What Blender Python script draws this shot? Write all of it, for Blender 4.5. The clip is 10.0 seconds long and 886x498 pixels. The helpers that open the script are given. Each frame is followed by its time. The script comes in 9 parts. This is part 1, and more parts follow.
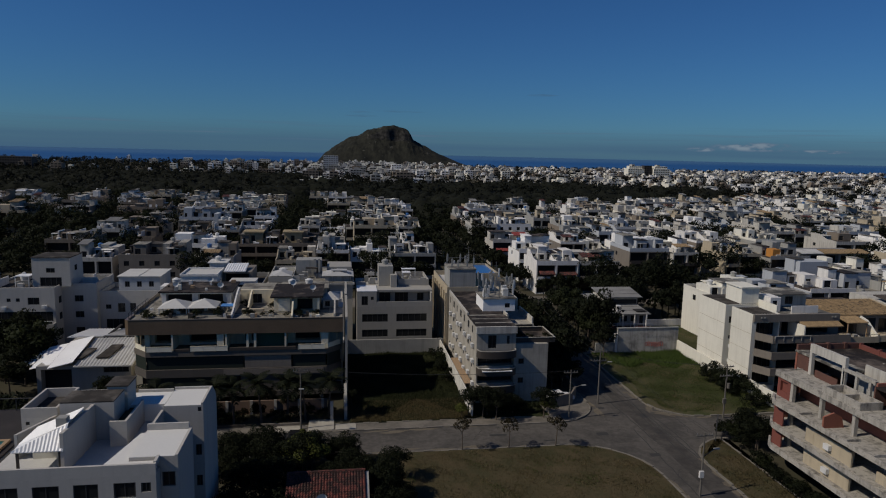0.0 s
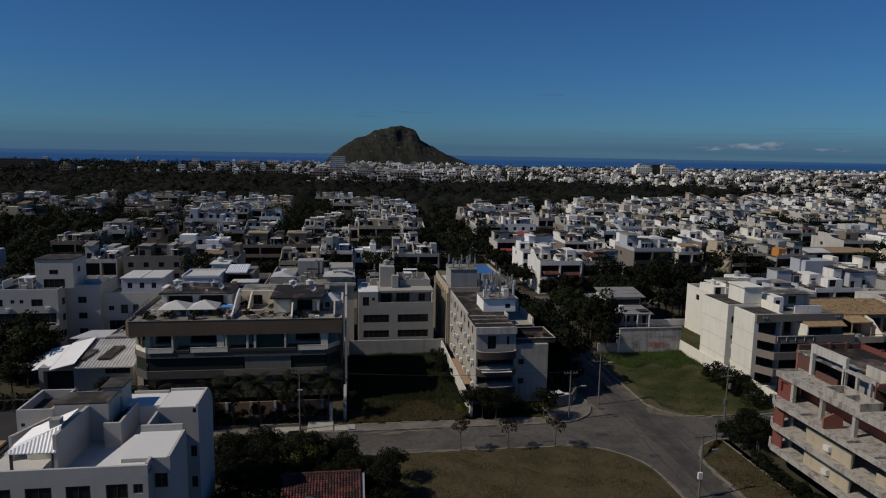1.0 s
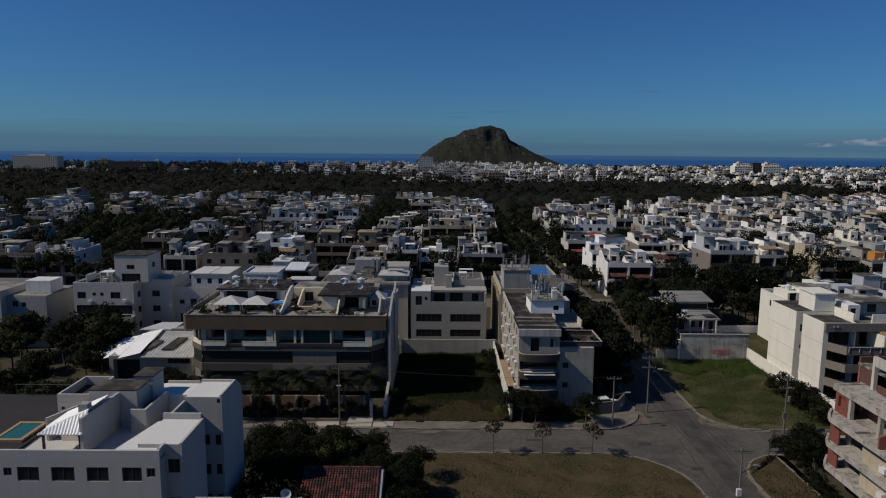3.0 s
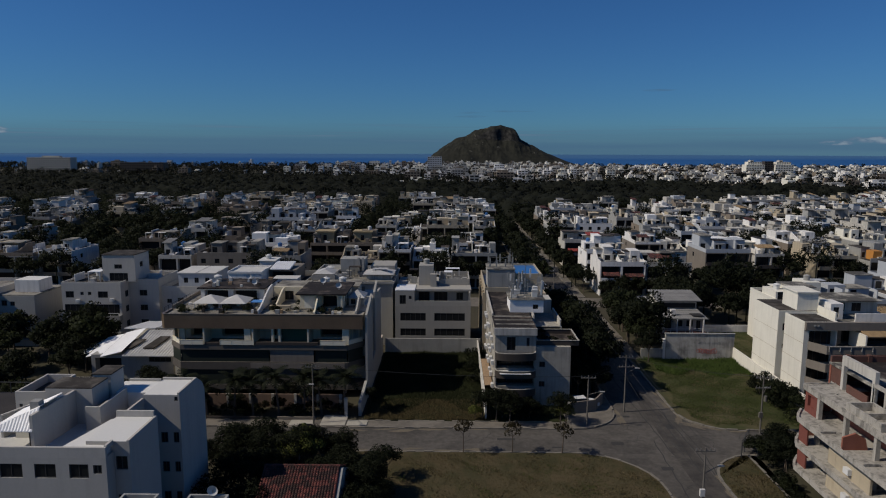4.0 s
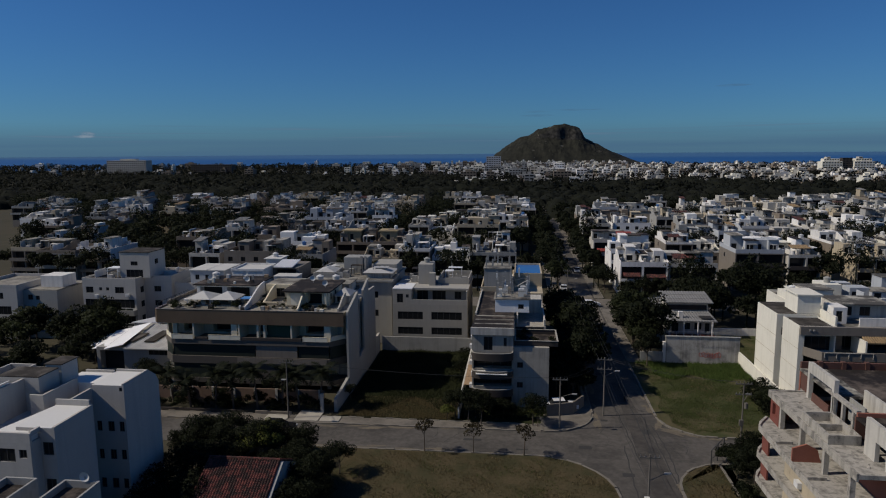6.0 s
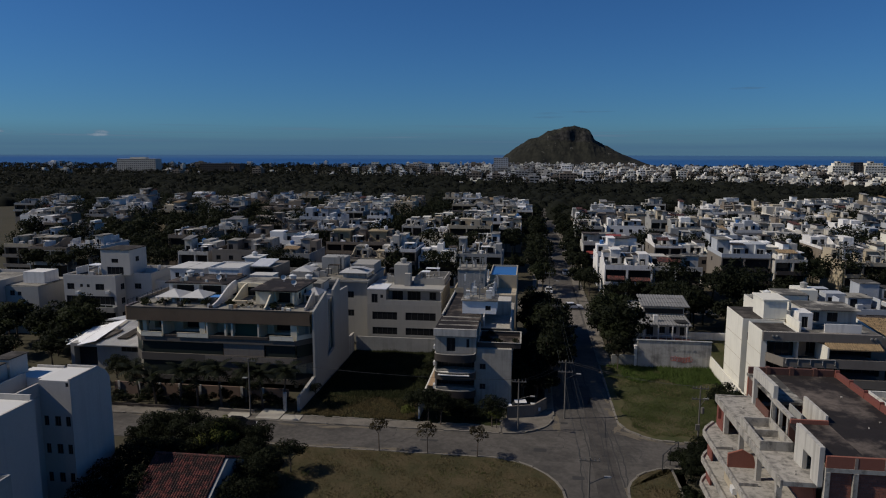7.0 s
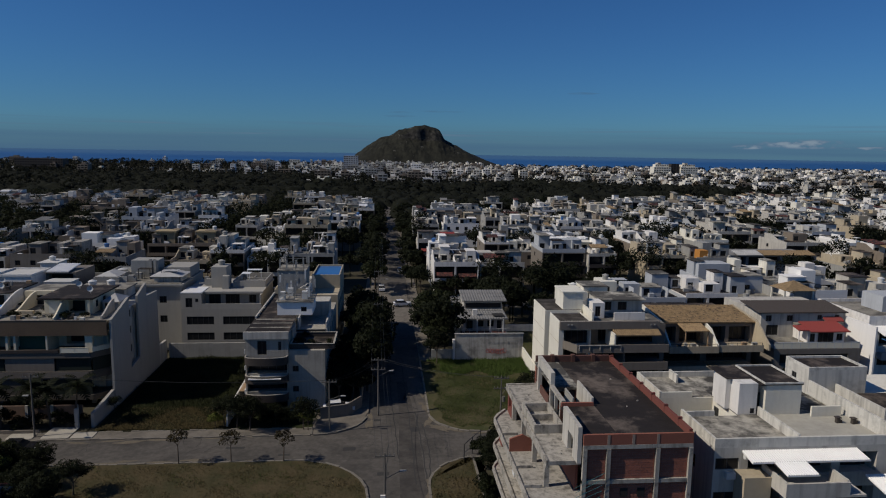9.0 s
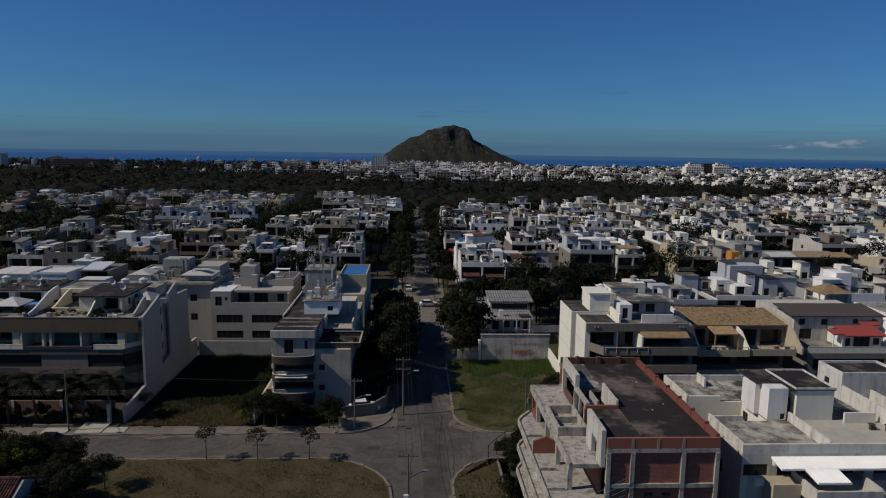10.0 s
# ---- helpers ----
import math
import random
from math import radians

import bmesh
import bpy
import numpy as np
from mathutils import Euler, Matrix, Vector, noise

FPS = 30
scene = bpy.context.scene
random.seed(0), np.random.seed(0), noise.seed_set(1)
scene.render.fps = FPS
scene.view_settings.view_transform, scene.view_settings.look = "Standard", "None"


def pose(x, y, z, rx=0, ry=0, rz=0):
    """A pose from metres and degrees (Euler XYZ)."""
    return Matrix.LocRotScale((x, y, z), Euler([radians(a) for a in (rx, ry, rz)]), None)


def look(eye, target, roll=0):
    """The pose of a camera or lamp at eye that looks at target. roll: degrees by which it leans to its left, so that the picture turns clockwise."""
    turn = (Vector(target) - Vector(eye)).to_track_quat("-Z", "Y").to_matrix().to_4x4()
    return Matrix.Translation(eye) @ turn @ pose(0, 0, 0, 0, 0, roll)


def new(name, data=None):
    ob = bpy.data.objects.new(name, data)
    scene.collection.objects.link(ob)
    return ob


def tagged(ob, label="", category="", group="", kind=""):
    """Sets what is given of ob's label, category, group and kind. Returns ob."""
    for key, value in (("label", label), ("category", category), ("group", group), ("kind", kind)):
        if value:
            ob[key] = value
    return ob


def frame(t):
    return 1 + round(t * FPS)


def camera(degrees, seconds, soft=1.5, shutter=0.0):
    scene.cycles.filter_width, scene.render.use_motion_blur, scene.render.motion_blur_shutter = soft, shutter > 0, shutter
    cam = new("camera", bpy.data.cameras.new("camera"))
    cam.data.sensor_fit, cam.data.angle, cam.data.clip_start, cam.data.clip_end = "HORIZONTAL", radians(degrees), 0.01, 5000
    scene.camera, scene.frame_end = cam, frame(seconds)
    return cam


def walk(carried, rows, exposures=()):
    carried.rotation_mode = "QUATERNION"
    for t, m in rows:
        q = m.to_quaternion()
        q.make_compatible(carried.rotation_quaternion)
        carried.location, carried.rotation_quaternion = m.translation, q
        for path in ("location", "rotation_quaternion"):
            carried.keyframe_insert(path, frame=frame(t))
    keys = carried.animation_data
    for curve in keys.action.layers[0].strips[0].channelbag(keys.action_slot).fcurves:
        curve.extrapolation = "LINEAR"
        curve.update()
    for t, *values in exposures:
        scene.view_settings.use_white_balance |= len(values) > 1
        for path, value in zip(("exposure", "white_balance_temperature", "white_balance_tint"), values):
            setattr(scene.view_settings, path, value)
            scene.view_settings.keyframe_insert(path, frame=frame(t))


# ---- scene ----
cam = camera(67.1, 10.0, soft=1.1)
PATH = [
    (0, (-39.698, -7.713, 34.954), (-39.392, -5.757, 34.669), 1.3),
    (0.5, (-39.174, -7.735, 34.994), (-38.87, -5.779, 34.709), 1.2),
    (1, (-38.467, -7.762, 35.026), (-38.185, -5.803, 34.741), 1.0),
    (1.5, (-37.447, -7.875, 35.065), (-37.201, -5.911, 34.778), 0.9),
    (2, (-36.077, -7.976, 35.085), (-35.914, -6.003, 34.798), 0.7),
    (2.5, (-34.141, -8.032, 35.102), (-34.078, -6.053, 34.814), 0.6),
    (4, (-26.847, -7.881, 34.917), (-26.872, -5.902, 34.628), 0.2),
    (4.5, (-24.036, -7.779, 34.856), (-24.107, -5.801, 34.568), 0.1),
    (5, (-21.013, -7.582, 34.806), (-21.132, -5.606, 34.517), 0.0),
    (6.5, (-11.465, -6.66, 34.646), (-11.717, -4.696, 34.358), -0.3),
    (7, (-8.389, -6.435, 34.707), (-8.644, -4.472, 34.421), 0.1),
    (7.5, (-5.876, -6.187, 34.772), (-6.133, -4.224, 34.488), 0.4),
    (8, (-3.998, -6.094, 34.8), (-4.185, -4.123, 34.517), 0.7),
    (8.5, (-2.86, -6.215, 34.876), (-2.762, -4.238, 34.591), 0.9),
    (9, (-2.534, -6.436, 34.955), (-2.359, -4.464, 34.667), 0.9),
    (9.5, (-2.326, -6.52, 34.99), (-2.186, -4.546, 34.702), 0.9),
    (10, (-2.094, -6.449, 35.002), (-2.005, -4.472, 34.713), 0.8),
]
walk(cam, [(t, look(eye, target, roll)) for t, eye, target, roll in PATH], [(0, -0.8), (1, -0.75), (2.5, -0.65), (4.5, -0.57), (7.5, -0.55), (10, -0.6)])


# ---- world, sun, exposure ----
TO_SUN = Vector((-0.715, -0.13, 0.67)).normalized()
world = bpy.data.worlds.new("sky")
scene.world = world
world.use_nodes = True
wn = world.node_tree
sky = wn.nodes.new("ShaderNodeTexSky")
sky.sky_type = "NISHITA"
sky.sun_disc = False
sky.sun_elevation = math.asin(TO_SUN.z)
sky.sun_rotation = math.atan2(TO_SUN.x, TO_SUN.y)
sky.air_density, sky.dust_density, sky.ozone_density = 1.0, 0.2, 1.5
tint = wn.nodes.new("ShaderNodeMix")
tint.data_type, tint.blend_type = "RGBA", "MULTIPLY"
tint.inputs[0].default_value = 1.0
tint.inputs[7].default_value = (0.31, 0.73, 1.34, 1)
wn.links.new(sky.outputs[0], tint.inputs[6])
wn.links.new(tint.outputs[2], wn.nodes["Background"].inputs["Color"])
wn.nodes["Background"].inputs["Strength"].default_value = 0.061
lamp = bpy.data.lights.new("sun", "SUN")
lamp.energy, lamp.angle, lamp.color = 4.9, radians(0.5), (1.0, 0.914, 0.8)
new("sun", lamp).matrix_world = look((0, 0, 200), Vector((0, 0, 200)) - TO_SUN)

# ---- materials ----


def nodes_of(name):
    m = bpy.data.materials.new(name)
    m.use_nodes = True
    t = m.node_tree
    return m, t, t.nodes["Principled BSDF"]


def surface(name, base, rough=0.85, grain=0.12, grain_scale=6.0, blotch=0.25, blotch_scale=0.35, streak=0.0, stain=(0.05, 0.045, 0.04), bump=0.3, metal=0.0, vary=0.08, bump_scale=25.0, spec=0.3, patch=(0.45, 0.75)):
    """Paint, plaster, earth, stone: grain and blotches at two scales, streaks that run down, a relief, each object a little different."""
    m, t, b = nodes_of(name)
    n, k = t.nodes, t.links
    co = n.new("ShaderNodeTexCoord")
    info = n.new("ShaderNodeObjectInfo")
    off = n.new("ShaderNodeVectorMath")
    off.operation = "MULTIPLY_ADD"
    k.new(info.outputs["Random"], off.inputs[0])
    off.inputs[1].default_value = (97.0, 53.0, 31.0)
    k.new(co.outputs["Object"], off.inputs[2])

    def noise_of(scale, detail, vec=None, coarse=0.5):
        a = n.new("ShaderNodeTexNoise")
        a.inputs["Scale"].default_value, a.inputs["Detail"].default_value, a.inputs["Roughness"].default_value = scale, detail, coarse
        k.new(vec or off.outputs[0], a.inputs["Vector"])
        return a.outputs["Fac"]

    def ramp_of(src, lo, hi):
        r = n.new("ShaderNodeMapRange")
        r.inputs["From Min"].default_value, r.inputs["From Max"].default_value = lo, hi
        k.new(src, r.inputs["Value"])
        return r.outputs["Result"]

    def mix(kind, fac, a, c):
        x = n.new("ShaderNodeMix")
        x.data_type, x.blend_type = "RGBA", kind
        if isinstance(fac, float):
            x.inputs[0].default_value = fac
        else:
            k.new(fac, x.inputs[0])
        for slot, v in ((6, a), (7, c)):
            if isinstance(v, tuple):
                x.inputs[slot].default_value = (*v, 1)
            else:
                k.new(v, x.inputs[slot])
        return x.outputs[2]

    def times(src, f):
        x = n.new("ShaderNodeMath")
        x.operation = "MULTIPLY"
        k.new(src, x.inputs[0])
        x.inputs[1].default_value = f
        return x.outputs[0]

    fine = noise_of(grain_scale, 4)
    big = noise_of(blotch_scale, 9, None, 0.68)
    col = mix("MIX", times(ramp_of(fine, 0.3, 0.75), grain), base, tuple(c * 0.45 for c in base))
    col = mix("MIX", times(ramp_of(big, *patch), blotch), col, stain)
    if streak:
        mp = n.new("ShaderNodeMapping")
        mp.inputs["Scale"].default_value = (1.9, 1.9, 0.13)
        k.new(off.outputs[0], mp.inputs["Vector"])
        col = mix("MIX", times(ramp_of(noise_of(1.0, 8, mp.outputs[0]), 0.48, 0.85), streak), col, stain)
    col = mix("MIX", times(info.outputs["Random"], vary * 3), col, tuple(c * 0.6 for c in base))
    k.new(col, b.inputs["Base Color"])
    b.inputs["Roughness"].default_value = rough
    b.inputs["Metallic"].default_value = metal
    b.inputs["Specular IOR Level"].default_value = spec
    if bump:
        bp = n.new("ShaderNodeBump")
        bp.inputs["Strength"].default_value, bp.inputs["Distance"].default_value = bump, 0.02
        k.new(noise_of(bump_scale, 3), bp.inputs["Height"])
        k.new(bp.outputs[0], b.inputs["Normal"])
    return m


def leafy(name, base, other):
    """Leaves: each one its own tone, part of the light passes through."""
    m, t, b = nodes_of(name)
    n, k = t.nodes, t.links
    geo = n.new("ShaderNodeNewGeometry")
    x = n.new("ShaderNodeMix")
    x.data_type = "RGBA"
    k.new(geo.outputs["Random Per Island"], x.inputs[0])
    x.inputs[6].default_value, x.inputs[7].default_value = (*base, 1), (*other, 1)
    k.new(x.outputs[2], b.inputs["Base Color"])
    b.inputs["Roughness"].default_value = 0.7
    b.inputs["Specular IOR Level"].default_value = 0.1
    tr, mx = n.new("ShaderNodeBsdfTranslucent"), n.new("ShaderNodeMixShader")
    k.new(x.outputs[2], tr.inputs["Color"])
    mx.inputs[0].default_value = 0.4
    k.new(b.outputs[0], mx.inputs[1])
    k.new(tr.outputs[0], mx.inputs[2])
    k.new(mx.outputs[0], n["Material Output"].inputs["Surface"])
    return m


WHITE = surface("white paint", (0.74, 0.715, 0.67), streak=0.5, stain=(0.2, 0.19, 0.18), blotch=0.15)
WHITE_BRIGHT = surface("fresh white paint", (0.8, 0.785, 0.75), streak=0.12, stain=(0.3, 0.29, 0.28), blotch=0.08)
OFFWHITE = surface("weathered white paint", (0.504, 0.478, 0.422), streak=0.75, stain=(0.12, 0.11, 0.1), blotch=0.3)
WORN = surface("grimy white paint", (0.39, 0.362, 0.305), streak=0.8, stain=(0.1, 0.09, 0.08), blotch=0.4, blotch_scale=0.6)
CREAM = surface("cream paint", (0.73, 0.7, 0.6), streak=0.25, stain=(0.25, 0.22, 0.17), blotch=0.15)
SAND = surface("sand coloured paint", (0.45, 0.381, 0.27), streak=0.4, stain=(0.12, 0.1, 0.08))
GREY = surface("grey plaster", (0.324, 0.319, 0.296), streak=0.5, stain=(0.08, 0.08, 0.08), blotch=0.3)
BLUEGREY = surface("blue grey paint", (0.42, 0.44, 0.46), streak=0.25, stain=(0.15, 0.15, 0.16))
CONCRETE = surface("raw concrete", (0.4, 0.372, 0.322), streak=0.95, stain=(0.035, 0.032, 0.028), blotch=0.7, blotch_scale=1.1, grain=0.35, patch=(0.52, 0.66))
OCHRE = surface("ochre paint", (0.36, 0.285, 0.165), streak=0.3, stain=(0.12, 0.08, 0.04))
ORANGE = surface("orange paint", (0.5, 0.22, 0.05), streak=0.1)
BROWN = surface("brown clad fascia", (0.165, 0.116, 0.074), rough=0.35, grain=0.3, blotch=0.4, blotch_scale=0.25, stain=(0.03, 0.025, 0.02), spec=0.5)
DARKTRIM = surface("dark brown trim", (0.058, 0.048, 0.041), rough=0.6)
GREYTRIM = surface("taupe painted trim", (0.2, 0.174, 0.143), rough=0.7, streak=0.3)
MEMBRANE = surface("tarred roof membrane", (0.045, 0.04, 0.035), rough=0.9, grain=0.5, grain_scale=2.0, blotch=0.75, blotch_scale=0.5, stain=(0.2, 0.18, 0.16), spec=0.1)
TAR = surface("black roof tar", (0.026, 0.022, 0.02), rough=0.8, grain=0.5, grain_scale=1.6, blotch=0.9, blotch_scale=0.24, stain=(0.15, 0.122, 0.1), spec=0.15, patch=(0.49, 0.64), vary=0.0)
MOULD = surface("mouldy roof screed", (0.47, 0.44, 0.37), rough=0.9, grain=0.35, grain_scale=1.2, blotch=0.95, blotch_scale=0.28, stain=(0.03, 0.028, 0.026), patch=(0.37, 0.51))
MOULD_WALL = surface("mould streaked white paint", (0.6, 0.58, 0.52), streak=0.8, stain=(0.07, 0.065, 0.06), blotch=0.35, blotch_scale=0.9, patch=(0.52, 0.68))
VILLA = surface("greyish white paint", (0.46, 0.436, 0.398), streak=0.25, stain=(0.2, 0.19, 0.18), blotch=0.12)
ROOFGREY = surface("weathered roof slab", (0.3, 0.28, 0.235), rough=0.9, grain=0.4, grain_scale=2.5, blotch=0.95, blotch_scale=0.45, stain=(0.035, 0.032, 0.03), patch=(0.44, 0.64))
ROOFPALE = surface("pale roof paint", (0.54, 0.53, 0.5), rough=0.8, grain=0.15, blotch=0.35, blotch_scale=0.4, stain=(0.3, 0.29, 0.27))
DECK = surface("white deck paint", (0.66, 0.65, 0.615), rough=0.8, grain=0.1, blotch=0.25, blotch_scale=0.5, stain=(0.55, 0.54, 0.5))
SHEET = surface("white sheet roofing", (0.86, 0.85, 0.82), rough=0.36, blotch=0.2, stain=(0.4, 0.38, 0.36), grain=0.1, spec=0.9)
FIBRE = surface("fibre cement roofing", (0.216, 0.212, 0.203), rough=0.85, grain=0.3, blotch=0.5, stain=(0.07, 0.07, 0.07))
CLAY = surface("red clay tile", (0.165, 0.05, 0.04), rough=0.85, grain=0.6, grain_scale=5, blotch=0.97, blotch_scale=1.5, stain=(0.022, 0.016, 0.014), vary=0.05, patch=(0.42, 0.52))
CLAY_TAN = surface("tan clay tile", (0.31, 0.215, 0.115), rough=0.85, grain=0.5, grain_scale=3, blotch=0.95, blotch_scale=1.7, stain=(0.06, 0.045, 0.03), vary=0.15)
CLAY_RED = surface("bright red tile", (0.25, 0.045, 0.038), rough=0.7, grain=0.25, vary=0.15)
BRICK = surface("hollow red brick", (0.36, 0.135, 0.09), rough=0.9, grain=0.4, grain_scale=9, blotch=0.4, blotch_scale=0.8, stain=(0.1, 0.05, 0.04), vary=0.25)
BRICK_PAINT = surface("red coated parapet", (0.19, 0.062, 0.046), rough=0.8, grain=0.3, blotch=0.35, stain=(0.12, 0.05, 0.04), streak=0.4)
# darker copy of the brick: the shade on unlit walls is in its colour
BRICK_SHADED = surface("brick darkened for shade", (0.13, 0.062, 0.046), rough=0.9, grain=0.4, grain_scale=9, blotch=0.5, blotch_scale=0.8, stain=(0.05, 0.035, 0.03))
MORTAR = surface("mortar", (0.3, 0.235, 0.19), rough=0.95)
ASPHALT = surface("worn asphalt", (0.11, 0.1, 0.088), rough=0.9, grain=0.55, grain_scale=1.6, blotch=0.75, blotch_scale=0.2, stain=(0.045, 0.042, 0.038), bump=0.5, spec=0.15, patch=(0.42, 0.66))
ASPHALT_DARK = surface("asphalt patch", (0.041, 0.04, 0.038), rough=0.9, grain=0.3)
KERB = surface("kerb stone", (0.2, 0.18, 0.148), rough=0.9, grain=0.3, blotch=0.4)
PAVING = surface("cement pavement", (0.19, 0.168, 0.138), rough=0.9, grain=0.3, blotch=0.5, blotch_scale=0.5, stain=(0.03, 0.028, 0.024), patch=(0.42, 0.62))
# sunlight on the sandy crossing is put into this paler asphalt
ASPHALT_SUNLIT = surface("asphalt paled for sunlight", (0.18, 0.16, 0.134), rough=0.95, grain=0.5, grain_scale=1.2, blotch=0.7, blotch_scale=0.3, stain=(0.09, 0.08, 0.068), spec=0.1)
EARTH = surface("earth", (0.07, 0.062, 0.042), rough=0.95, grain=0.4, grain_scale=2, blotch=0.7, blotch_scale=0.08, stain=(0.03, 0.035, 0.018), spec=0.1)
SOIL_DRY = surface("dry soil and thatch", (0.095, 0.074, 0.04), rough=0.95, grain=0.6, grain_scale=3.5, blotch=0.9, blotch_scale=0.3, stain=(0.042, 0.043, 0.02), patch=(0.42, 0.62), bump=0.8, bump_scale=8, spec=0.1)
SOIL_GREEN = surface("grassy soil", (0.06, 0.066, 0.027), rough=0.95, grain=0.6, grain_scale=3.5, blotch=0.9, blotch_scale=0.16, stain=(0.1, 0.082, 0.045), patch=(0.44, 0.62), bump=0.8, bump_scale=8, spec=0.1)
TIMBER = surface("weathered planks", (0.378, 0.257, 0.152), rough=0.8, grain=0.4)
BARK = surface("bark", (0.108, 0.084, 0.063), rough=0.95, grain=0.5)
POLEGREY = surface("concrete pole", (0.14, 0.128, 0.11), rough=0.9, streak=0.3)
CABLE = surface("black cable", (0.03, 0.03, 0.03), rough=0.6, bump=0)
METAL = surface("galvanised steel", (0.3, 0.295, 0.285), rough=0.45, metal=0.8, grain=0.2)
PLASTIC_W = surface("white enclosure", (0.63, 0.628, 0.608), rough=0.5)
PLASTIC_B = surface("blue plastic tank", (0.054, 0.15, 0.355), rough=0.45)
AWNBLUE = surface("blue cloth", (0.072, 0.221, 0.507), rough=0.7)
# near-black; on recess backs it stands for the shade inside
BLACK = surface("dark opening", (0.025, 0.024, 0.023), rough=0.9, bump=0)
FRAMEDK = surface("dark window frame", (0.05, 0.05, 0.05), rough=0.5, bump=0)
FRAMEWH = surface("white window frame", (0.6, 0.6, 0.6), rough=0.5, bump=0)
PAINT_RED = surface("red spray paint", (0.54, 0.106, 0.051), rough=0.6)
CARBLACK = surface("black car paint", (0.012, 0.012, 0.014), rough=0.2, spec=0.6, bump=0, grain=0)
CARWHITE = surface("white car paint", (0.75, 0.75, 0.75), rough=0.25, spec=0.6, bump=0, grain=0)
TYRE = surface("tyre rubber", (0.02, 0.02, 0.02), rough=0.9)
LOGGIA = surface("warm cream paint", (0.76, 0.68, 0.5), streak=0.3, stain=(0.2, 0.17, 0.12))
DUST = surface("sandy road dust", (0.17, 0.145, 0.11), rough=0.95, grain=0.5, blotch=0.6, blotch_scale=0.7, stain=(0.08, 0.07, 0.055), spec=0.05)
GABLE = surface("grey white gable render", (0.35, 0.335, 0.3), streak=0.35, stain=(0.2, 0.19, 0.18), blotch=0.2)
FIBRE_PALE = surface("dull sheet roofing", (0.46, 0.455, 0.44), rough=0.6, grain=0.3, blotch=0.6, stain=(0.14, 0.13, 0.12))
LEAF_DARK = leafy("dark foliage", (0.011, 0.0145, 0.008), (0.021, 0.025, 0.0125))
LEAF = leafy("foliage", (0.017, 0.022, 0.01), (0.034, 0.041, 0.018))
LEAF_LIGHT = leafy("light foliage", (0.07, 0.09, 0.02), (0.16, 0.17, 0.05))
LEAF_RUST = leafy("rusty foliage", (0.03, 0.026, 0.014), (0.055, 0.044, 0.022))
BLADE_GREEN = leafy("green grass blades", (0.055, 0.072, 0.022), (0.078, 0.095, 0.032))
BLADE_DRY = leafy("dry grass blades", (0.07, 0.057, 0.027), (0.11, 0.088, 0.043))
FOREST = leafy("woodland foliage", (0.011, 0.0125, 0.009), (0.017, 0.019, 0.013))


def glass(name, tint, rough=0.06, gloss=0.5):
    m, t, b = nodes_of(name)
    b.inputs["Base Color"].default_value = (*tint, 1)
    b.inputs["Roughness"].default_value = rough
    b.inputs["Specular IOR Level"].default_value = gloss
    nz = t.nodes.new("ShaderNodeTexNoise")
    nz.inputs["Scale"].default_value = 1.2
    bp = t.nodes.new("ShaderNodeBump")
    bp.inputs["Strength"].default_value, bp.inputs["Distance"].default_value = 0.05, 0.02
    t.links.new(nz.outputs["Fac"], bp.inputs["Height"])
    t.links.new(bp.outputs[0], b.inputs["Normal"])
    return m


PANE = glass("window glass over a dark room", (0.018, 0.019, 0.02), 0.12, 0.22)
PANE_PALE = glass("frosted balcony glass", (0.76, 0.7, 0.54), 0.7, 0.1)
PANE_GREEN = glass("green tinted glass", (0.028, 0.034, 0.028), 0.35, 0.08)
WATERPOOL = glass("pool water", (0.035, 0.13, 0.34), 0.25)
SEA, _t, _b = nodes_of("sea water")
_b.inputs["Base Color"].default_value = (0.006, 0.03, 0.085, 1)
_b.inputs["Roughness"].default_value = 0.55
_b.inputs["Specular IOR Level"].default_value = 0.12
_n = _t.nodes.new("ShaderNodeTexNoise")
_m = _t.nodes.new("ShaderNodeMapping")
_c = _t.nodes.new("ShaderNodeTexCoord")
_m.inputs["Scale"].default_value = (0.0009, 0.007, 0)
_n.inputs["Scale"].default_value, _n.inputs["Detail"].default_value = 1.0, 6
_x = _t.nodes.new("ShaderNodeMix")
_x.data_type = "RGBA"
_x.inputs[6].default_value, _x.inputs[7].default_value = (0.012, 0.06, 0.18, 1), (0.03, 0.11, 0.27, 1)
_t.links.new(_c.outputs["Object"], _m.inputs["Vector"])
_t.links.new(_m.outputs[0], _n.inputs["Vector"])
_t.links.new(_n.outputs["Fac"], _x.inputs[0])
# distance haze is mixed into the water colour, paler far out
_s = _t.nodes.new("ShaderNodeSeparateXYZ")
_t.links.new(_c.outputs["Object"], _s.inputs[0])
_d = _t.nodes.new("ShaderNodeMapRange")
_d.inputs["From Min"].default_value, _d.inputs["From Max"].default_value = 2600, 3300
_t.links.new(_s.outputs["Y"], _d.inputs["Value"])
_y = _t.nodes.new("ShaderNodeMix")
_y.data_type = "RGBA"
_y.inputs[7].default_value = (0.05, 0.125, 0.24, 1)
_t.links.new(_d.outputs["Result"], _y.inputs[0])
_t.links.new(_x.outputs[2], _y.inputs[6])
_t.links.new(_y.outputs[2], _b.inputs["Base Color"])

# ---- building blocks ----


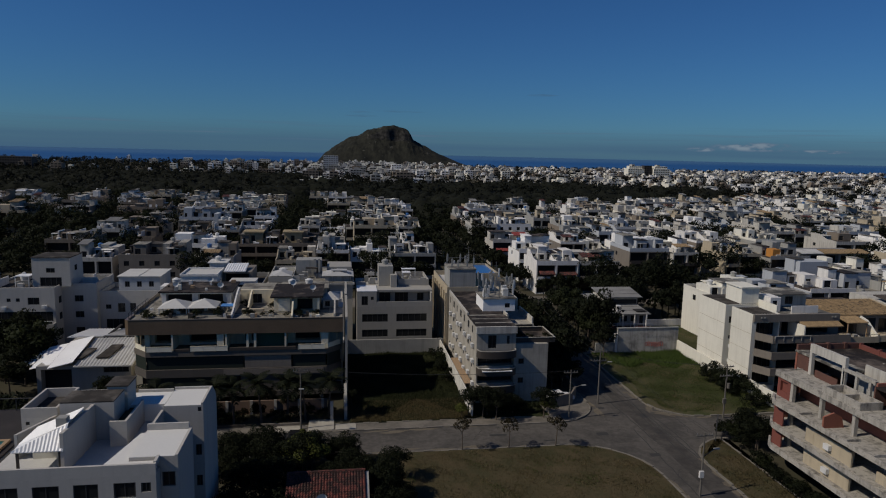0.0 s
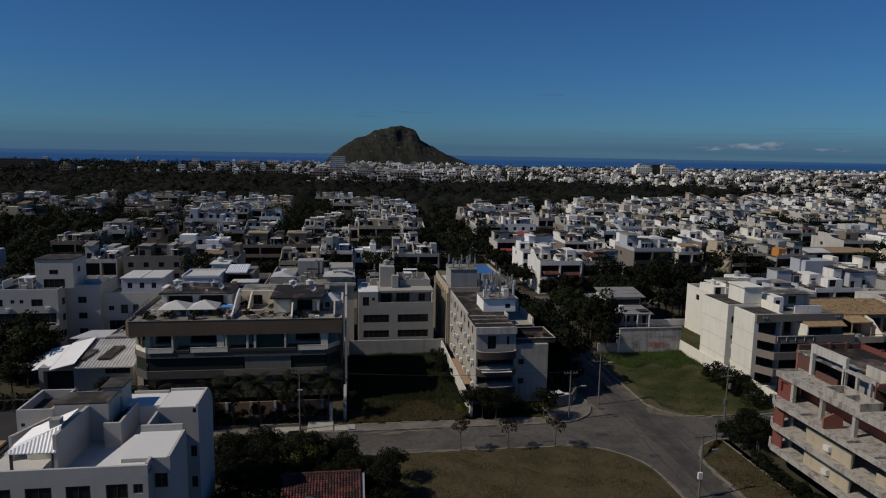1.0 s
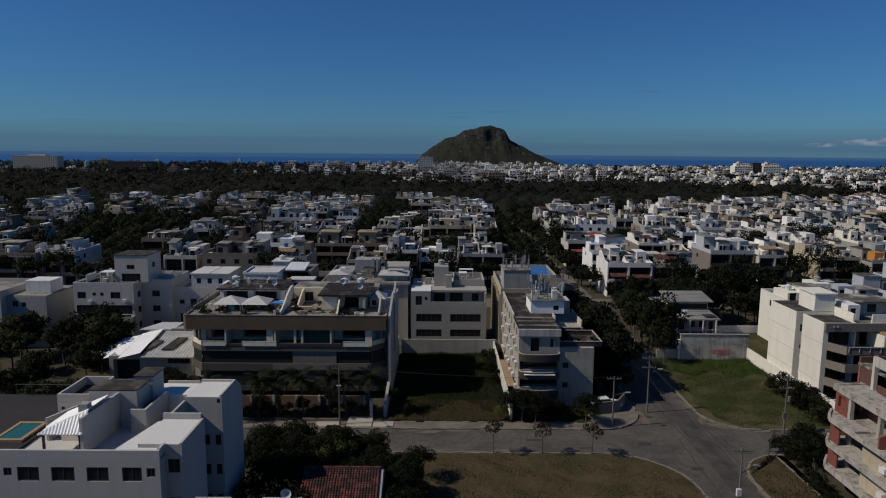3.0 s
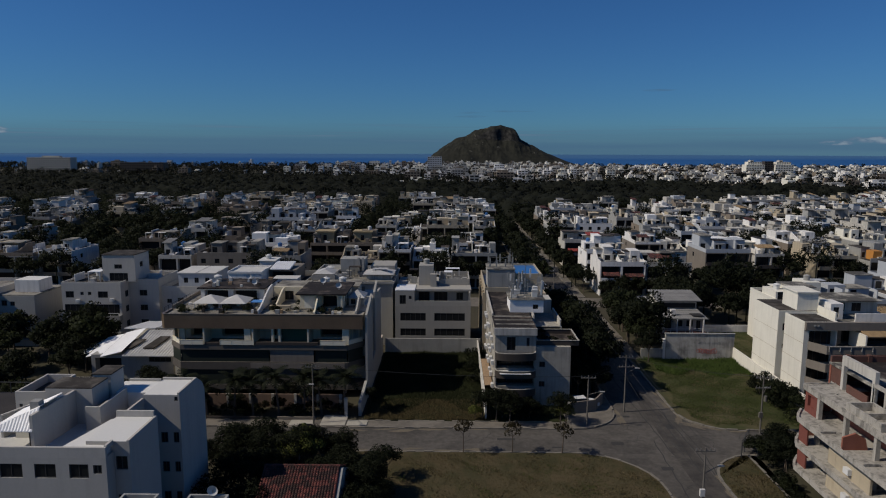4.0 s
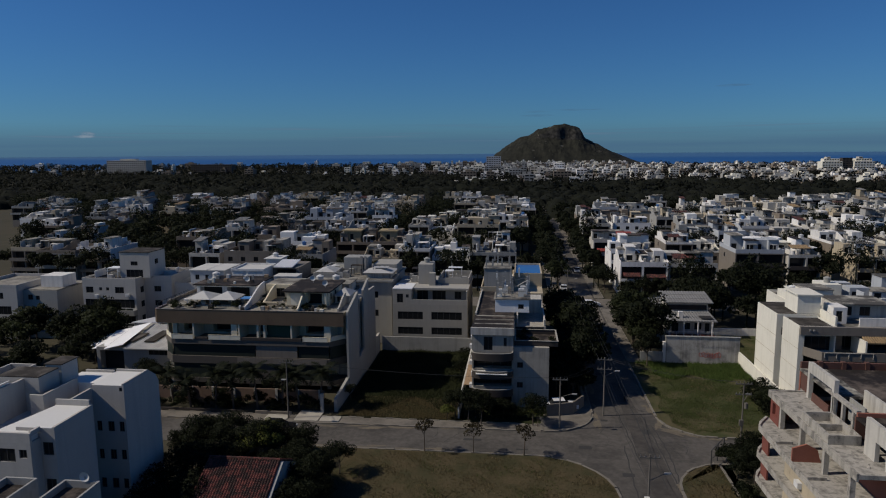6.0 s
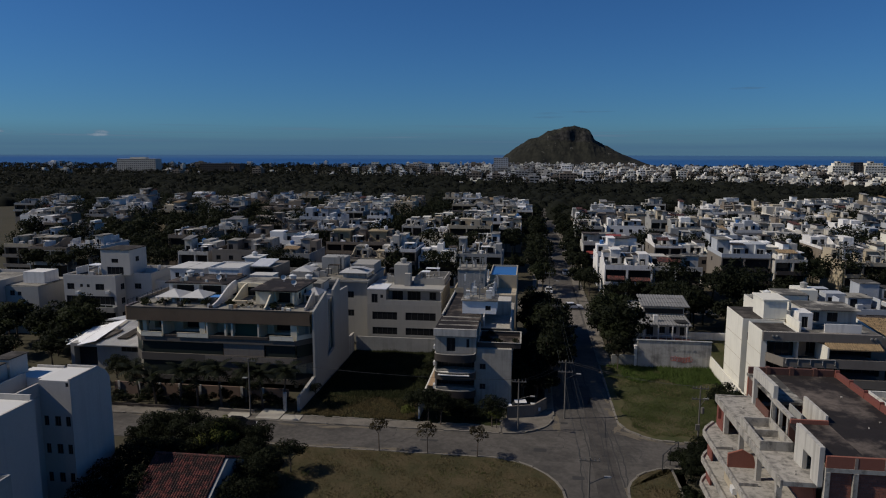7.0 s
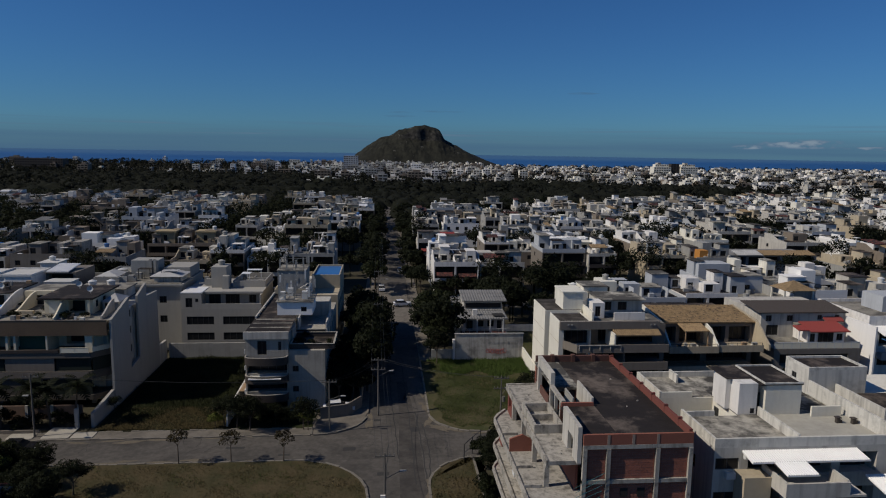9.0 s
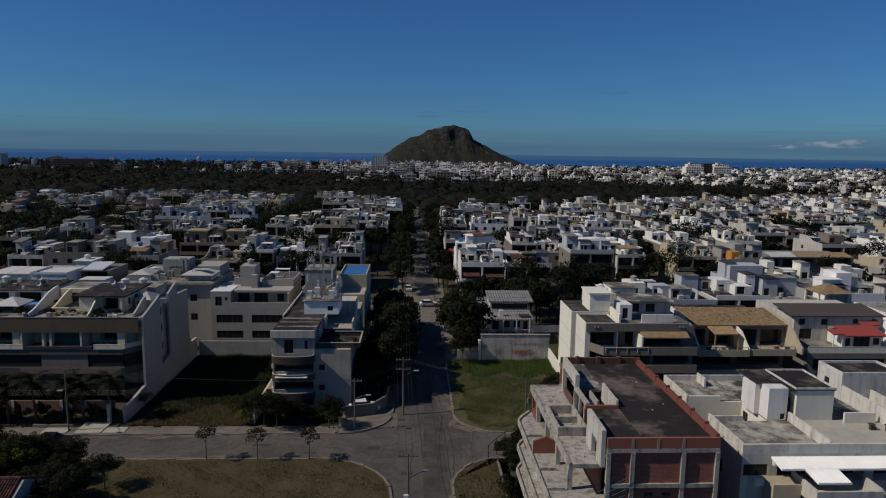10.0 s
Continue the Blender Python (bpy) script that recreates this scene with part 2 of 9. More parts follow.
class Shape:
    """Gathers the faces of one mesh."""

    def __init__(self):
        self.v, self.f, self.s = [], [], []
        self.slot = 0

    def face(self, *pts):
        i = len(self.v)
        self.v.extend(tuple(p) for p in pts)
        self.f.append(tuple(range(i, i + len(pts))))
        self.s.append(self.slot)
        return self

    def box(self, x0, y0, z0, x1, y1, z1):
        i = len(self.v)
        self.v += [(x0, y0, z0), (x1, y0, z0), (x1, y1, z0), (x0, y1, z0), (x0, y0, z1), (x1, y0, z1), (x1, y1, z1), (x0, y1, z1)]
        self.f += [tuple(i + j for j in q) for q in ((0, 3, 2, 1), (4, 5, 6, 7), (0, 1, 5, 4), (1, 2, 6, 5), (2, 3, 7, 6), (3, 0, 4, 7))]
        self.s += [self.slot] * 6
        return self

    def ring(self, x0, y0, z0, x1, y1, z1, t=0.18):
        """Four low walls round a flat roof."""
        self.box(x0, y0, z0, x1, y0 + t, z1).box(x0, y1 - t, z0, x1, y1, z1)
        return self.box(x0, y0 + t, z0, x0 + t, y1 - t, z1).box(x1 - t, y0 + t, z0, x1, y1 - t, z1)

    def prism(self, poly, z0, z1):
        """An upright prism over a polygon given anticlockwise from above."""
        n = len(poly)
        self.face(*[(x, y, z1) for x, y in poly])
        self.face(*[(x, y, z0) for x, y in reversed(poly)])
        for a in range(n):
            (xa, ya), (xb, yb) = poly[a], poly[(a + 1) % n]
            self.face((xa, ya, z0), (xb, yb, z0), (xb, yb, z1), (xa, ya, z1))
        return self

    def cyl(self, cx, cy, z0, z1, r, r2=None, n=10):
        r2 = r if r2 is None else r2
        a = [(cx + r * math.cos(k * math.tau / n), cy + r * math.sin(k * math.tau / n), z0) for k in range(n)]
        b = [(cx + r2 * math.cos(k * math.tau / n), cy + r2 * math.sin(k * math.tau / n), z1) for k in range(n)]
        self.face(*reversed(a))
        self.face(*b)
        for k in range(n):
            j = (k + 1) % n
            self.face(a[k], a[j], b[j], b[k])
        return self

    def tube(self, p, q, r, r2=None, n=6):
        """A round bar between two points."""
        p, q = Vector(p), Vector(q)
        r2 = r if r2 is None else r2
        w = (q - p).normalized()
        u = w.orthogonal().normalized()
        s = w.cross(u)
        a = [p + (u * math.cos(k * math.tau / n) + s * math.sin(k * math.tau / n)) * r for k in range(n)]
        b = [q + (u * math.cos(k * math.tau / n) + s * math.sin(k * math.tau / n)) * r2 for k in range(n)]
        self.face(*reversed(a))
        self.face(*b)
        for k in range(n):
            j = (k + 1) % n
            self.face(a[k], a[j], b[j], b[k])
        return self

    def facade(self, px, py, ux, uy, w, z0, z1, holes=()):
        """A wall face from (px, py) along (ux, uy), with openings (u0, u1, za, zb, depth) cut into it."""
        nx, ny = uy, -ux
        us = sorted({0.0, w, *[h[0] for h in holes], *[h[1] for h in holes]})
        zs = sorted({z0, z1, *[h[2] for h in holes], *[h[3] for h in holes]})

        def at(u, z, d=0.0):
            return (px + ux * u - nx * d, py + uy * u - ny * d, z)

        for a, b in zip(us, us[1:]):
            for c, e in zip(zs, zs[1:]):
                if not any(h[0] <= (a + b) / 2 <= h[1] and h[2] <= (c + e) / 2 <= h[3] for h in holes):
                    self.face(at(a, c), at(b, c), at(b, e), at(a, e))
        for u0, u1, a, b, d in holes:
            self.face(at(u0, a), at(u1, a), at(u1, a, d), at(u0, a, d))
            self.face(at(u1, b), at(u0, b), at(u0, b, d), at(u1, b, d))
            self.face(at(u0, b), at(u0, a), at(u0, a, d), at(u0, b, d))
            self.face(at(u1, a), at(u1, b), at(u1, b, d), at(u1, a, d))
            self.face(at(u0, a, d), at(u1, a, d), at(u1, b, d), at(u0, b, d))
            # backs of deep recesses take the black slot, shade put into the colour
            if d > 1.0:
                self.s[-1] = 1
        return self

    def lattice(self, us, zs, y0, y1):
        """A one-piece frame: every second field between the lines stays open."""
        nu, nz = len(us) - 1, len(zs) - 1
        full = lambda i, j: 0 <= i < nu and 0 <= j < nz and (i % 2 == 0 or j % 2 == 0)
        ids = {}

        def at(i, j, k):
            if (i, j, k) not in ids:
                ids[i, j, k] = len(self.v)
                self.v.append((us[i], (y0, y1)[k], zs[j]))
            return ids[i, j, k]

        def quad(*q):
            self.f.append(tuple(at(*p) for p in q))
            self.s.append(self.slot)

        for i in range(nu):
            for j in range(nz):
                if not full(i, j):
                    continue
                quad((i, j, 0), (i + 1, j, 0), (i + 1, j + 1, 0), (i, j + 1, 0))
                quad((i, j, 1), (i, j + 1, 1), (i + 1, j + 1, 1), (i + 1, j, 1))
                if not full(i - 1, j):
                    quad((i, j, 1), (i, j, 0), (i, j + 1, 0), (i, j + 1, 1))
                if not full(i + 1, j):
                    quad((i + 1, j, 0), (i + 1, j, 1), (i + 1, j + 1, 1), (i + 1, j + 1, 0))
                if not full(i, j - 1):
                    quad((i, j, 1), (i + 1, j, 1), (i + 1, j, 0), (i, j, 0))
                if not full(i, j + 1):
                    quad((i, j + 1, 0), (i + 1, j + 1, 0), (i + 1, j + 1, 1), (i, j + 1, 1))
        return self

    def mesh(self, name, *mats):
        me = bpy.data.meshes.new(name)
        me.from_pydata(self.v, [], self.f)
        for m in mats:
            me.materials.append(m)
        if len(mats) > 1:
            me.polygons.foreach_set("material_index", self.s)
        me.update()
        return me


def part(name, shape, material, parent, label=""):
    """One mesh object under a thing or under a part."""
    me = shape.mesh(name, material) if isinstance(shape, Shape) else shape
    ob = new(name, me)
    ob.parent = parent
    return tagged(ob, label)


def thing(name, x, y, z, label, category, group="", turn=0.0):
    ob = new(name)
    ob.matrix_basis = pose(x, y, z, 0, 0, turn)
    ob.empty_display_size = 0.5
    return tagged(ob, label, category, group)


def solid(name, shape, material, label, category, group="", kind="", at=(0, 0, 0), turn=0.0):
    """A thing that is one plain mesh."""
    ob = new(name, shape.mesh(name, material))
    ob.matrix_basis = pose(*at, 0, 0, turn)
    return tagged(ob, label, category, group, kind)


MESHES = {}


def window_meshes(w, h, bars):
    key = (round(w, 1), round(h, 1), bars)
    if key not in MESHES:
        w, h = key[0], key[1]
        t = 0.07
        us = [-w / 2, -w / 2 + t]
        for k in range(1, bars + 1):
            u = -w / 2 + w * k / (bars + 1)
            us += [u - 0.03, u + 0.03]
        f = Shape().lattice(us + [w / 2 - t, w / 2], [0, t, h - t, h], -0.04, 0.04)
        p = Shape().box(-w / 2 + 0.02, -0.012, 0.02, w / 2 - 0.02, 0.012, h - 0.02)
        MESHES[key] = (f.mesh("window_frame", FRAMEDK), p.mesh("pane", PANE), f.mesh("window_frame", FRAMEWH))
    return MESHES[key]


def window(parent, px, py, ux, uy, u0, u1, za, zb, depth, near=True, white=False):
    """A window set into an opening of a wall face."""
    frame_me, pane_me, white_me = window_meshes(u1 - u0, zb - za, 1 if u1 - u0 < 2.2 else int((u1 - u0) / 1.1))
    nx, ny = uy, -ux
    um = (u0 + u1) / 2
    d = depth * 0.55
    m = pose(px + ux * um - nx * d, py + uy * um - ny * d, za, 0, 0, math.degrees(math.atan2(uy, ux)))
    w = new("window", (white_me if white else frame_me) if near else pane_me)
    w.parent, w.matrix_basis = parent, m
    if not near:
        return w
    p = new("pane", pane_me)
    p.parent = w
    return w


def block(root, name, x0, y0, z0, x1, y1, z1, mat, F=(), R=(), B=(), L=(), near=True, label="", white=False):
    """A storeyed block with openings. Each opening: u0, u1, za, zb and 'w' (window), 'v' (deep recess with a glazed
    door) or 'd' (deep recess). Deep recesses have their shade painted on as a black back.
    """
    s = Shape()
    sides = ((x0, y0, 1, 0, x1 - x0, F), (x1, y0, 0, 1, y1 - y0, R), (x1, y1, -1, 0, x1 - x0, B), (x0, y1, 0, -1, y1 - y0, L))
    todo = []
    for px, py, ux, uy, w, holes in sides:
        cut = []
        for u0, u1, za, zb, kind in holes:
            if u0 < 0.05 or u1 > w - 0.05:
                continue
            d = {"w": 0.16, "v": 1.3, "d": 1.3}[kind]
            cut.append((u0, u1, za, zb, d))
            todo.append((px, py, ux, uy, u0, u1, za, zb, d, kind))
        s.facade(px, py, ux, uy, w, z0, z1, cut)
    s.face((x0, y0, z1), (x1, y0, z1), (x1, y1, z1), (x0, y1, z1))
    s.face((x0, y1, z0), (x1, y1, z0), (x1, y0, z0), (x0, y0, z0))
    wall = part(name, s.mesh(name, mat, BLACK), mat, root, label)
    for px, py, ux, uy, u0, u1, za, zb, d, kind in todo:
        if kind == "w":
            window(root, px, py, ux, uy, u0 + 0.01, u1 - 0.01, za + 0.01, zb - 0.01, d, near, white)
        elif kind == "v":
            e = min(0.5, (u1 - u0) * 0.15)
            window(root, px, py, ux, uy, u0 + e, u1 - e, za + 0.02, zb - 0.35, d * 1.7, near, white)
    return wall


def rail(root, x0, y0, x1, y1, z, h=0.95, mat=None, glassy=True, pane=None):
    """A balcony front: a glazed panel between posts under a top bar."""
    g = Shape()
    n = max(2, int(math.hypot(x1 - x0, y1 - y0) / 1.3) + 1)
    for k in range(n):
        f = k / (n - 1)
        x, y = x0 + (x1 - x0) * f, y0 + (y1 - y0) * f
        g.box(x - 0.03, y - 0.03, z, x + 0.03, y + 0.03, z + h)
    g.tube((x0, y0, z + h), (x1, y1, z + h), 0.04, n=5)
    r = part("balcony_rail", g, mat or FRAMEWH, root)
    if glassy:
        dx, dy = x1 - x0, y1 - y0
        le = math.hypot(dx, dy)
        ox, oy = -dy / le * 0.015, dx / le * 0.015
        p = Shape().prism([(x0 - ox, y0 - oy), (x1 - ox, y1 - oy), (x1 + ox, y1 + oy), (x0 + ox, y0 + oy)][::-1], z + 0.06, z + h - 0.06)
        part("pane", p, pane or PANE_GREEN, r)
    return r


def tank(root, x, y, z, r=0.8, h=1.0, mat=None):
    s = Shape().cyl(x, y, z, z + h, r * 0.85, r, 14).cyl(x, y, z + h, z + h + 0.08, r * 1.06, r * 1.06, 14).cyl(x, y, z + h + 0.08, z + h + 0.3, r * 0.95, r * 0.25, 14)
    return part("water_tank", s, mat or PLASTIC_B, root)


def aircon(root, x, y, z, side):
    """An outdoor unit on a wall whose outside looks towards side ('L', 'R' or 'F')."""
    s = Shape()
    if side == "L":
        s.box(x - 0.42, y, z, x - 0.06, y + 0.8, z + 0.55).box(x - 0.45, y + 0.12, z + 0.06, x - 0.42, y + 0.62, z + 0.5)
        s.box(x - 0.06, y + 0.1, z - 0.04, x + 0.02, y + 0.16, z).box(x - 0.06, y + 0.64, z - 0.04, x + 0.02, y + 0.7, z)
    elif side == "R":
        s.box(x + 0.06, y, z, x + 0.42, y + 0.8, z + 0.55).box(x + 0.42, y + 0.12, z + 0.06, x + 0.45, y + 0.62, z + 0.5)
    else:
        s.box(x, y - 0.42, z, x + 0.8, y - 0.06, z + 0.55).box(x + 0.12, y - 0.45, z + 0.06, x + 0.62, y - 0.42, z + 0.5)
    return part("air_conditioner", s, PLASTIC_W, root)


def tiled_roof(root, name, x0, y0, x1, y1, z_front, z_back, mat, label="", pitch=0.3, courses=1):
    """A lean-to roof of rounded tile rows that run down the slope, in overlapping courses."""
    s = Shape()
    n = max(2, int((x1 - x0) / pitch))
    w = (x1 - x0) / n
    for k in range(n):
        a = x0 + k * w
        for u, v in ((0, 0.25), (0.25, 0.5), (0.5, 0.75), (0.75, 1)):
            ha, hb = 0.09 * math.sin(math.pi * u), 0.09 * math.sin(math.pi * v)
            for c in range(courses):
                f0, f1 = c / courses, (c + 1) / courses
                ya, yb = y0 + (y1 - y0) * f0, y0 + (y1 - y0) * f1
                za, zb = z_front + (z_back - z_front) * f0, z_front + (z_back - z_front) * f1
                lift = 0.045 + 0.03 * ((k * 7 + c * 13 + (k * c) % 5) % 4) / 3 if courses > 1 else 0.0
                s.face((a + u * w, ya, za + ha + lift), (a + v * w, ya, za + hb + lift), (a + v * w, yb, zb + hb), (a + u * w, yb, zb + ha))
                if courses > 1:
                    s.face((a + u * w, ya, za + ha), (a + v * w, ya, za + hb), (a + v * w, ya, za + hb + lift), (a + u * w, ya, za + ha + lift))
    s.face((x0, y1, z_back - 0.1), (x1, y1, z_back - 0.1), (x1, y0, z_front - 0.1), (x0, y0, z_front - 0.1))
    s.face((x0, y0, z_front - 0.1), (x1, y0, z_front - 0.1), (x1, y0, z_front + 0.02), (x0, y0, z_front + 0.02))
    s.face((x0, y1, z_back - 0.1), (x0, y0, z_front - 0.1), (x0, y0, z_front + 0.02), (x0, y1, z_back + 0.02))
    s.face((x1, y0, z_front - 0.1), (x1, y1, z_back - 0.1), (x1, y1, z_back + 0.02), (x1, y0, z_front + 0.02))
    return part(name, s, mat, root, label)

# ---- ground, roads, lots ----


def rounded(x0, y0, x1, y1, r_sw=0, r_se=0, r_ne=0, r_nw=0, n=7):
    """A rectangle with rounded corners, anticlockwise."""
    pts = []
    for cx, cy, r, a0 in ((x0 + r_sw, y0 + r_sw, r_sw, 180), (x1 - r_se, y0 + r_se, r_se, 270), (x1 - r_ne, y1 - r_ne, r_ne, 0), (x0 + r_nw, y1 - r_nw, r_nw, 90)):
        if r == 0:
            pts.append((cx, cy))
            continue
        for k in range(n + 1):
            a = radians(a0 + 90 * k / n)
            pts.append((cx + r * math.cos(a), cy + r * math.sin(a)))
    return pts


def kerbed(name, poly, top, mat, label, category, kerb_width=0.26, kerb=True):
    """A raised lot with a kerb of single stones round it."""
    cx = sum(p[0] for p in poly) / len(poly)
    cy = sum(p[1] for p in poly) / len(poly)
    ob = solid(name, Shape().prism(poly, -0.04, top), mat, label, category, kind="structure")
    if kerb:
        s = Shape()
        n = len(poly)
        for a in range(n):
            p, q = Vector(poly[a]), Vector(poly[(a + 1) % n])
            e = q - p
            if e.length < 0.05:
                continue
            out = Vector((e.y, -e.x)).normalized() * kerb_width
            k = max(1, int(e.length / 1.0))
            for j in range(k):
                u, v = p + e * ((j + 0.01) / k), p + e * ((j + 0.99) / k)
                h = top + 0.01 + 0.02 * ((j * 7 + a * 3) % 5) - (0.1 if (j * 5 + a) % 7 == 0 else 0.0)
                s.prism([tuple(u), tuple(v), tuple(v + out), tuple(u + out)][::-1], -0.03, h)
        tagged(part("kerb", s, KERB, ob, "worn pale kerb stones"), kind="stuff")
    return ob


ground = Shape().box(-2600, -450, -0.6, 2600, 1760, -0.05)
solid("ground", ground, EARTH, "dark earth with thin low growth", "ground", kind="structure")
road = Shape().box(-160, 66.2, -0.2, 90, 73.0, 0.0)
solid("road", road, ASPHALT, "worn grey asphalt side road with cracks and patches", "road", kind="structure")
road = Shape().box(-4.6, -140, -0.2, 3.4, 66.2, 0.0).box(-4.6, 73.0, -0.2, 3.4, 600, 0.0)
for cx, cy, sx, sy in ((-4.6, 73.0, -1, 1), (3.4, 73.0, 1, 1), (-4.6, 66.2, -1, -1), (3.4, 66.2, 1, -1)):
    r = 7.5
    arc = [(cx + sx * r - sx * r * math.cos(radians(90) * k / 8), cy + sy * r - sy * r * math.sin(radians(90) * k / 8)) for k in range(9)]
    poly = [(cx, cy), *arc] if sx * sy < 0 else [(cx, cy), *arc[::-1]]
    road.face(*[(x, y, 0.0) for x, y in poly])
solid("road", road, ASPHALT, "long straight worn asphalt street between garden walls", "road", kind="structure")
cross = Shape().box(-150, 141, -0.2, -4.7, 150.5, 0.004).box(3.5, 141, -0.2, 160, 150.5, 0.004)
solid("road", cross, ASPHALT_SUNLIT, "pale worn asphalt crossing street", "road", kind="structure")
for k, (x, y, w, d) in enumerate(((-6.6, 69.0, 1.5, 0.9), (-2.6, 62.6, 1.3, 0.8), (-3.4, 77.4, 0.9, 0.6), (1.4, 74.2, 1.0, 1.4), (0.2, 52, 2.4, 3.6), (-20, 70.0, 2.2, 0.5), (0.4, 86, 1.2, 3.0), (-1.6, 96, 1.6, 1.0), (-14, 67.8, 1.4, 0.4), (0.8, 68.5, 0.7, 0.5))):
    solid("asphalt_patch", Shape().prism(rounded(-w / 2, -d / 2, w / 2, d / 2, d * 0.2, d * 0.3, d * 0.1, d * 0.25, 3), 0, 0.008), ASPHALT_DARK, "dark square patch in the road surface", "road patch", "road patches", at=(x, y, 0.001))

for k, (x, y0, y1, bend) in enumerate(((1.6, 44, 80, 0.5), (0.6, 60, 100, 0.3), (-1.2, 66, 96, 0.4), (2.2, 58, 76, -0.6), (-2.2, 45, 70, 0.3))):
    s = Shape()
    n = 18
    q = [(x + bend * math.sin(3.0 * j / n + k) + 0.08 * math.sin(j * 2.3 + k), y0 + (y1 - y0) * j / n) for j in range(n + 1)]
    for (xa, ya), (xb, yb) in zip(q, q[1:]):
        s.face((xa - 0.06, ya, 0.006), (xa + 0.07, ya, 0.006), (xb + 0.06, yb, 0.006), (xb - 0.07, yb, 0.006))
    solid("tar_seam", s, ASPHALT_DARK, "thin dark tar seam in the asphalt", "road patch", "road patches")
# the shade cast beside the houses is put into this soil colour
SOIL_SHADED = surface("weedy soil darkened for shade", (0.03, 0.036, 0.016), rough=0.95, grain=0.5, grain_scale=2.5, blotch=0.8, blotch_scale=0.3, stain=(0.055, 0.048, 0.025), bump=0.8, bump_scale=8, spec=0.05)
rnd = random.Random(88)
dust = Shape()
EDGES = [((-44, 66.6), (-13, 66.6)), ((-60, 72.7), (-6, 72.7)), ((-4.3, 76), (-4.3, 100)), ((3.1, 76), (3.1, 104)), ((-4.0, 46), (-4.0, 58)), ((2.1, 46), (2.1, 60)), ((9.0, 72.8), (24, 72.8)), ((-11, 64.5), (-5, 59)), ((3.3, 75.5), (7.0, 73.4))]
for k in range(120):
    (xa, ya), (xb, yb) = EDGES[k % len(EDGES)]
    f = rnd.random()
    cx, cy = xa + (xb - xa) * f + rnd.gauss(0, 0.25), ya + (yb - ya) * f + rnd.gauss(0, 0.25)
    le, wi, tu = rnd.uniform(0.5, 2.0), rnd.uniform(0.15, 0.45), math.atan2(yb - ya, xb - xa) + rnd.uniform(-0.2, 0.2)
    pts = []
    for j in range(11):
        a, q = j * math.tau / 11, rnd.uniform(0.6, 1.15)
        u, w = le * q * math.cos(a), wi * q * math.sin(a)
        pts.append((cx + u * math.cos(tu) - w * math.sin(tu), cy + u * math.sin(tu) + w * math.cos(tu), 0.0055 + 0.0003 * k))
    dust.face(*pts)
lane = Shape().prism([(-0.9, 44), (2.0, 44), (1.9, 66), (1.5, 79), (0.9, 92), (-0.6, 92), (-0.5, 79), (-0.8, 66)], 0.0, 0.004)
solid("asphalt_patch", lane, surface("newer asphalt", (0.06, 0.055, 0.05), rough=0.9, grain=0.5, grain_scale=1.5, blotch=0.8, blotch_scale=0.35, stain=(0.1, 0.09, 0.078), spec=0.15, patch=(0.42, 0.6)), "long darker strip of newer asphalt in the street", "road patch", "road patches")
# pale sheet on the street that stands for a sunlit stretch
sunlit_stretch = Shape().prism(rounded(-4.2, 128, 3.0, 166, 2, 2, 2, 2), 0.0, 0.004)
solid("asphalt_patch", sunlit_stretch, ASPHALT_SUNLIT, "long pale stretch of the street with sunlight in its colour", "road patch", "road patches")
for x0, y0, x1, y1 in ((-43.6, 73.3, -40.4, 76.6), (-40.2, 73.3, -37.6, 75.0), (-47.6, 73.3, -44.6, 74.9)):
    solid("driveway_slab", Shape().prism(rounded(x0, y0, x1, y1, 0.2, 0.2, 0.2, 0.2, 2), 0.1, 0.2), surface("pale cement slab", (0.4, 0.37, 0.31), grain=0.3, blotch=0.5, stain=(0.16, 0.14, 0.11)), "pale cement driveway slab before the gate", "driveway", "driveway slabs")
solid("road_dust", dust, DUST, "sandy dust gathered along the kerbs", "dust", kind="stuff")
cracks = Shape()
for k in range(70):
    x, y = (rnd.uniform(-4.3, 3.1), rnd.uniform(44, 110)) if k % 2 else (rnd.uniform(-46, 14), rnd.uniform(66.8, 72.6))
    tu, z = rnd.uniform(0, math.pi), 0.0095 + 0.0001 * k
    for j in range(rnd.randrange(4, 11)):
        tu += rnd.gauss(0, 0.45)
        e, w = rnd.uniform(0.25, 0.6), rnd.uniform(0.012, 0.035)
        nx, ny = x + e * math.cos(tu), y + e * math.sin(tu)
        if not (-4.5 < nx < 3.3 or 66.4 < ny < 72.8):
            break
        ox, oy = -math.sin(tu) * w, math.cos(tu) * w
        cracks.face((x - ox, y - oy, z), (nx - ox, ny - oy, z), (nx + ox, ny + oy, z), (x + ox, y + oy, z))
        x, y = nx, ny
solid("road_cracks", cracks, ASPHALT_DARK, "fine dark cracks in the worn asphalt", "cracks", kind="stuff")
kerbed("island", rounded(-44, 30, -4.3, 66.0, 0, 0, 8.5, 0), 0.13, SOIL_DRY, "open lot of dry brownish grass behind a pale kerb", "lot")
kerbed("verge", rounded(2.4, 28, 7.6, 66.0, 0, 0, 0.5, 6.5), 0.13, SOIL_DRY, "narrow dry grass verge with a curved kerb", "verge")
kerbed("lot", rounded(3.6, 73.2, 22.0, 102, 6.0, 0, 0, 0), 0.15, SOIL_GREEN, "empty corner lot overgrown with green grass", "lot")
kerbed("lot", rounded(-38.3, 75.2, -21.6, 105, 0, 0, 0, 0), 0.15, SOIL_SHADED, "empty lot with rank grass between two apartment houses", "lot", kerb=False)
kerbed("pavement", rounded(-160, 73.1, -11.6, 75.0), 0.12, PAVING, "stained cement pavement along the side road", "pavement", 0.2)
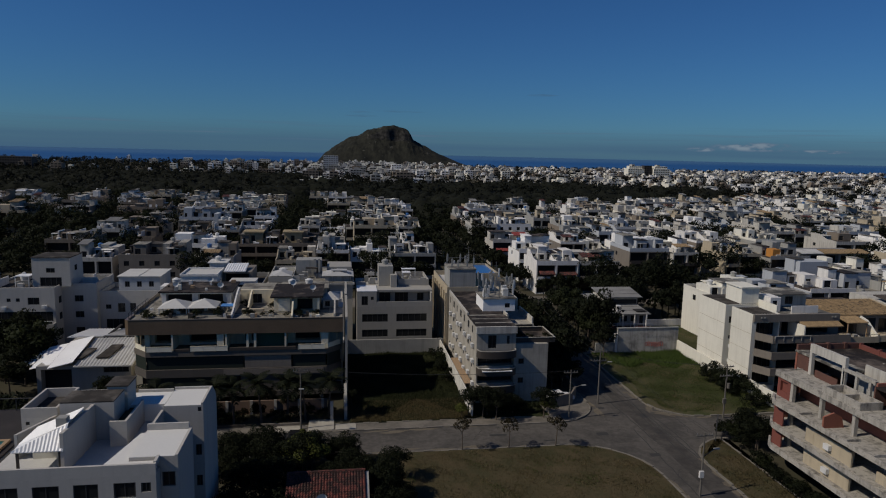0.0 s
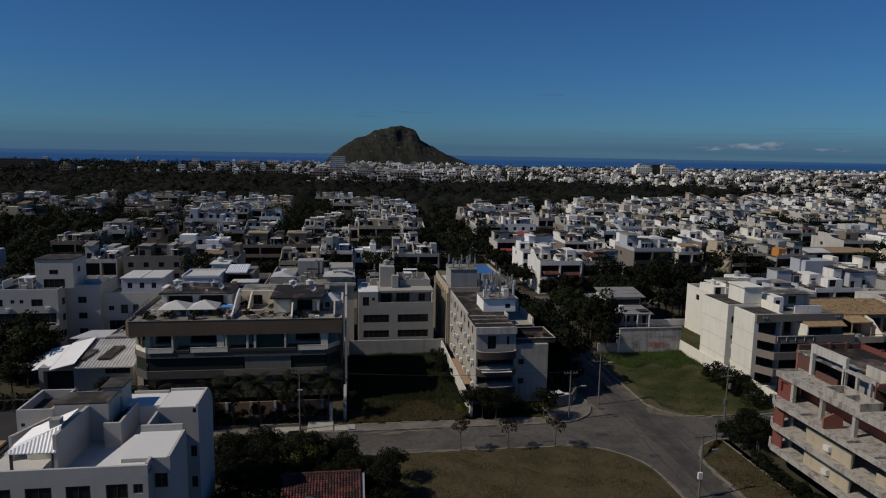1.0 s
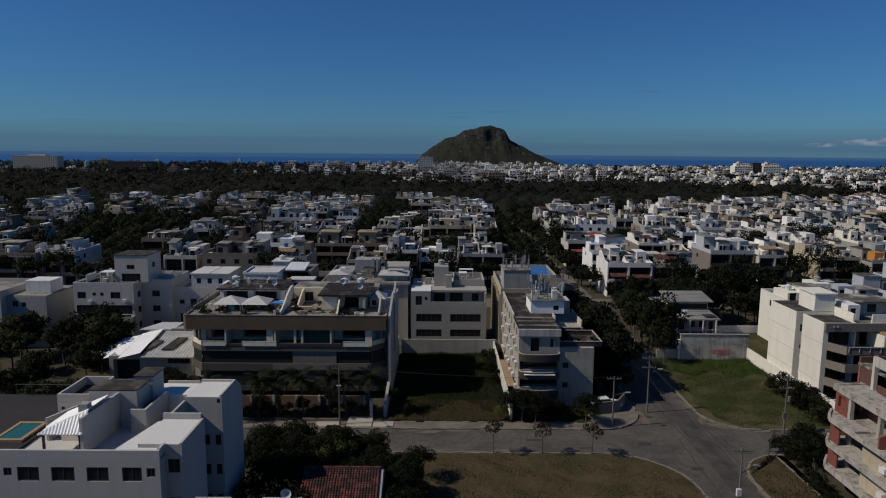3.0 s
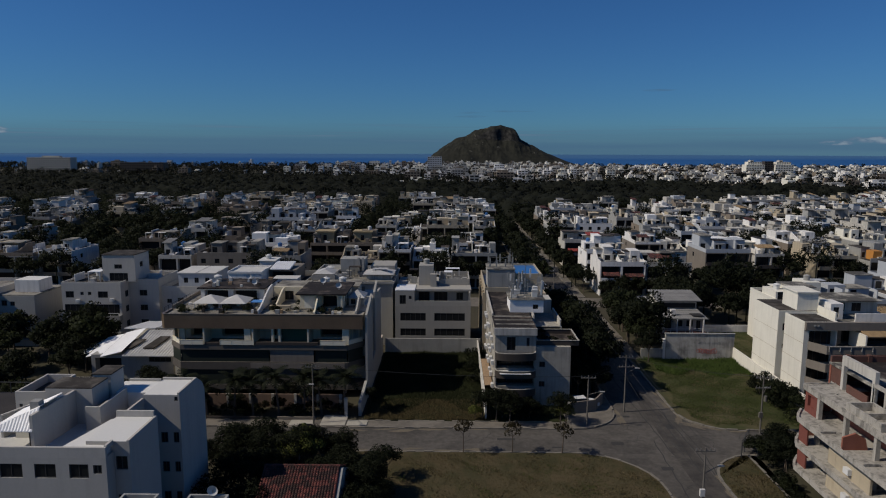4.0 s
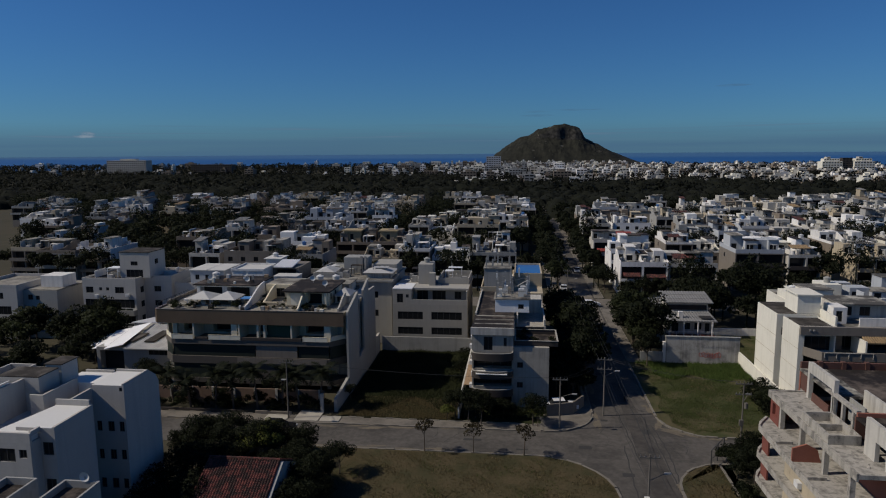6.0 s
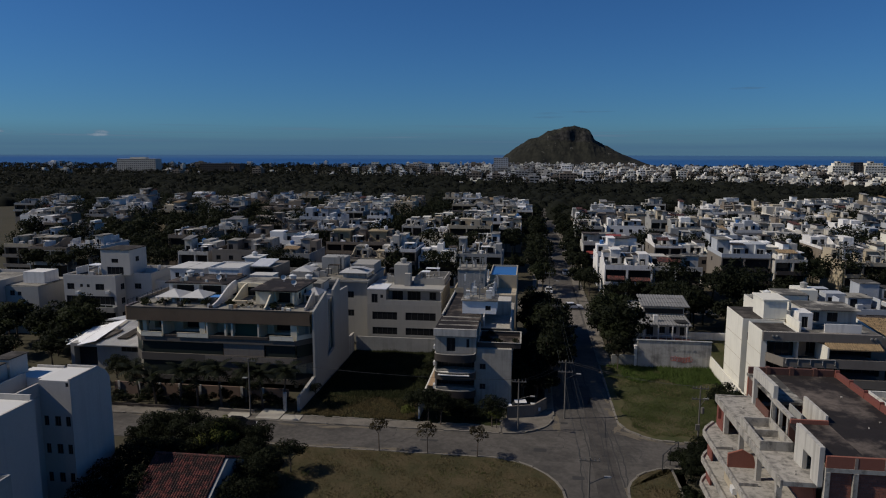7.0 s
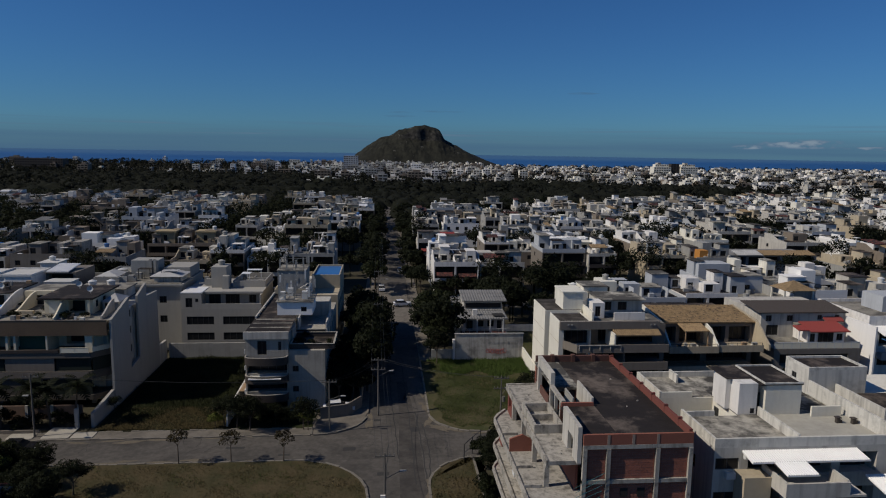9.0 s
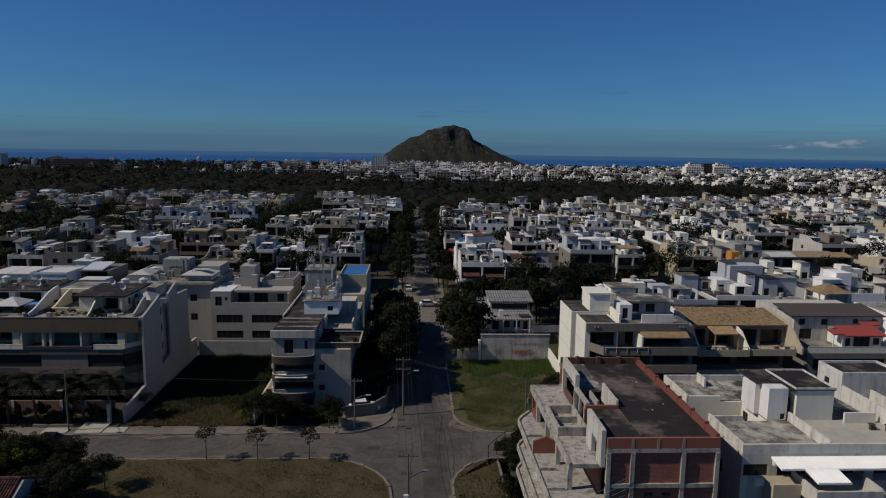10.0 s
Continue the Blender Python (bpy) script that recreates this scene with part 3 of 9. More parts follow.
kerbed("pavement", rounded(-11.5, 73.1, -4.8, 81.9, 0, 6.4, 0, 0), 0.12, PAVING, "broken cement pavement at the street corner", "pavement", 0.2)
kerbed("pavement", rounded(-21.4, 75.05, -11.6, 81.9), 0.1, SOIL_SHADED, "worn planted strip before the corner house", "pavement", kerb=False)
kerbed("pavement", [(-7.0, 82), (-4.8, 82), (-4.8, 140), (-7.0, 140)], 0.12, PAVING, "stained cement pavement beside the street", "pavement", 0.2)
kerbed("pavement", [(-7.0, 151), (-4.8, 151), (-4.8, 330), (-7.0, 330)], 0.12, PAVING, "stained cement pavement beside the street", "pavement", 0.2)
kerbed("pavement", [(3.6, 102.5), (5.4, 102.5), (5.4, 140), (3.6, 140)], 0.12, PAVING, "stained cement pavement beside the street", "pavement", 0.2)
kerbed("pavement", [(3.6, 151), (5.4, 151), (5.4, 330), (3.6, 330)], 0.12, PAVING, "stained cement pavement beside the street", "pavement", 0.2)

# ---- the long apartment house with the brown fascia ----


def long_apartments():
    r = thing("apartment_house", -67.5, 84, 0, "long four-storey apartment house with a brown fascia and glazed balconies", "building")
    W = 29.0
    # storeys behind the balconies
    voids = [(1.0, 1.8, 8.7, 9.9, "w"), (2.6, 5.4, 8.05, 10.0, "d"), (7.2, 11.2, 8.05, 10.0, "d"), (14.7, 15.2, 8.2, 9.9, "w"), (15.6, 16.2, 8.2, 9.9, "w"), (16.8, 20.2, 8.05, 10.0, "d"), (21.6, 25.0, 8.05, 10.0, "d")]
    mids = [(0.8 + k * 4.6, 4.9 + k * 4.6, 5.3, 7.1, "w") for k in range(6)]
    lows = [(0.8 + k * 4.6, 4.9 + k * 4.6, 2.2, 3.9, "w") for k in range(6)]
    block(r, "wall", 0, 2.6, 0, W - 2.62, 17.5, 12.0, LOGGIA, F=voids + mids + lows)
    block(r, "wall", W - 2.6, 2.6, 0, W - 0.72, 5.6, 12.0, OFFWHITE)
    block(r, "wall", W - 2.6, 9.0, 0, W - 0.72, 17.5, 12.0, OFFWHITE)

    def band(z0, z1, mat, off=0.0, name="balcony_band", label=""):
        p = [(0.2 - off, 2.58), (0.2 - off, 1.5 - off), (2.2, -0.65 - off), (W - 3.0, -0.65 - off), (W - 0.95, 1.5 - off), (W - 0.95, 2.58)]
        return part(name, Shape().prism(p, z0, z1), mat, r, label)

    # darker taupe: the shade on the lower storeys is in the colour
    BAND_SHADED = surface("taupe paint darkened for shade", (0.1, 0.088, 0.073), rough=0.7, streak=0.3)
    band(7.0, 7.75, surface("mid taupe paint", (0.145, 0.124, 0.1), rough=0.7, streak=0.3))
    band(4.1, 5.2, BAND_SHADED, label="taupe balcony front")
    part("balcony_panel", Shape().box(12.2, -0.7, 4.3, 25.6, -0.654, 5.1), GREYTRIM, r, "paler grey balcony panel")
    band(1.2, 1.9, BAND_SHADED)
    for x0, x1 in ((2.4, 5.6), (8.0, 12.8), (22.2, 25.8)):
        rail(r, x0, -0.75, x1, -0.75, 7.7, 0.75, LOGGIA, pane=PANE_PALE)
    part("planter", Shape().box(13.0, -0.74, 7.755, 21.9, -0.3, 8.15).box(5.8, -0.7, 7.755, 7.8, -0.3, 8.05), DARKTRIM, r, "dark planter boxes along the balcony edge")
    part("pane", Shape().box(16.6, 0.3, 7.755, 20.2, 0.34, 10.09), glass("bottle green glass", (0.035, 0.085, 0.06), 0.2, 0.3), r, "green glass balcony screen")
    rail(r, 0.4, 1.4, 2.2, -0.55, 7.75, 0.75, LOGGIA, pane=PANE_PALE)
    rail(r, 26.2, -0.55, 27.9, 1.4, 7.75, 0.75, LOGGIA, pane=PANE_PALE)
    for x0, x1, y in ((2.3, 14.8, -0.4), (21.4, 25.9, -0.4)):
        part("pane", Shape().box(x0, y, 5.22, x1, y + 0.04, 6.98), PANE_GREEN, r, "large dark green balcony glazing")
    part("pane", Shape().prism([(26.1, -0.45), (27.9, 1.4), (27.87, 1.45), (26.07, -0.4)], 5.22, 6.98), PANE_GREEN, r)
    part("pane", Shape().prism([(0.4, 1.4), (2.2, -0.45), (2.24, -0.41), (0.44, 1.44)], 5.22, 6.98), PANE_GREEN, r)
    part("balcony_screen", Shape().box(15.0, -0.5, 5.21, 21.2, -0.35, 6.98), GREYTRIM, r, "drawn grey balcony blind")
    part("balcony_screen", Shape().box(14.4, -0.5, 1.91, 19.6, -0.35, 4.09), BAND_SHADED, r)
    part("pane", Shape().box(20.4, -0.5, 1.91, 25.9, -0.46, 4.09), PANE_GREEN, r)
    part("pane", Shape().box(2.3, -0.5, 1.91, 14.2, -0.46, 4.09), PANE_GREEN, r)
    # white partitions between the upper balconies
    for x in (0.5, 5.55, 12.5, 20.35, 27.3):
        part("partition", Shape().box(x, -0.6 if 2.2 < x < 26 else 1.5, 7.755, x + 0.22, 2.55, 10.09), LOGGIA, r, "cream balcony partition")
    for x, w in ((1.85, 0.65), (11.4, 0.9), (15.25, 0.3), (16.25, 0.3), (25.3, 0.95)):
        part("column", Shape().box(x, -0.5 if x > 2 else 0.6, 7.755, x + w, 0.1 if x > 2 else 1.2, 10.095), LOGGIA, r, "cream wall pier")
    for x in (1.0, 7.0, 13.0, 19.0, 25.0):
        part("column", Shape().box(x, 1.2, 0, x + 0.5, 1.8, 1.2), GREY, r)
    s = Shape().prism([(-0.3, 2.6), (-0.3, -0.2), (0.2, -0.7), (W - 0.75, -0.7), (W - 0.75, -0.35), (0.4, -0.35), (0.1, -0.05), (0.1, 2.6)], 10.1, 12.15)
    part("roof_slab", Shape().box(0.12, -0.3, 11.6, W - 0.8, 2.58, 11.9), GREYTRIM, r)
    part("fascia", s, BROWN, r, "wide polished dark brown fascia board")
    part("coping", Shape().box(0.1, -0.74, 12.155, W - 0.72, -0.62, 12.19), GREYTRIM, r)
    part("roof", Shape().box(0.12, -0.3, 11.904, W - 0.8, 2.58, 11.95), ROOFGREY, r)
    # gable slabs towards the empty lot
    def slab(y0, y1, zf, zb, base=0.0, label="blank grey white gable slab", name="gable_wall", xa=W - 0.42, xb=W - 0.1, bf=None):
        q = Shape()
        lo = base if bf is None else bf
        pa = [(xb, y0, lo), (xb, y1, base), (xb, y1, zb), (xb, y0, zf)]
        pb = [(xa, y, z) for _, y, z in pa]
        q.face(*pa)
        q.face(*reversed(pb))
        for k in range(4):
            j = (k + 1) % 4
            q.face(pa[j], pa[k], pb[k], pb[j])
        return part(name, q, GABLE, r, label)

    slab(-0.6, 5.6, 12.2, 13.9)
    slab(9.0, 12.6, 13.4, 14.6)
    slab(12.61, 17.4, 12.6, 12.4)
    slab(5.62, 8.98, 3.6, 4.2)
    slab(-7.2, -0.62, 1.9, 2.6, label="pale wall that falls towards the street", name="garden_wall", xa=W - 0.6, xb=W - 0.2)
    block(r, "recess_wall", W - 2.6, 5.62, 0, W - 1.0, 8.98, 12.0, OFFWHITE, R=[(0.5, 1.2, z, z + 1.1, "w") for z in (5.2, 8.0, 10.4)] + [(1.8, 2.8, z, z + 1.1, "w") for z in (5.2, 8.0, 10.4)])
    part("roof", Shape().box(W - 2.6, 5.62, 12.0, W - 0.72, 8.98, 12.15), ROOFPALE, r)
    part("garden_wall", Shape().box(W - 0.6, 17.45, 0, W - 0.2, 21.3, 3.2), OFFWHITE, r)
    # roof terrace
    part("roof", Shape().box(-0.2, 2.65, 12.004, W - 2.65, 17.3, 12.12), ROOFGREY, r)
    part("parapet", Shape().box(0, 17.2, 12.12, W - 2.7, 17.4, 12.6).box(0, 2.7, 12.12, 0.2, 17.18, 12.6), GREYTRIM, r)
    for cx in (5.1, 9.0):
        c = Shape()
        b = [(cx - 1.95, 2.2, 13.0), (cx + 1.95, 2.2, 13.0), (cx + 1.95, 6.4, 13.0), (cx - 1.95, 6.4, 13.0)]
        tip = (cx, 4.3, 13.95)
        for k in range(4):
            c.face(b[k], b[(k + 1) % 4], tip)
        c.face(*reversed(b))
        can = part("canopy", c, ROOFPALE, r, "white pyramid shade roof")
        for px in (cx - 1.8, cx + 1.8):
            for py in (2.7, 6.2):
                part("post", Shape().box(px - 0.06, py - 0.06, 12.12, px + 0.06, py + 0.06, 13.0), FRAMEWH, can)
    # a large flat-roofed room behind the shade roofs
    block(r, "roof_room", 2.5, 7.4, 12.12, 12.2, 14.0, 14.2, WHITE, F=[(0.6, 4.2, 12.2, 13.9, "d"), (5.0, 9.0, 12.2, 13.9, "d")], R=[(0.6, 1.3, 12.5, 13.8, "d"), (2.2, 2.9, 12.5, 13.8, "d"), (3.8, 4.5, 12.5, 13.8, "d")])
    part("roof_slab", Shape().box(2.2, 6.7, 14.2, 12.5, 14.4, 14.38), TAR, r, "dark stained slab over the terrace room")
    # curved party walls that sweep up from the terrace edge
    def sweep(x, y0, y1, z0, z1, mat):
        q, n = Shape(), 9
        prof = [(y0 + (y1 - y0) * k / n, z0 + (z1 - z0) * math.sin(math.pi / 2 * k / n) ** 1.6) for k in range(n + 1)]
        for (ya, za), (yb, zb) in zip(prof, prof[1:]):
            lo = 11.96 if yb < 2.7 else 12.1
            a, b = [(x, ya, lo), (x, yb, lo), (x, yb, zb), (x, ya, za)], [(x + 0.22, ya, lo), (x + 0.22, yb, lo), (x + 0.22, yb, zb), (x + 0.22, ya, za)]
            q.face(*reversed(a)).face(*b).face(a[3], b[3], b[2], a[2]).face(a[0], a[3], b[3], b[0])
        part("party_wall", q, mat, r, "curved terrace party wall")

    sweep(13.1, 0.4, 8.4, 12.5, 14.7, WHITE)
    sweep(14.9, 3.0, 8.5, 12.6, 14.2, LOGGIA)
    sweep(21.2, -0.2, 3.3, 12.4, 14.1, LOGGIA)
    sweep(27.0, 0.6, 5.0, 12.4, 13.9, OFFWHITE)
    block(r, "terrace_wall", 13.4, 8.6, 12.12, 18.4, 9.0, 14.2, LOGGIA, F=[(1.6, 3.0, 12.2, 13.6, "w")])
    block(r, "terrace_room", 13.4, 11.0, 12.12, 17.8, 14.5, 13.9, CREAM, F=[(1.2, 2.4, 12.4, 13.4, "w")])
    part("roof_slab", Shape().box(13.1, 9.4, 13.9, 18.1, 14.8, 14.04), ROOFGREY, r)
    # the pale room with a thin dark flat roof
    block(r, "roof_room", 18.6, 3.3, 12.12, 25.0, 11.0, 14.3, LOGGIA, F=[(0.7, 2.2, 12.2, 13.9, "d"), (3.2, 5.4, 12.2, 14.0, "d")], R=[(1.0, 1.8, 12.8, 13.8, "w"), (3.4, 4.4, 12.8, 13.8, "w")])
    part("window_frame", Shape().ring(19.25, 3.2, 12.2, 20.85, 3.28, 14.0, 0.03), CREAM, r)
    part("roof_slab", Shape().box(18.2, 2.2, 14.3, 25.5, 11.4, 14.52), TAR, r, "thin dark flat roof over the terrace room")
    part("column", Shape().box(24.7, 2.3, 12.12, 24.95, 2.6, 14.3), LOGGIA, r)
    block(r, "terrace_room", 25.4, 5.4, 12.12, 27.6, 9.0, 13.3, OFFWHITE, F=[(0.3, 1.0, 12.3, 13.1, "w")])
    q = Shape()
    b = [(25.2, 5.2, 13.3), (27.8, 5.2, 13.3), (27.8, 9.2, 13.3), (25.2, 9.2, 13.3)]
    for k in range(4):
        q.face(b[k], b[(k + 1) % 4], (26.5, 7.2, 14.2))
    part("hipped_roof", q.face(*reversed(b)), FIBRE_PALE, r, "small grey hipped roof")
    block(r, "roof_room", 19.0, 12.4, 12.12, 25.8, 16.8, 13.6, OFFWHITE, F=[(1, 2.2, 12.4, 13.3, "w"), (4, 5.2, 12.4, 13.3, "w")])
    part("roof_slab", Shape().box(18.7, 12.1, 13.6, 26.1, 17.1, 13.75), ROOFGREY, r)
    block(r, "roof_room", 0.6, 14.2, 12.12, 5.6, 16.9, 13.7, WHITE, F=[(0.8, 2.0, 12.4, 13.4, "w"), (3.0, 4.4, 12.4, 13.4, "w")])
    part("awning", Shape().box(11.3, 3.4, 12.9, 13.0, 5.0, 13.0), AWNBLUE, r, "small blue awning")
    part("planter", Shape().box(14.2, 2.9, 12.12, 17.2, 3.5, 12.6), SAND, r)
    rnd = random.Random(41)
    dishes = ((4.2, 9.0), (8.4, 12.6), (10.6, 8.2), (21.0, 8.8), (24.0, 5.2))
    for x, y in dishes:
        z = 14.39 if x < 13 else 14.53
        d = Shape()
        for k in range(12):
            a, c = k * math.tau / 12, (k + 1) * math.tau / 12
            d.face((x, y, z + 0.7), (x + 0.45 * math.cos(a), y - 0.16, z + 0.72 + 0.42 * math.sin(a)), (x + 0.45 * math.cos(c), y - 0.16, z + 0.72 + 0.42 * math.sin(c)))
        part("satellite_dish", d.tube((x, y, z), (x, y, z + 0.7), 0.03), PLASTIC_W, r)
    for k in range(44):
        e = rnd.uniform(0.25, 0.7)
        if k % 3 == 0:
            x, y, z = rnd.uniform(2.6, 11.4), rnd.uniform(7.2, 13.4), 14.38
        elif k % 3 == 1:
            x, y, z = rnd.uniform(0.6, 25), rnd.uniform(0.0, 2.2), 11.95
        else:
            x, y, z = rnd.uniform(0.6, 12), rnd.uniform(2.8, 6.6), 12.12
        part("roof_box", Shape().box(x, y, z, x + e, y + e * 0.8, z + rnd.uniform(0.2, 0.8)), rnd.choice((GREY, WHITE, TIMBER, PLASTIC_W, CREAM, DARKTRIM, MEMBRANE)), r)
    for x, y in ((20.4, 14.4), (3.4, 12.6), (23.0, 14.8)):
        tank(r, x, y, 13.75 if x > 10 else 14.38, 0.6, 0.7, PLASTIC_W)
    rail(r, 0.2, -0.2, 0.2, 9.0, 12.0, 1.0, FRAMEDK, False)
    # street wall and gate
    part("garden_wall", Shape().box(0, -4.4, 0, 26.2, -4.2, 1.9), surface("brown street wall paint", (0.2, 0.135, 0.1), streak=0.4), r, "brown garden wall behind the palms")
    for k in range(9):
        part("wall_pier", Shape().box(0.6 + 3.1 * k, -4.55, 0, 0.95 + 3.1 * k, -4.41, 2.0), OFFWHITE, r)
    part("garden_wall", Shape().box(0, -8.9, 0, 16.0, -8.7, 0.5), DARKTRIM, r)
    part("garden", Shape().box(0, -8.6, 0.02, W - 0.7, 1.1, 0.06), EARTH, r, "dark planted strip")
    part("gate_post", Shape().box(26.6, -7.6, 0, 27.0, -7.2, 2.6), OFFWHITE, r)
    part("garden_wall", Shape().box(18.0, -8.9, 0, 23.0, -8.7, 0.5), GREYTRIM, r)


long_apartments()

# ---- the corner house with curved balconies and the aerials ----


def corner_house():
    r = thing("apartment_house", -20.8, 79.3, 0, "white four-storey corner house with dark curved balconies and air conditioners", "building")
    left = []
    for z in (1.6, 4.3, 7.0, 9.4):
        for k in range(7):
            u = 1.2 + k * 3.2
            left.append((u, u + (1.3 if k % 2 else 0.8), z, z + 1.1, "w"))
    block(r, "wall", 0, 1.4, 0, 5.6, 25.5, 11.0, WORN, L=left, F=[(0.2, 5.4, 0.4, 2.0, "v"), (0.2, 5.4, 2.95, 4.4, "v"), (0.2, 5.4, 5.45, 6.95, "v"), (1.6, 2.8, 8.0, 9.9, "w"), (4.3, 4.7, 8.6, 9.8, "w")])
    block(r, "wall", 5.62, 1.55, 0, 10.4, 8.2, 8.5, WORN, R=[(1.2, 2.4, 2.0, 3.2, "w"), (3.4, 4.6, 5.0, 6.2, "w")], F=[(0.5, 1.3, 5.6, 6.4, "w"), (0.5, 1.3, 2.8, 3.6, "w")])
    block(r, "wall", 5.6, 8.25, 0, 10.2, 25.4, 9.6, WORN, R=[(1.5 + 3.4 * k, 2.8 + 3.4 * k, z, z + 1.2, "w") for k in range(4) for z in (2.0, 4.8, 7.4)])
    part("terrace_band", Shape().ring(5.72, 2.2, 8.504, 11.6, 8.2, 9.2, 0.15), DARKTRIM, r, "dark overhanging terrace front")
    part("handrail", Shape().ring(5.72, 2.16, 9.208, 11.64, 8.22, 9.26, 0.22), WORN, r)
    part("terrace_floor", Shape().box(5.72, 2.36, 8.508, 11.44, 8.04, 8.56), TAR, r)
    # flat black plate on the wall stands for the shaded room behind
    part("terrace_recess", Shape().box(5.75, 8.2, 8.6, 9.9, 8.245, 9.55), BLACK, r, "black plate for the shade of an open terrace room")
    part("terrace_wall", Shape().box(5.62, 4.4, 9.27, 5.8, 8.1, 10.6), WORN, r)
    part("roof", Shape().box(-0.05, 1.42, 11.0, 5.7, 8.6, 11.06), TAR, r, "stained flat dark roof")
    for y in (3.6, 5.9, 8.1):
        part("roof_strip", Shape().box(0.2, y, 11.062, 5.6, y + 0.5, 11.09), ROOFGREY, r, "pale weathered roof strip")
    part("roof", Shape().box(0.2, 8.7, 11.0, 5.6, 25.4, 11.08), TAR, r)
    part("roof_edge", Shape().box(-0.15, 1.1, 10.2, 5.7, 1.4, 11.18), OFFWHITE, r)
    part("parapet", Shape().box(-0.02, 8.7, 11.08, 0.18, 25.4, 11.4), OFFWHITE, r)
    # balconies with rounded fronts
    for k, z in enumerate((2.9, 5.4, 7.9)):
        arc = [(2.8 - 2.8 * math.cos(radians(a)), 1.38 - 1.45 * max(0.0, math.sin(radians(a))) ** 0.5) for a in range(0, 181, 10)]
        arc_in = [(2.8 + (x - 2.8) * 0.94, 1.38 + (y - 1.38) * 0.9) for x, y in arc]
        b = part("balcony", Shape().prism(arc[::-1], z - 1.0, z - 0.85), DARKTRIM, r, "dark curved balcony slab")
        w, q = Shape(), Shape()
        for (p0, p1), (i0, i1) in zip(zip(arc, arc[1:]), zip(arc_in, arc_in[1:])):
            w.face((*p0, z - 0.85), (*p1, z - 0.85), (*p1, z), (*p0, z)).face((*i1, z - 0.85), (*i0, z - 0.85), (*i0, z), (*i1, z))
            q.face((*p0, z), (*p1, z), (*p1, z + 0.07), (*p0, z + 0.07)).face((*i1, z), (*i0, z), (*i0, z + 0.07), (*i1, z + 0.07)).face((*p0, z + 0.07), (*p1, z + 0.07), (*i1, z + 0.07), (*i0, z + 0.07))
        part("balcony_front", w, DARKTRIM, b, "dark curved balcony front")
        part("handrail", q, WORN, b, "thin pale balcony rim")
    part("awning", Shape().prism([(0.6, -0.2), (4.8, -0.2), (4.8, 1.3), (0.6, 1.3)], 5.1, 5.2), SHEET, r)
    # lift block with the aerials
    block(r, "lift_room", 2.8, 10.7, 11.08, 7.8, 16.0, 13.0, WHITE_BRIGHT, F=[(3.4, 4.2, 11.6, 12.3, "w")])
    part("roof", Shape().box(2.6, 10.5, 13.0, 8.0, 16.2, 13.12), ROOFGREY, r)
    rnd = random.Random(5)
    mast = Shape()
    for x, y in ((3.0, 10.9), (7.6, 10.9), (3.0, 15.6), (7.6, 15.6), (5.2, 13.0), (5.3, 10.9)):
        mast.tube((x, y, 13.1), (x, y, 16.2), 0.05)
    mast.tube((3.0, 10.9, 14.2), (7.6, 10.9, 14.2), 0.04).tube((3.0, 15.6, 14.2), (7.6, 15.6, 14.2), 0.04).tube((3.0, 10.9, 14.2), (3.0, 15.6, 14.2), 0.04).tube((7.6, 10.9, 14.2), (7.6, 15.6, 14.2), 0.04)
    mast.tube((5.2, 13, 16.2), (5.2, 13, 18.4), 0.04).tube((3.0, 10.9, 15.4), (7.6, 15.6, 15.4), 0.04).tube((7.6, 10.9, 15.4), (3.0, 15.6, 13.4), 0.03).tube((3.0, 10.9, 13.3), (7.6, 10.9, 15.9), 0.03)
    frame_part = part("aerial_frame", mast, METAL, r)
    for k in range(30):
        x, y = rnd.choice((3.0, 7.6, 5.2, 4.1, 6.4)) + rnd.uniform(-0.2, 0.2), rnd.choice((10.8, 15.5, 13.0)) + rnd.uniform(-0.2, 0.2)
        z = 13.4 + rnd.uniform(0, 2.2)
        part("aerial_panel", Shape().box(x - 0.12, y - 0.08, z, x + 0.12, y + 0.08, z + rnd.uniform(0.9, 1.6)), GREY if k % 3 else PLASTIC_W, frame_part)
    for x, y in ((3.4, 12), (6.6, 12.4), (6.9, 14.4), (4.2, 14.6)):
        part("equipment_cabinet", Shape().box(x - 0.4, y - 0.35, 13.12, x + 0.4, y + 0.35, 14.3), PLASTIC_W, r)
    part("roof_hut", Shape().box(5.8, 16.4, 9.6, 9.8, 20.0, 11.8), OFFWHITE, r)
    part("terrace_wall", Shape().box(6.0, 8.4, 9.6, 6.2, 10.6, 11.2), OFFWHITE, r)
    part("terrace_wall", Shape().box(9.9, 8.4, 9.6, 10.1, 16.0, 10.6), OFFWHITE, r)
    n = 0
    for z in (2.3, 5.0, 7.7):
        for k in range(7):
            aircon(r, 0, 2.4 + k * 3.2 + (n % 3) * 0.3, z + (n % 2) * 0.5, "L")
            n += 1
    # boundary wall and plank store beside the house
    part("garden_wall", Shape().box(-1.5, -3.6, 0, -1.3, 27.0, 2.4), MOULD_WALL, r, "pale boundary wall")
    plank = Shape()
    for k in range(6):
        plank.box(-1.25 + k * 0.18, 3.0, 2.42, -1.09 + k * 0.18, 15.0, 2.48 + 0.02 * (k % 2))
    part("plank_roof", plank, TIMBER, r, "reddish plank lean-to roof")
    part("garden_wall", Shape().prism([(10.0, -1.5), (13.5, -0.4), (15.2, 2.4), (15.4, 20), (15.2, 20), (15.0, 2.5), (13.4, -0.2), (10.0, -1.3)], 0, 1.7), GREYTRIM, r, "curved dark grey street wall")


corner_house()


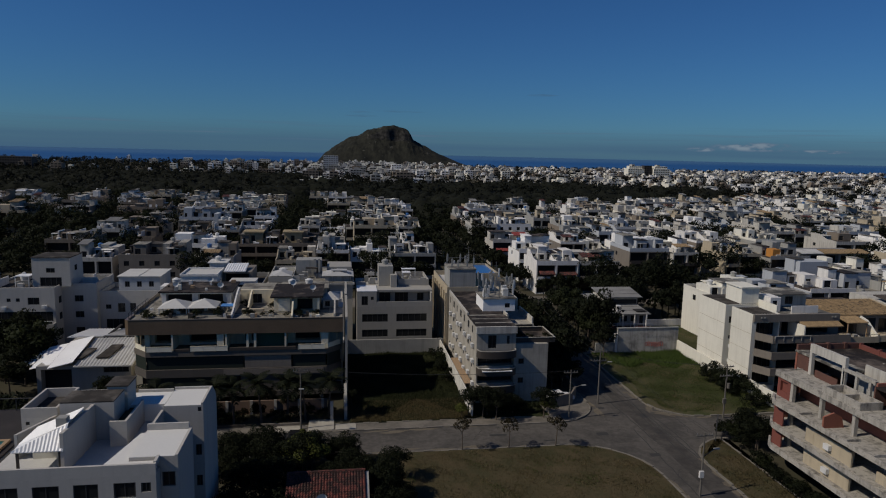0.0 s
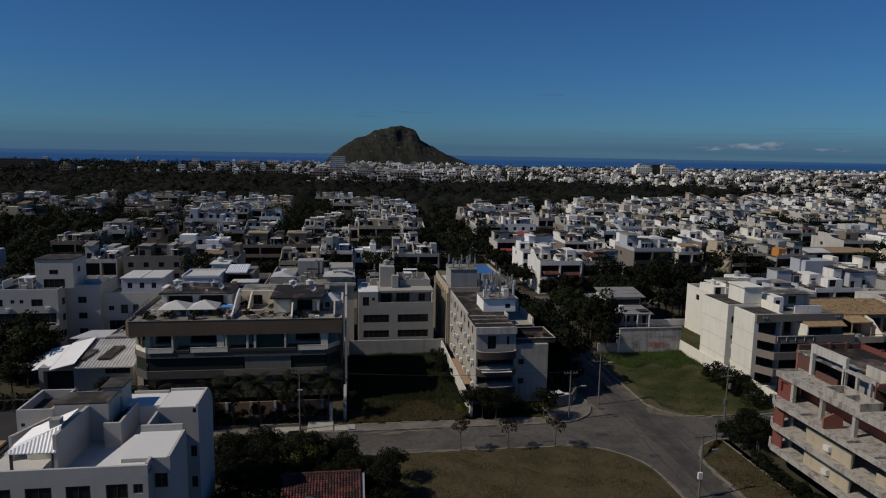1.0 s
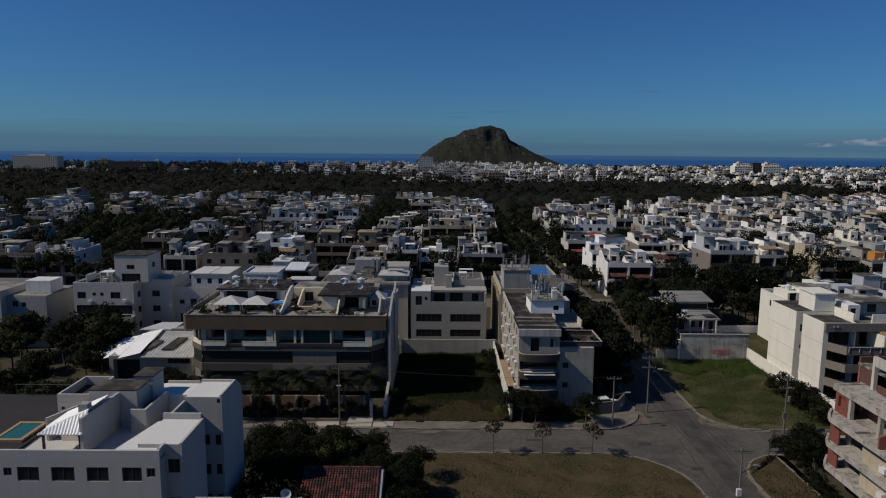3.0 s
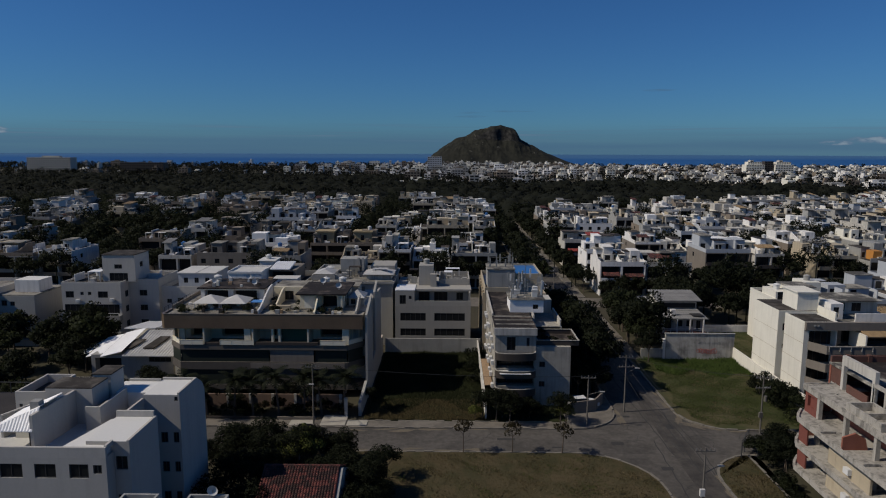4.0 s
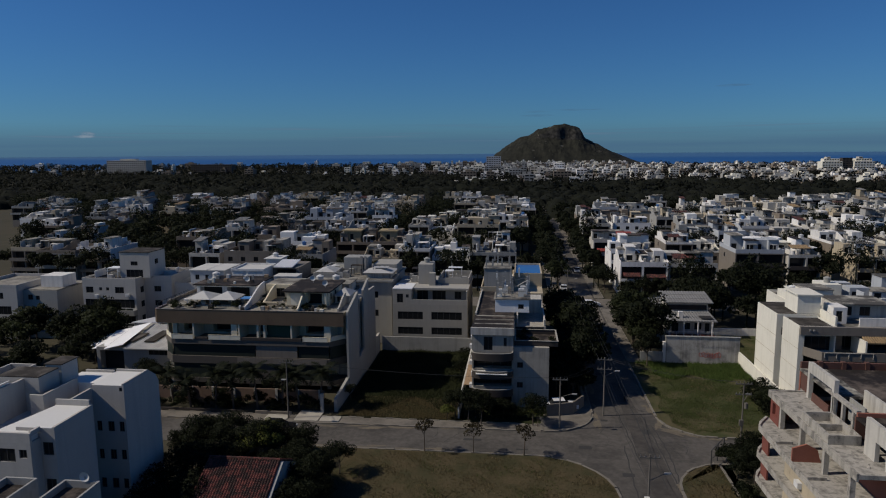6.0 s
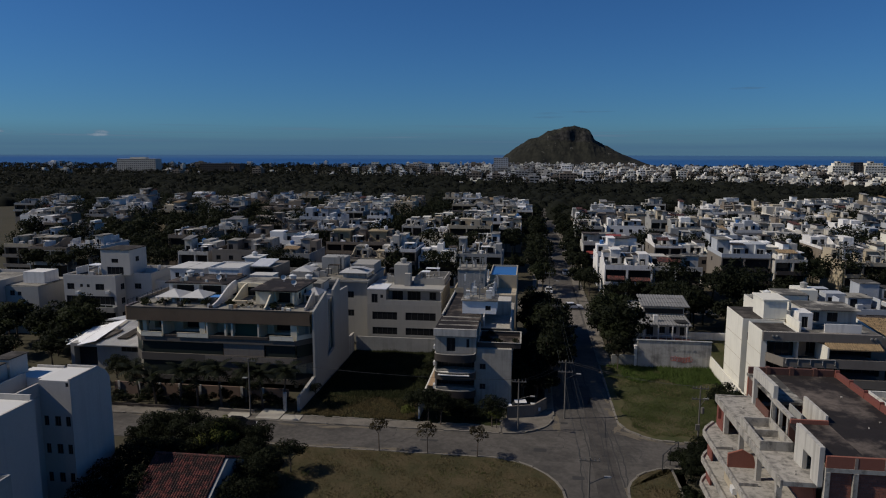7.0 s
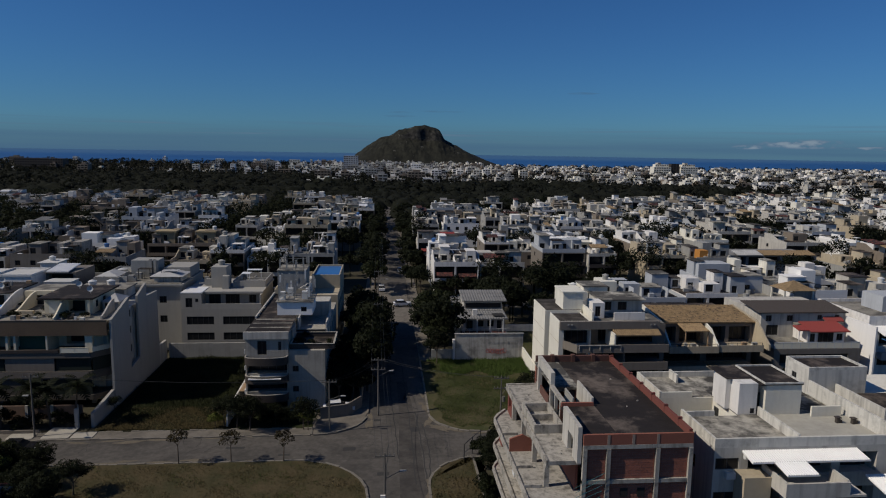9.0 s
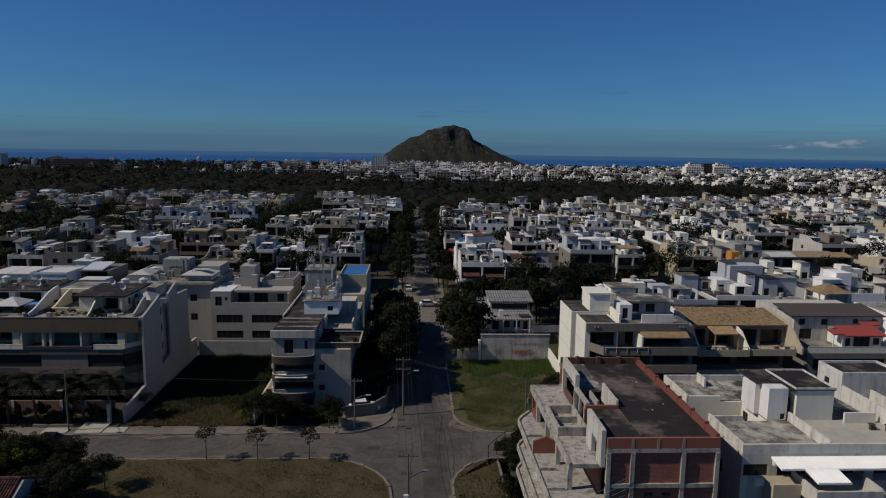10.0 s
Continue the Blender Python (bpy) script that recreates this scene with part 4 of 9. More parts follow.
def pool_house():
    r = thing("apartment_house", -21.0, 106, 0, "tan apartment house with a roof pool and a concrete roof box", "building")
    block(r, "wall", 0, 0, 0, 10.6, 17, 10.6, SAND, L=[(1.0 + k * 2.7, 2.4 + k * 2.7, z, z + 1.6, "d") for k in range(6) for z in (1.2, 4.2, 7.2)], F=[(6.8, 8.2, 8.0, 9.4, "w")], R=[(1.0 + k * 2.7, 2.4 + k * 2.7, z, z + 1.4, "w") for k in range(6) for z in (1.5, 4.5, 7.5)])
    for k in range(7):
        part("pilaster", Shape().box(-0.3, 0.1 + k * 2.75, 0, -0.003, 0.65 + k * 2.75, 10.6), SAND, r)
    part("parapet", Shape().ring(0, 0, 10.6, 5.6, 17, 11.6), SAND, r)
    block(r, "lift_room", 0.5, 0.6, 10.6, 5.2, 6.4, 14.6, GREY)
    part("roof", Shape().box(0.4, 0.5, 14.6, 5.3, 6.5, 14.75), ROOFGREY, r)
    crown = Shape()
    for x, y in ((0.9, 1.0), (4.8, 1.0), (0.9, 6.0), (4.8, 6.0), (2.8, 3.4)):
        crown.tube((x, y, 14.75), (x, y, 16.6 + 0.2 * x), 0.045)
    crown.tube((0.9, 1.0, 15.9), (4.8, 1.0, 15.9), 0.035).tube((0.9, 6.0, 15.9), (4.8, 6.0, 15.9), 0.035).tube((0.9, 1.0, 15.4), (4.8, 6.0, 16.4), 0.03)
    crown = part("aerial_frame", crown, METAL, r)
    for x, y, z in ((0.9, 0.9, 15.2), (4.8, 0.9, 15.4), (2.0, 0.9, 15.0), (3.6, 0.9, 15.1), (0.9, 5.9, 15.3), (4.8, 5.9, 15.2), (2.8, 3.3, 15.6)):
        part("aerial_panel", Shape().box(x - 0.13, y - 0.09, z, x + 0.13, y + 0.09, z + 1.3), GREY, crown)
    part("pool_wall", Shape().ring(5.7, 5.8, 10.6, 10.6, 16.8, 13.0, 0.2), SAND, r)
    part("pool_floor", Shape().box(5.9, 6.0, 10.6, 10.4, 16.6, 12.4), ROOFPALE, r)
    part("pool_water", Shape().box(5.9, 6.0, 12.404, 10.4, 16.6, 12.7), WATERPOOL, r, "bright blue pool water")
    rnd = random.Random(9)
    mast = part("aerial_frame", Shape().tube((1.0, 7.5, 10.6), (1.0, 7.5, 16.0), 0.05).tube((4.8, 7.5, 10.6), (4.8, 7.5, 16.4), 0.05).tube((2.6, 9.5, 10.6), (2.6, 9.5, 15.0), 0.05).tube((1.0, 7.5, 13.0), (4.8, 7.5, 13.0), 0.04), METAL, r)
    for k in range(9):
        x, y, z = rnd.choice((1.0, 2.6, 4.8)), 7.4 + rnd.uniform(-0.3, 2.0), rnd.uniform(12.5, 14.5)
        part("aerial_panel", Shape().box(x - 0.12, y - 0.08, z, x + 0.12, y + 0.08, z + 1.3), GREY if k % 3 else PLASTIC_W, mast)
    part("roof", Shape().box(0.2, 6.6, 10.6, 5.4, 16.8, 10.72), ROOFPALE, r)


pool_house()


def roof_odds(root, x0, y0, x1, y1, z, n, seed, mats):
    """Low walls, boxes, pipes and sheet covers left about on a flat roof."""
    rnd = random.Random(seed)
    for k in range(n):
        x, y, q = rnd.uniform(x0, x1 - 0.8), rnd.uniform(y0, y1 - 0.8), rnd.random()
        m = rnd.choice(mats)
        if q < 0.4:
            part("roof_box", Shape().box(x, y, z, x + rnd.uniform(0.4, 1.1), y + rnd.uniform(0.4, 1.0), z + rnd.uniform(0.3, 1.2)), m, root)
        elif q < 0.6:
            part("low_wall", Shape().box(x, y, z, x + 0.15, min(y1, y + rnd.uniform(1.5, 4.5)), z + rnd.uniform(0.6, 1.5)), m, root)
        elif q < 0.75:
            part("low_wall", Shape().box(x, y, z, min(x1, x + rnd.uniform(1.5, 4.0)), y + 0.15, z + rnd.uniform(0.6, 1.4)), m, root)
        elif q < 0.88:
            e, g = min(x1 - x, rnd.uniform(1.4, 3.0)), min(y1 - y, rnd.uniform(1.2, 2.6))
            part("sheet_cover", Shape().box(x, y, z + 1.8, x + e, y + g, z + 1.88).box(x + 0.05, y + 0.05, z, x + 0.15, y + 0.15, z + 1.8).box(x + e - 0.15, y + 0.05, z, x + e - 0.05, y + 0.15, z + 1.8), rnd.choice((FIBRE_PALE, FIBRE, SHEET, TAR)), root)
        else:
            part("vent_pipe", Shape().tube((x, y, z), (x, y, z + rnd.uniform(0.6, 1.8)), 0.06), METAL, root)


def court_house():
    r = thing("apartment_house", -67.2, 105.2, 0, "pale blue white house with a roof court under white sheets", "building")
    block(r, "wall", 0, 0, 0, 14.4, 15, 11.0, GABLE, R=[(2, 3.2, z, z + 1.2, "w") for z in (2, 5, 8)], F=[(1 + 2.6 * k, 2.4 + 2.6 * k, 8.2, 9.6, "w") for k in range(5)])
    part("roof", Shape().box(0.2, 0.2, 11.0, 14.2, 14.8, 11.1), MEMBRANE, r)
    part("parapet", Shape().ring(0, 0, 11.0, 14.4, 15, 11.9, 0.16), GABLE, r)
    block(r, "roof_box_room", 1.6, 0.6, 11.1, 7.4, 7.0, 13.8, WHITE, F=[(1.8, 2.4, 12.4, 13.0, "w")])
    part("roof", Shape().box(1.5, 0.5, 13.8, 7.5, 7.1, 13.9), ROOFPALE, r)
    part("parapet", Shape().ring(1.5, 0.5, 13.9, 7.5, 7.1, 14.2, 0.14), WHITE, r)
    block(r, "roof_room", 7.5, 5.2, 11.1, 12.4, 12.6, 13.7, GREYTRIM, F=[(0.4, 4.4, 11.2, 13.4, "d")])
    tiled_roof(r, "sheet_roof", 7.8, 4.6, 11.4, 9.6, 13.9, 14.5, SHEET, "bright white sheet roof", 0.4)
    block(r, "roof_room", 4.6, 9.4, 11.1, 7.4, 13.2, 14.6, WHITE, F=[(0.6, 1.6, 12.8, 13.8, "w")])
    part("roof_slab", Shape().box(4.3, 9.0, 14.6, 7.7, 13.5, 14.72), ROOFPALE, r)
    block(r, "roof_room", 9.4, 0.5, 11.1, 13.6, 3.4, 12.9, WHITE, F=[(0.8, 3.2, 11.9, 12.4, "w")])
    part("roof", Shape().box(9.3, 0.4, 12.9, 13.7, 3.5, 13.0), ROOFPALE, r)
    roof_odds(r, 0.6, 7.6, 4.4, 14.0, 11.1, 7, 3, (WHITE, GREY, OFFWHITE))
    tank(r, 5.8, 11.4, 14.72, 0.55, 0.6, PLASTIC_W)


court_house()


def strip_window_house():
    r = thing("apartment_house", -36.7, 107, 0, "grey white three-storey house with long strip windows", "building")
    strips = [(0.9, 5.4, 5.3, 6.7, "w"), (6.9, 12.3, 5.3, 6.7, "w"), (0.9, 5.4, 2.6, 3.9, "w"), (6.9, 12.3, 2.6, 3.9, "w"), (0.5, 1.7, 8.3, 10.0, "w")]
    block(r, "wall", 0, 0, 0, 13.3, 13, 8.0, GABLE, F=strips[:4], R=[(2, 3.4, z, z + 1.2, "w") for z in (2.6, 5.4)])
    block(r, "wall", 0, 0.02, 8.0, 3.4, 13, 10.7, GABLE, F=[(0.8, 1.9, 8.3, 9.9, "w"), (2.4, 2.9, 9.2, 9.8, "w")])
    block(r, "wall", 3.4, 2.6, 8.0, 13.2, 13, 10.4, GREY, F=[(0.6, 2.6, 8.1, 10.0, "w"), (3.4, 5.8, 8.1, 10.0, "w"), (7.4, 8.6, 8.5, 9.9, "w")])
    part("roof_slab", Shape().box(3.42, 1.2, 10.4, 13.4, 13.1, 10.75), GABLE, r)
    part("balcony_front", Shape().box(3.42, 0, 8.0, 13.3, 0.15, 8.9), GABLE, r)
    part("gable_wall", Shape().box(13.0, 0.16, 8.0, 13.25, 2.58, 10.4), GABLE, r)
    part("roof", Shape().box(0.0, 0.0, 10.7, 3.5, 5.0, 10.85), SHEET, r)
    block(r, "lift_room", 4.0, 4.6, 10.75, 6.6, 8.4, 14.4, GABLE)
    block(r, "lift_room", 6.1, 3.4, 10.75, 7.2, 4.6, 13.0, GABLE)
    part("parapet", Shape().ring(7.6, 5.0, 10.75, 13.2, 13, 11.9), GABLE, r)
    part("roof", Shape().box(7.8, 5.2, 10.76, 13.0, 12.8, 10.86), ROOFGREY, r)
    tank(r, 5.3, 7.0, 14.4, 0.6, 0.7, GREY)
    roof_odds(r, 7.9, 5.4, 12.8, 12.4, 10.86, 14, 4, (GREY, GABLE, OFFWHITE, CONCRETE))
    roof_odds(r, 0.3, 5.2, 3.6, 12.6, 10.75, 6, 5, (GREY, GABLE, OFFWHITE))
    part("garden_wall", Shape().box(-1.6, -1.9, 0, 15.0, -1.6, 2.6), GREY, r, "stained grey wall at the lot's end")


strip_window_house()


def house_behind():
    r = thing("apartment_house", -52.0, 110, 0, "grey white apartment house with a concrete roof tower", "building")
    block(r, "wall", 0, 0, 0, 14.6, 14, 11.4, GABLE, R=[(1.5, 2.7, z, z + 1.2, "w") for z in (2, 5, 8.4)] + [(5, 6.2, z, z + 1.2, "w") for z in (2, 5, 8.4)], F=[(9 + k * 1.9, 10.2 + k * 1.9, z, z + 1.2, "w") for k in range(2) for z in (5, 8.4)])
    part("roof_slab", Shape().box(-0.2, -0.5, 11.4, 14.9, 14.2, 11.75), GABLE, r)
    part("roof", Shape().box(0.1, -0.2, 11.754, 14.6, 14.0, 11.85), ROOFGREY, r)
    block(r, "lift_room", 4.4, 5.6, 11.75, 9.0, 9.2, 14.9, GREY)
    part("chimney", Shape().box(7.6, 5.2, 11.75, 8.1, 5.58, 15.2), GABLE, r)
    part("chimney", Shape().box(8.4, 5.2, 11.75, 8.8, 5.58, 15.2), GABLE, r)
    block(r, "roof_room", 10, 6, 11.85, 14.5, 12, 13.6, GABLE, F=[(1, 2.2, 12.2, 13.3, "w")])
    part("parapet", Shape().ring(0, 0.2, 11.85, 4.2, 12, 12.8), GABLE, r)
    tank(r, 2, 8, 11.85, 0.8, 1.0, PLASTIC_W)
    roof_odds(r, 0.4, 0.4, 14.2, 5.0, 11.85, 16, 6, (GREY, GABLE, OFFWHITE, CONCRETE))
    roof_odds(r, 0.4, 9.6, 14.2, 13.6, 11.85, 12, 7, (GREY, GABLE, WHITE, CREAM))
    for x0, x1, y0, y1 in ((9.2, 14.8, 0.4, 5.4), (0.2, 4.0, 0.6, 5.2)):
        q = Shape()
        e = [(x0, y0, 12.9), (x1, y0, 12.9), (x1, y1, 12.9), (x0, y1, 12.9)]
        tip = [((x0 + x1) / 2, y0 + 1.2, 13.6), ((x0 + x1) / 2, y1 - 1.2, 13.6)]
        q.face(e[0], e[1], tip[0]).face(e[1], e[2], tip[1], tip[0]).face(e[2], e[3], tip[1]).face(e[3], e[0], tip[0], tip[1]).face(*reversed(e))
        part("hipped_roof", q, FIBRE_PALE, r, "low grey hipped roof")
        part("terrace_room", Shape().box(x0 + 0.5, y0 + 0.8, 11.86, x1 - 0.5, y1 - 0.5, 12.9), OFFWHITE, r)


house_behind()


def side_house():
    r = thing("apartment_house", -97.5, 110, 0, "white four-storey house with grey balcony bands and a roof room", "building")
    block(r, "wall", 0, 0, 0, 10.8, 12, 10.9, VILLA, F=[(0.7, 2.2, 8.4, 9.6, "w"), (3.4, 4.0, 8.9, 9.5, "w"), (4.8, 5.4, 8.9, 9.5, "w"), (6.6, 8.4, 8.4, 9.6, "w"), (0.4, 10.4, 5.5, 7.2, "w"), (0.4, 10.4, 2.5, 4.2, "w")], R=[(1.6, 2.8, z, z + 1.2, "w") for z in (2.6, 5.4, 8.2)] + [(6, 7.2, z, z + 1.2, "w") for z in (2.6, 5.4, 8.2)])
    for z in (4.3, 1.3):
        part("balcony", Shape().box(0.2, -1.2, z, 10.9, -0.003, z + 1.0), GREY, r, "grey balcony band")
        rail(r, 0.4, -1.1, 10.7, -1.1, z + 1.0, 0.5)
    block(r, "wall", 10.8, 3.0, 0, 16.4, 12, 10.3, VILLA, F=[(2.0, 3.4, z, z + 1.1, "w") for z in (2.6, 5.4, 8.2)], R=[(2.0, 3.4, z, z + 1.1, "w") for z in (2.6, 5.4, 8.2)])
    part("parapet", Shape().ring(10.8, 3.0, 10.3, 16.4, 12, 11.4), VILLA, r)
    part("roof", Shape().box(0.2, 0.2, 10.9, 10.7, 11.8, 11.0), MEMBRANE, r)
    part("parapet", Shape().ring(0, 0, 10.9, 10.8, 12, 11.3), VILLA, r)
    block(r, "roof_room", 6.6, 2.2, 11.0, 12.6, 8.0, 15.9, VILLA, F=[(2.2, 3.6, 13.4, 14.2, "w"), (1.2, 4.6, 11.1, 12.6, "w")], R=[(2, 3.2, 13.4, 14.4, "w")])
    part("roof", Shape().box(6.5, 2.1, 15.9, 12.7, 8.1, 16.05), MEMBRANE, r)
    block(r, "wall", 16.42, 4, 0, 27, 12, 8.9, VILLA, F=[(1.0, 1.9, 6.6, 7.4, "w"), (3.0, 4.2, 6.0, 7.6, "w"), (5.0, 6.0, 6.0, 7.6, "w"), (7.5, 9.0, 6.0, 7.6, "w"), (1, 9.5, 3.0, 4.8, "w")])
    part("parapet", Shape().ring(16.42, 4, 8.9, 27, 12, 9.8), VILLA, r)
    part("roof", Shape().box(16.62, 4.2, 8.9, 26.8, 11.8, 9.0), ROOFGREY, r)
    block(r, "roof_room", 19.6, 4.4, 9.0, 26.5, 11.7, 12.2, BLUEGREY, F=[(1 + 2 * k, 1.8 + 2 * k, 10.4, 11.4, "w") for k in range(3)])
    part("roof", Shape().box(19.4, 4.2, 12.2, 22.9, 11.9, 12.35), ROOFPALE, r)
    part("roof", Shape().box(23.1, 4.2, 12.2, 26.7, 11.9, 12.35), ROOFPALE, r)
    tank(r, 3, 8, 11.0, 0.8, 0.9, PLASTIC_W)
    roof_odds(r, 0.4, 0.4, 6.2, 11.4, 11.0, 10, 8, (VILLA, GREY, WHITE))
    roof_odds(r, 11.2, 6.0, 16.2, 11.6, 10.3, 6, 9, (VILLA, GREY, WHITE))
    for z in (8.2, 5.4):
        aircon(r, 2.6, 0, z - 0.6, "F")
        aircon(r, 8.8, 0, z - 0.4, "F")
    r2 = thing("apartment_house", -118, 106, 0, "white three-storey house with balconies and a shaded roof terrace", "building")
    block(r2, "wall", 0, 0, 0, 10, 12, 9.8, VILLA, F=[(1, 4, 1.5, 3.4, "v"), (5.2, 8.6, 1.5, 3.4, "w"), (1, 4, 4.6, 6.4, "v"), (5.2, 8.6, 4.8, 6.4, "w"), (1, 2.2, 7.8, 9, "w"), (6, 7.2, 7.8, 9, "w")], R=[(2, 3.2, 5, 6.2, "w"), (7, 8.2, 5, 6.2, "w"), (2, 3.2, 8, 9.2, "w")])
    block(r2, "wall", 10.02, 1.5, 0, 17, 11, 9.2, GABLE, F=[(1, 2, 7.4, 8.4, "w"), (2.6, 3.4, 7.4, 8.2, "w"), (1, 5.6, 4.4, 6.0, "v"), (1, 5.6, 1.2, 3.0, "v")])
    part("roof", Shape().box(0.2, 0.2, 9.8, 9.8, 11.8, 9.9), ROOFGREY, r2)
    part("parapet", Shape().ring(0, 0, 9.8, 10, 12, 10.5), VILLA, r2)
    part("roof", Shape().box(10.2, 1.6, 9.2, 17.1, 10.9, 9.4), ROOFGREY, r2)
    block(r2, "roof_room", 12, 4, 9.4, 16.5, 8, 11.6, WHITE)


side_house()


def shed_house():
    r = thing("house", -82, 89, 0, "low house under worn metal sheet roofs", "building")
    block(r, "wall", 0.5, 0.5, 0, 13, 17, 4.2, GABLE, F=[(0.6, 4.6, 0.3, 3.7, "d"), (8.8, 12.2, 3.1, 3.95, "w")], R=[(2, 3.4, 1.2, 2.6, "w")])
    tiled_roof(r, "sheet_roof", 5.6, -0.4, 13.4, 8.6, 4.3, 5.9, FIBRE_PALE, "dull grey corrugated sheet roof", 0.45)
    def lean_sheet(x0, y0, x1, y1, zl, zr, rise):
        """Corrugated sheets that lean towards the afternoon sun."""
        q, n = Shape(), int((y1 - y0) / 0.42)
        for k in range(n):
            a, c = y0 + (y1 - y0) * k / n, y0 + (y1 - y0) * (k + 1) / n
            m = (a + c) / 2
            for u, w, hu, hw in ((a, m, 0.0, 0.06), (m, c, 0.06, 0.0)):
                q.face((x0, u, zl + hu + rise * (u - y0)), (x1, u, zr + hu + rise * (u - y0)), (x1, w, zr + hw + rise * (w - y0)), (x0, w, zl + hw + rise * (w - y0)))
        q.face((x0, y0, zl), (x0, y0, zl - 0.08), (x1, y0, zr - 0.08), (x1, y0, zr))
        part("sheet_roof", q, SHEET, r, "bright white corrugated sheet leaning to the sun")

    lean_sheet(2.2, -0.2, 5.58, 8.5, 4.1, 4.95, 0.16)
    lean_sheet(-0.6, 1.0, 2.18, 8.0, 3.7, 4.3, 0.16)
    lean_sheet(-2.6, 2.4, -0.62, 7.0, 3.5, 4.0, 0.16)
    tiled_roof(r, "sheet_roof", 1.6, 8.8, 6.6, 17.5, 6.1, 5.0, SHEET, "white corrugated sheet roof", 0.45)
    tiled_roof(r, "sheet_roof", 6.9, 8.8, 13.4, 17.5, 6.2, 5.0, FIBRE_PALE, "dull grey corrugated sheet roof", 0.45)
    part("roof_gutter", Shape().box(6.55, 8.7, 5.6, 6.95, 17.4, 5.8), BLACK, r)
    for x0, y0, x1, y1 in ((4.6, 1.4, 6.2, 4.6), (8.0, 1.6, 9.6, 5.6)):
        q = Shape()
        pa = [(x0, y0, 4.55 + 0.178 * y0), (x1, y0, 4.55 + 0.178 * y0), (x1 + 1.0, y1, 4.55 + 0.178 * y1), (x0 + 1.0, y1, 4.55 + 0.178 * y1)]
        pb = [(x, y, z + 0.18) for x, y, z in pa]
        q.face(*pb)
        for k in range(4):
            q.face(pa[k], pa[(k + 1) % 4], pb[(k + 1) % 4], pb[k])
        part("skylight", q, MEMBRANE, r, "dark raised roof light")


shed_house()


def white_villa():
    """The near white house with stepped roof decks."""
    r = thing("apartment_house", -64.4, 38.4, 0, "white house with stepped roof decks and a corrugated terrace roof", "building")
    W = VILLA
    fr = []
    for z in (11.1, 8.0, 4.9):
        fr += [(0.6, 1.2, z + 0.1, z + 0.75, "w"), (1.6, 3.2, z - 0.3, z + 0.8, "w"), (4.1, 5.8, z - 0.3, z + 0.8, "w"), (6.7, 8.3, z - 0.3, z + 0.8, "w"), (9.3, 10.75, z - 0.3, z + 0.8, "w"), (11.1, 11.75, z + 0.05, z + 0.75, "w")]
    block(r, "wall", 0, 0, 0, 12.1, 1.18, 12.4, W, F=fr)
    block(r, "wall", 0, 1.2, 0, 9.98, 15, 11.6, W)
    block(r, "wing", 10.0, 1.2, 0, 13.3, 6.1, 13.15, W, F=[(2.2, 3.1, z, z + 1.1, "w") for z in (4.7, 7.8, 10.9)])
    rows = [(u0, u1, z, z + 1.0, "w") for u0, u1 in ((0.25, 0.75), (1.35, 2.0), (2.5, 3.0)) for z in (3.0, 5.9, 8.7)]
    block(r, "wing", 10.0, 10.8, 0, 13.2, 15.0, 13.2, W, F=rows + [(2.75, 3.05, 12.65, 13.05, "w")])
    # the tall wing's back wall with its falling top
    q = Shape()
    pa = [(13.2, 15.01, 0), (13.2, 16.8, 0), (13.2, 16.8, 11.7), (13.2, 16.3, 12.5), (13.2, 15.01, 13.4)]
    pb = [(10.0, y, z) for _, y, z in pa]
    q.face(*pa).face(*reversed(pb))
    for k in range(5):
        q.face(pa[(k + 1) % 5], pa[k], pb[k], pb[(k + 1) % 5])
    part("wing", q, W, r, "back wing with a falling top")
    part("recess_wall", Shape().box(9.78, 6.12, 11.67, 9.98, 10.79, 12.9), W, r)
    part("roof_deck", Shape().box(0.05, 1.05, 11.6, 9.9, 14.95, 11.66), ROOFPALE, r, "white painted roof deck")
    part("roof_deck", Shape().prism([(8.3, 0.25), (11.88, 0.25), (11.88, 1.17), (9.98, 1.17), (9.98, 6.1), (9.5, 6.1)], 12.405, 12.9).prism([(8.6, 1.2), (9.98, 1.2), (9.98, 6.1), (9.5, 6.1)], 11.66, 12.404), DECK, r, "bright white roof deck")
    p = Shape().box(0, 0, 12.4, 12.1, 0.2, 13.2).box(11.9, 0.2, 12.91, 12.1, 1.2, 13.3).box(13.1, 1.2, 13.15, 13.3, 6.1, 13.26).box(10.0, 5.9, 13.15, 13.09, 6.1, 13.68)
    part("parapet", p, W, r)
    part("parapet", Shape().box(13.02, 10.8, 13.2, 13.2, 15.0, 13.42).box(7.0, 14.4, 11.66, 9.98, 14.6, 13.42).box(10.0, 14.8, 13.2, 13.0, 15.0, 13.42), W, r)
    part("roof_deck", Shape().box(6.6, 11.4, 11.67, 9.97, 14.38, 13.2), DECK, r, "bright white roof deck")
    part("roof_deck", Shape().box(10.02, 1.22, 13.152, 13.08, 5.88, 13.18), DECK, r, "bright white roof deck")
    part("roof_deck", Shape().box(10.02, 10.82, 13.202, 13.0, 14.78, 13.23), DECK, r, "bright white roof deck")
    # stair box, narrow planter, high wall of the terrace roof
    block(r, "stair_block", 3.0, 7.9, 11.66, 7.0, 10.6, 14.8, W)
    part("roof", Shape().box(3.0, 7.9, 14.8, 7.0, 10.6, 14.9), MEMBRANE, r, "dark stained roof slab")
    block(r, "stair_block", 5.6, 10.7, 11.66, 7.2, 13.0, 15.1, W)
    part("roof", Shape().box(5.5, 10.6, 15.1, 7.3, 13.1, 15.2), MEMBRANE, r)
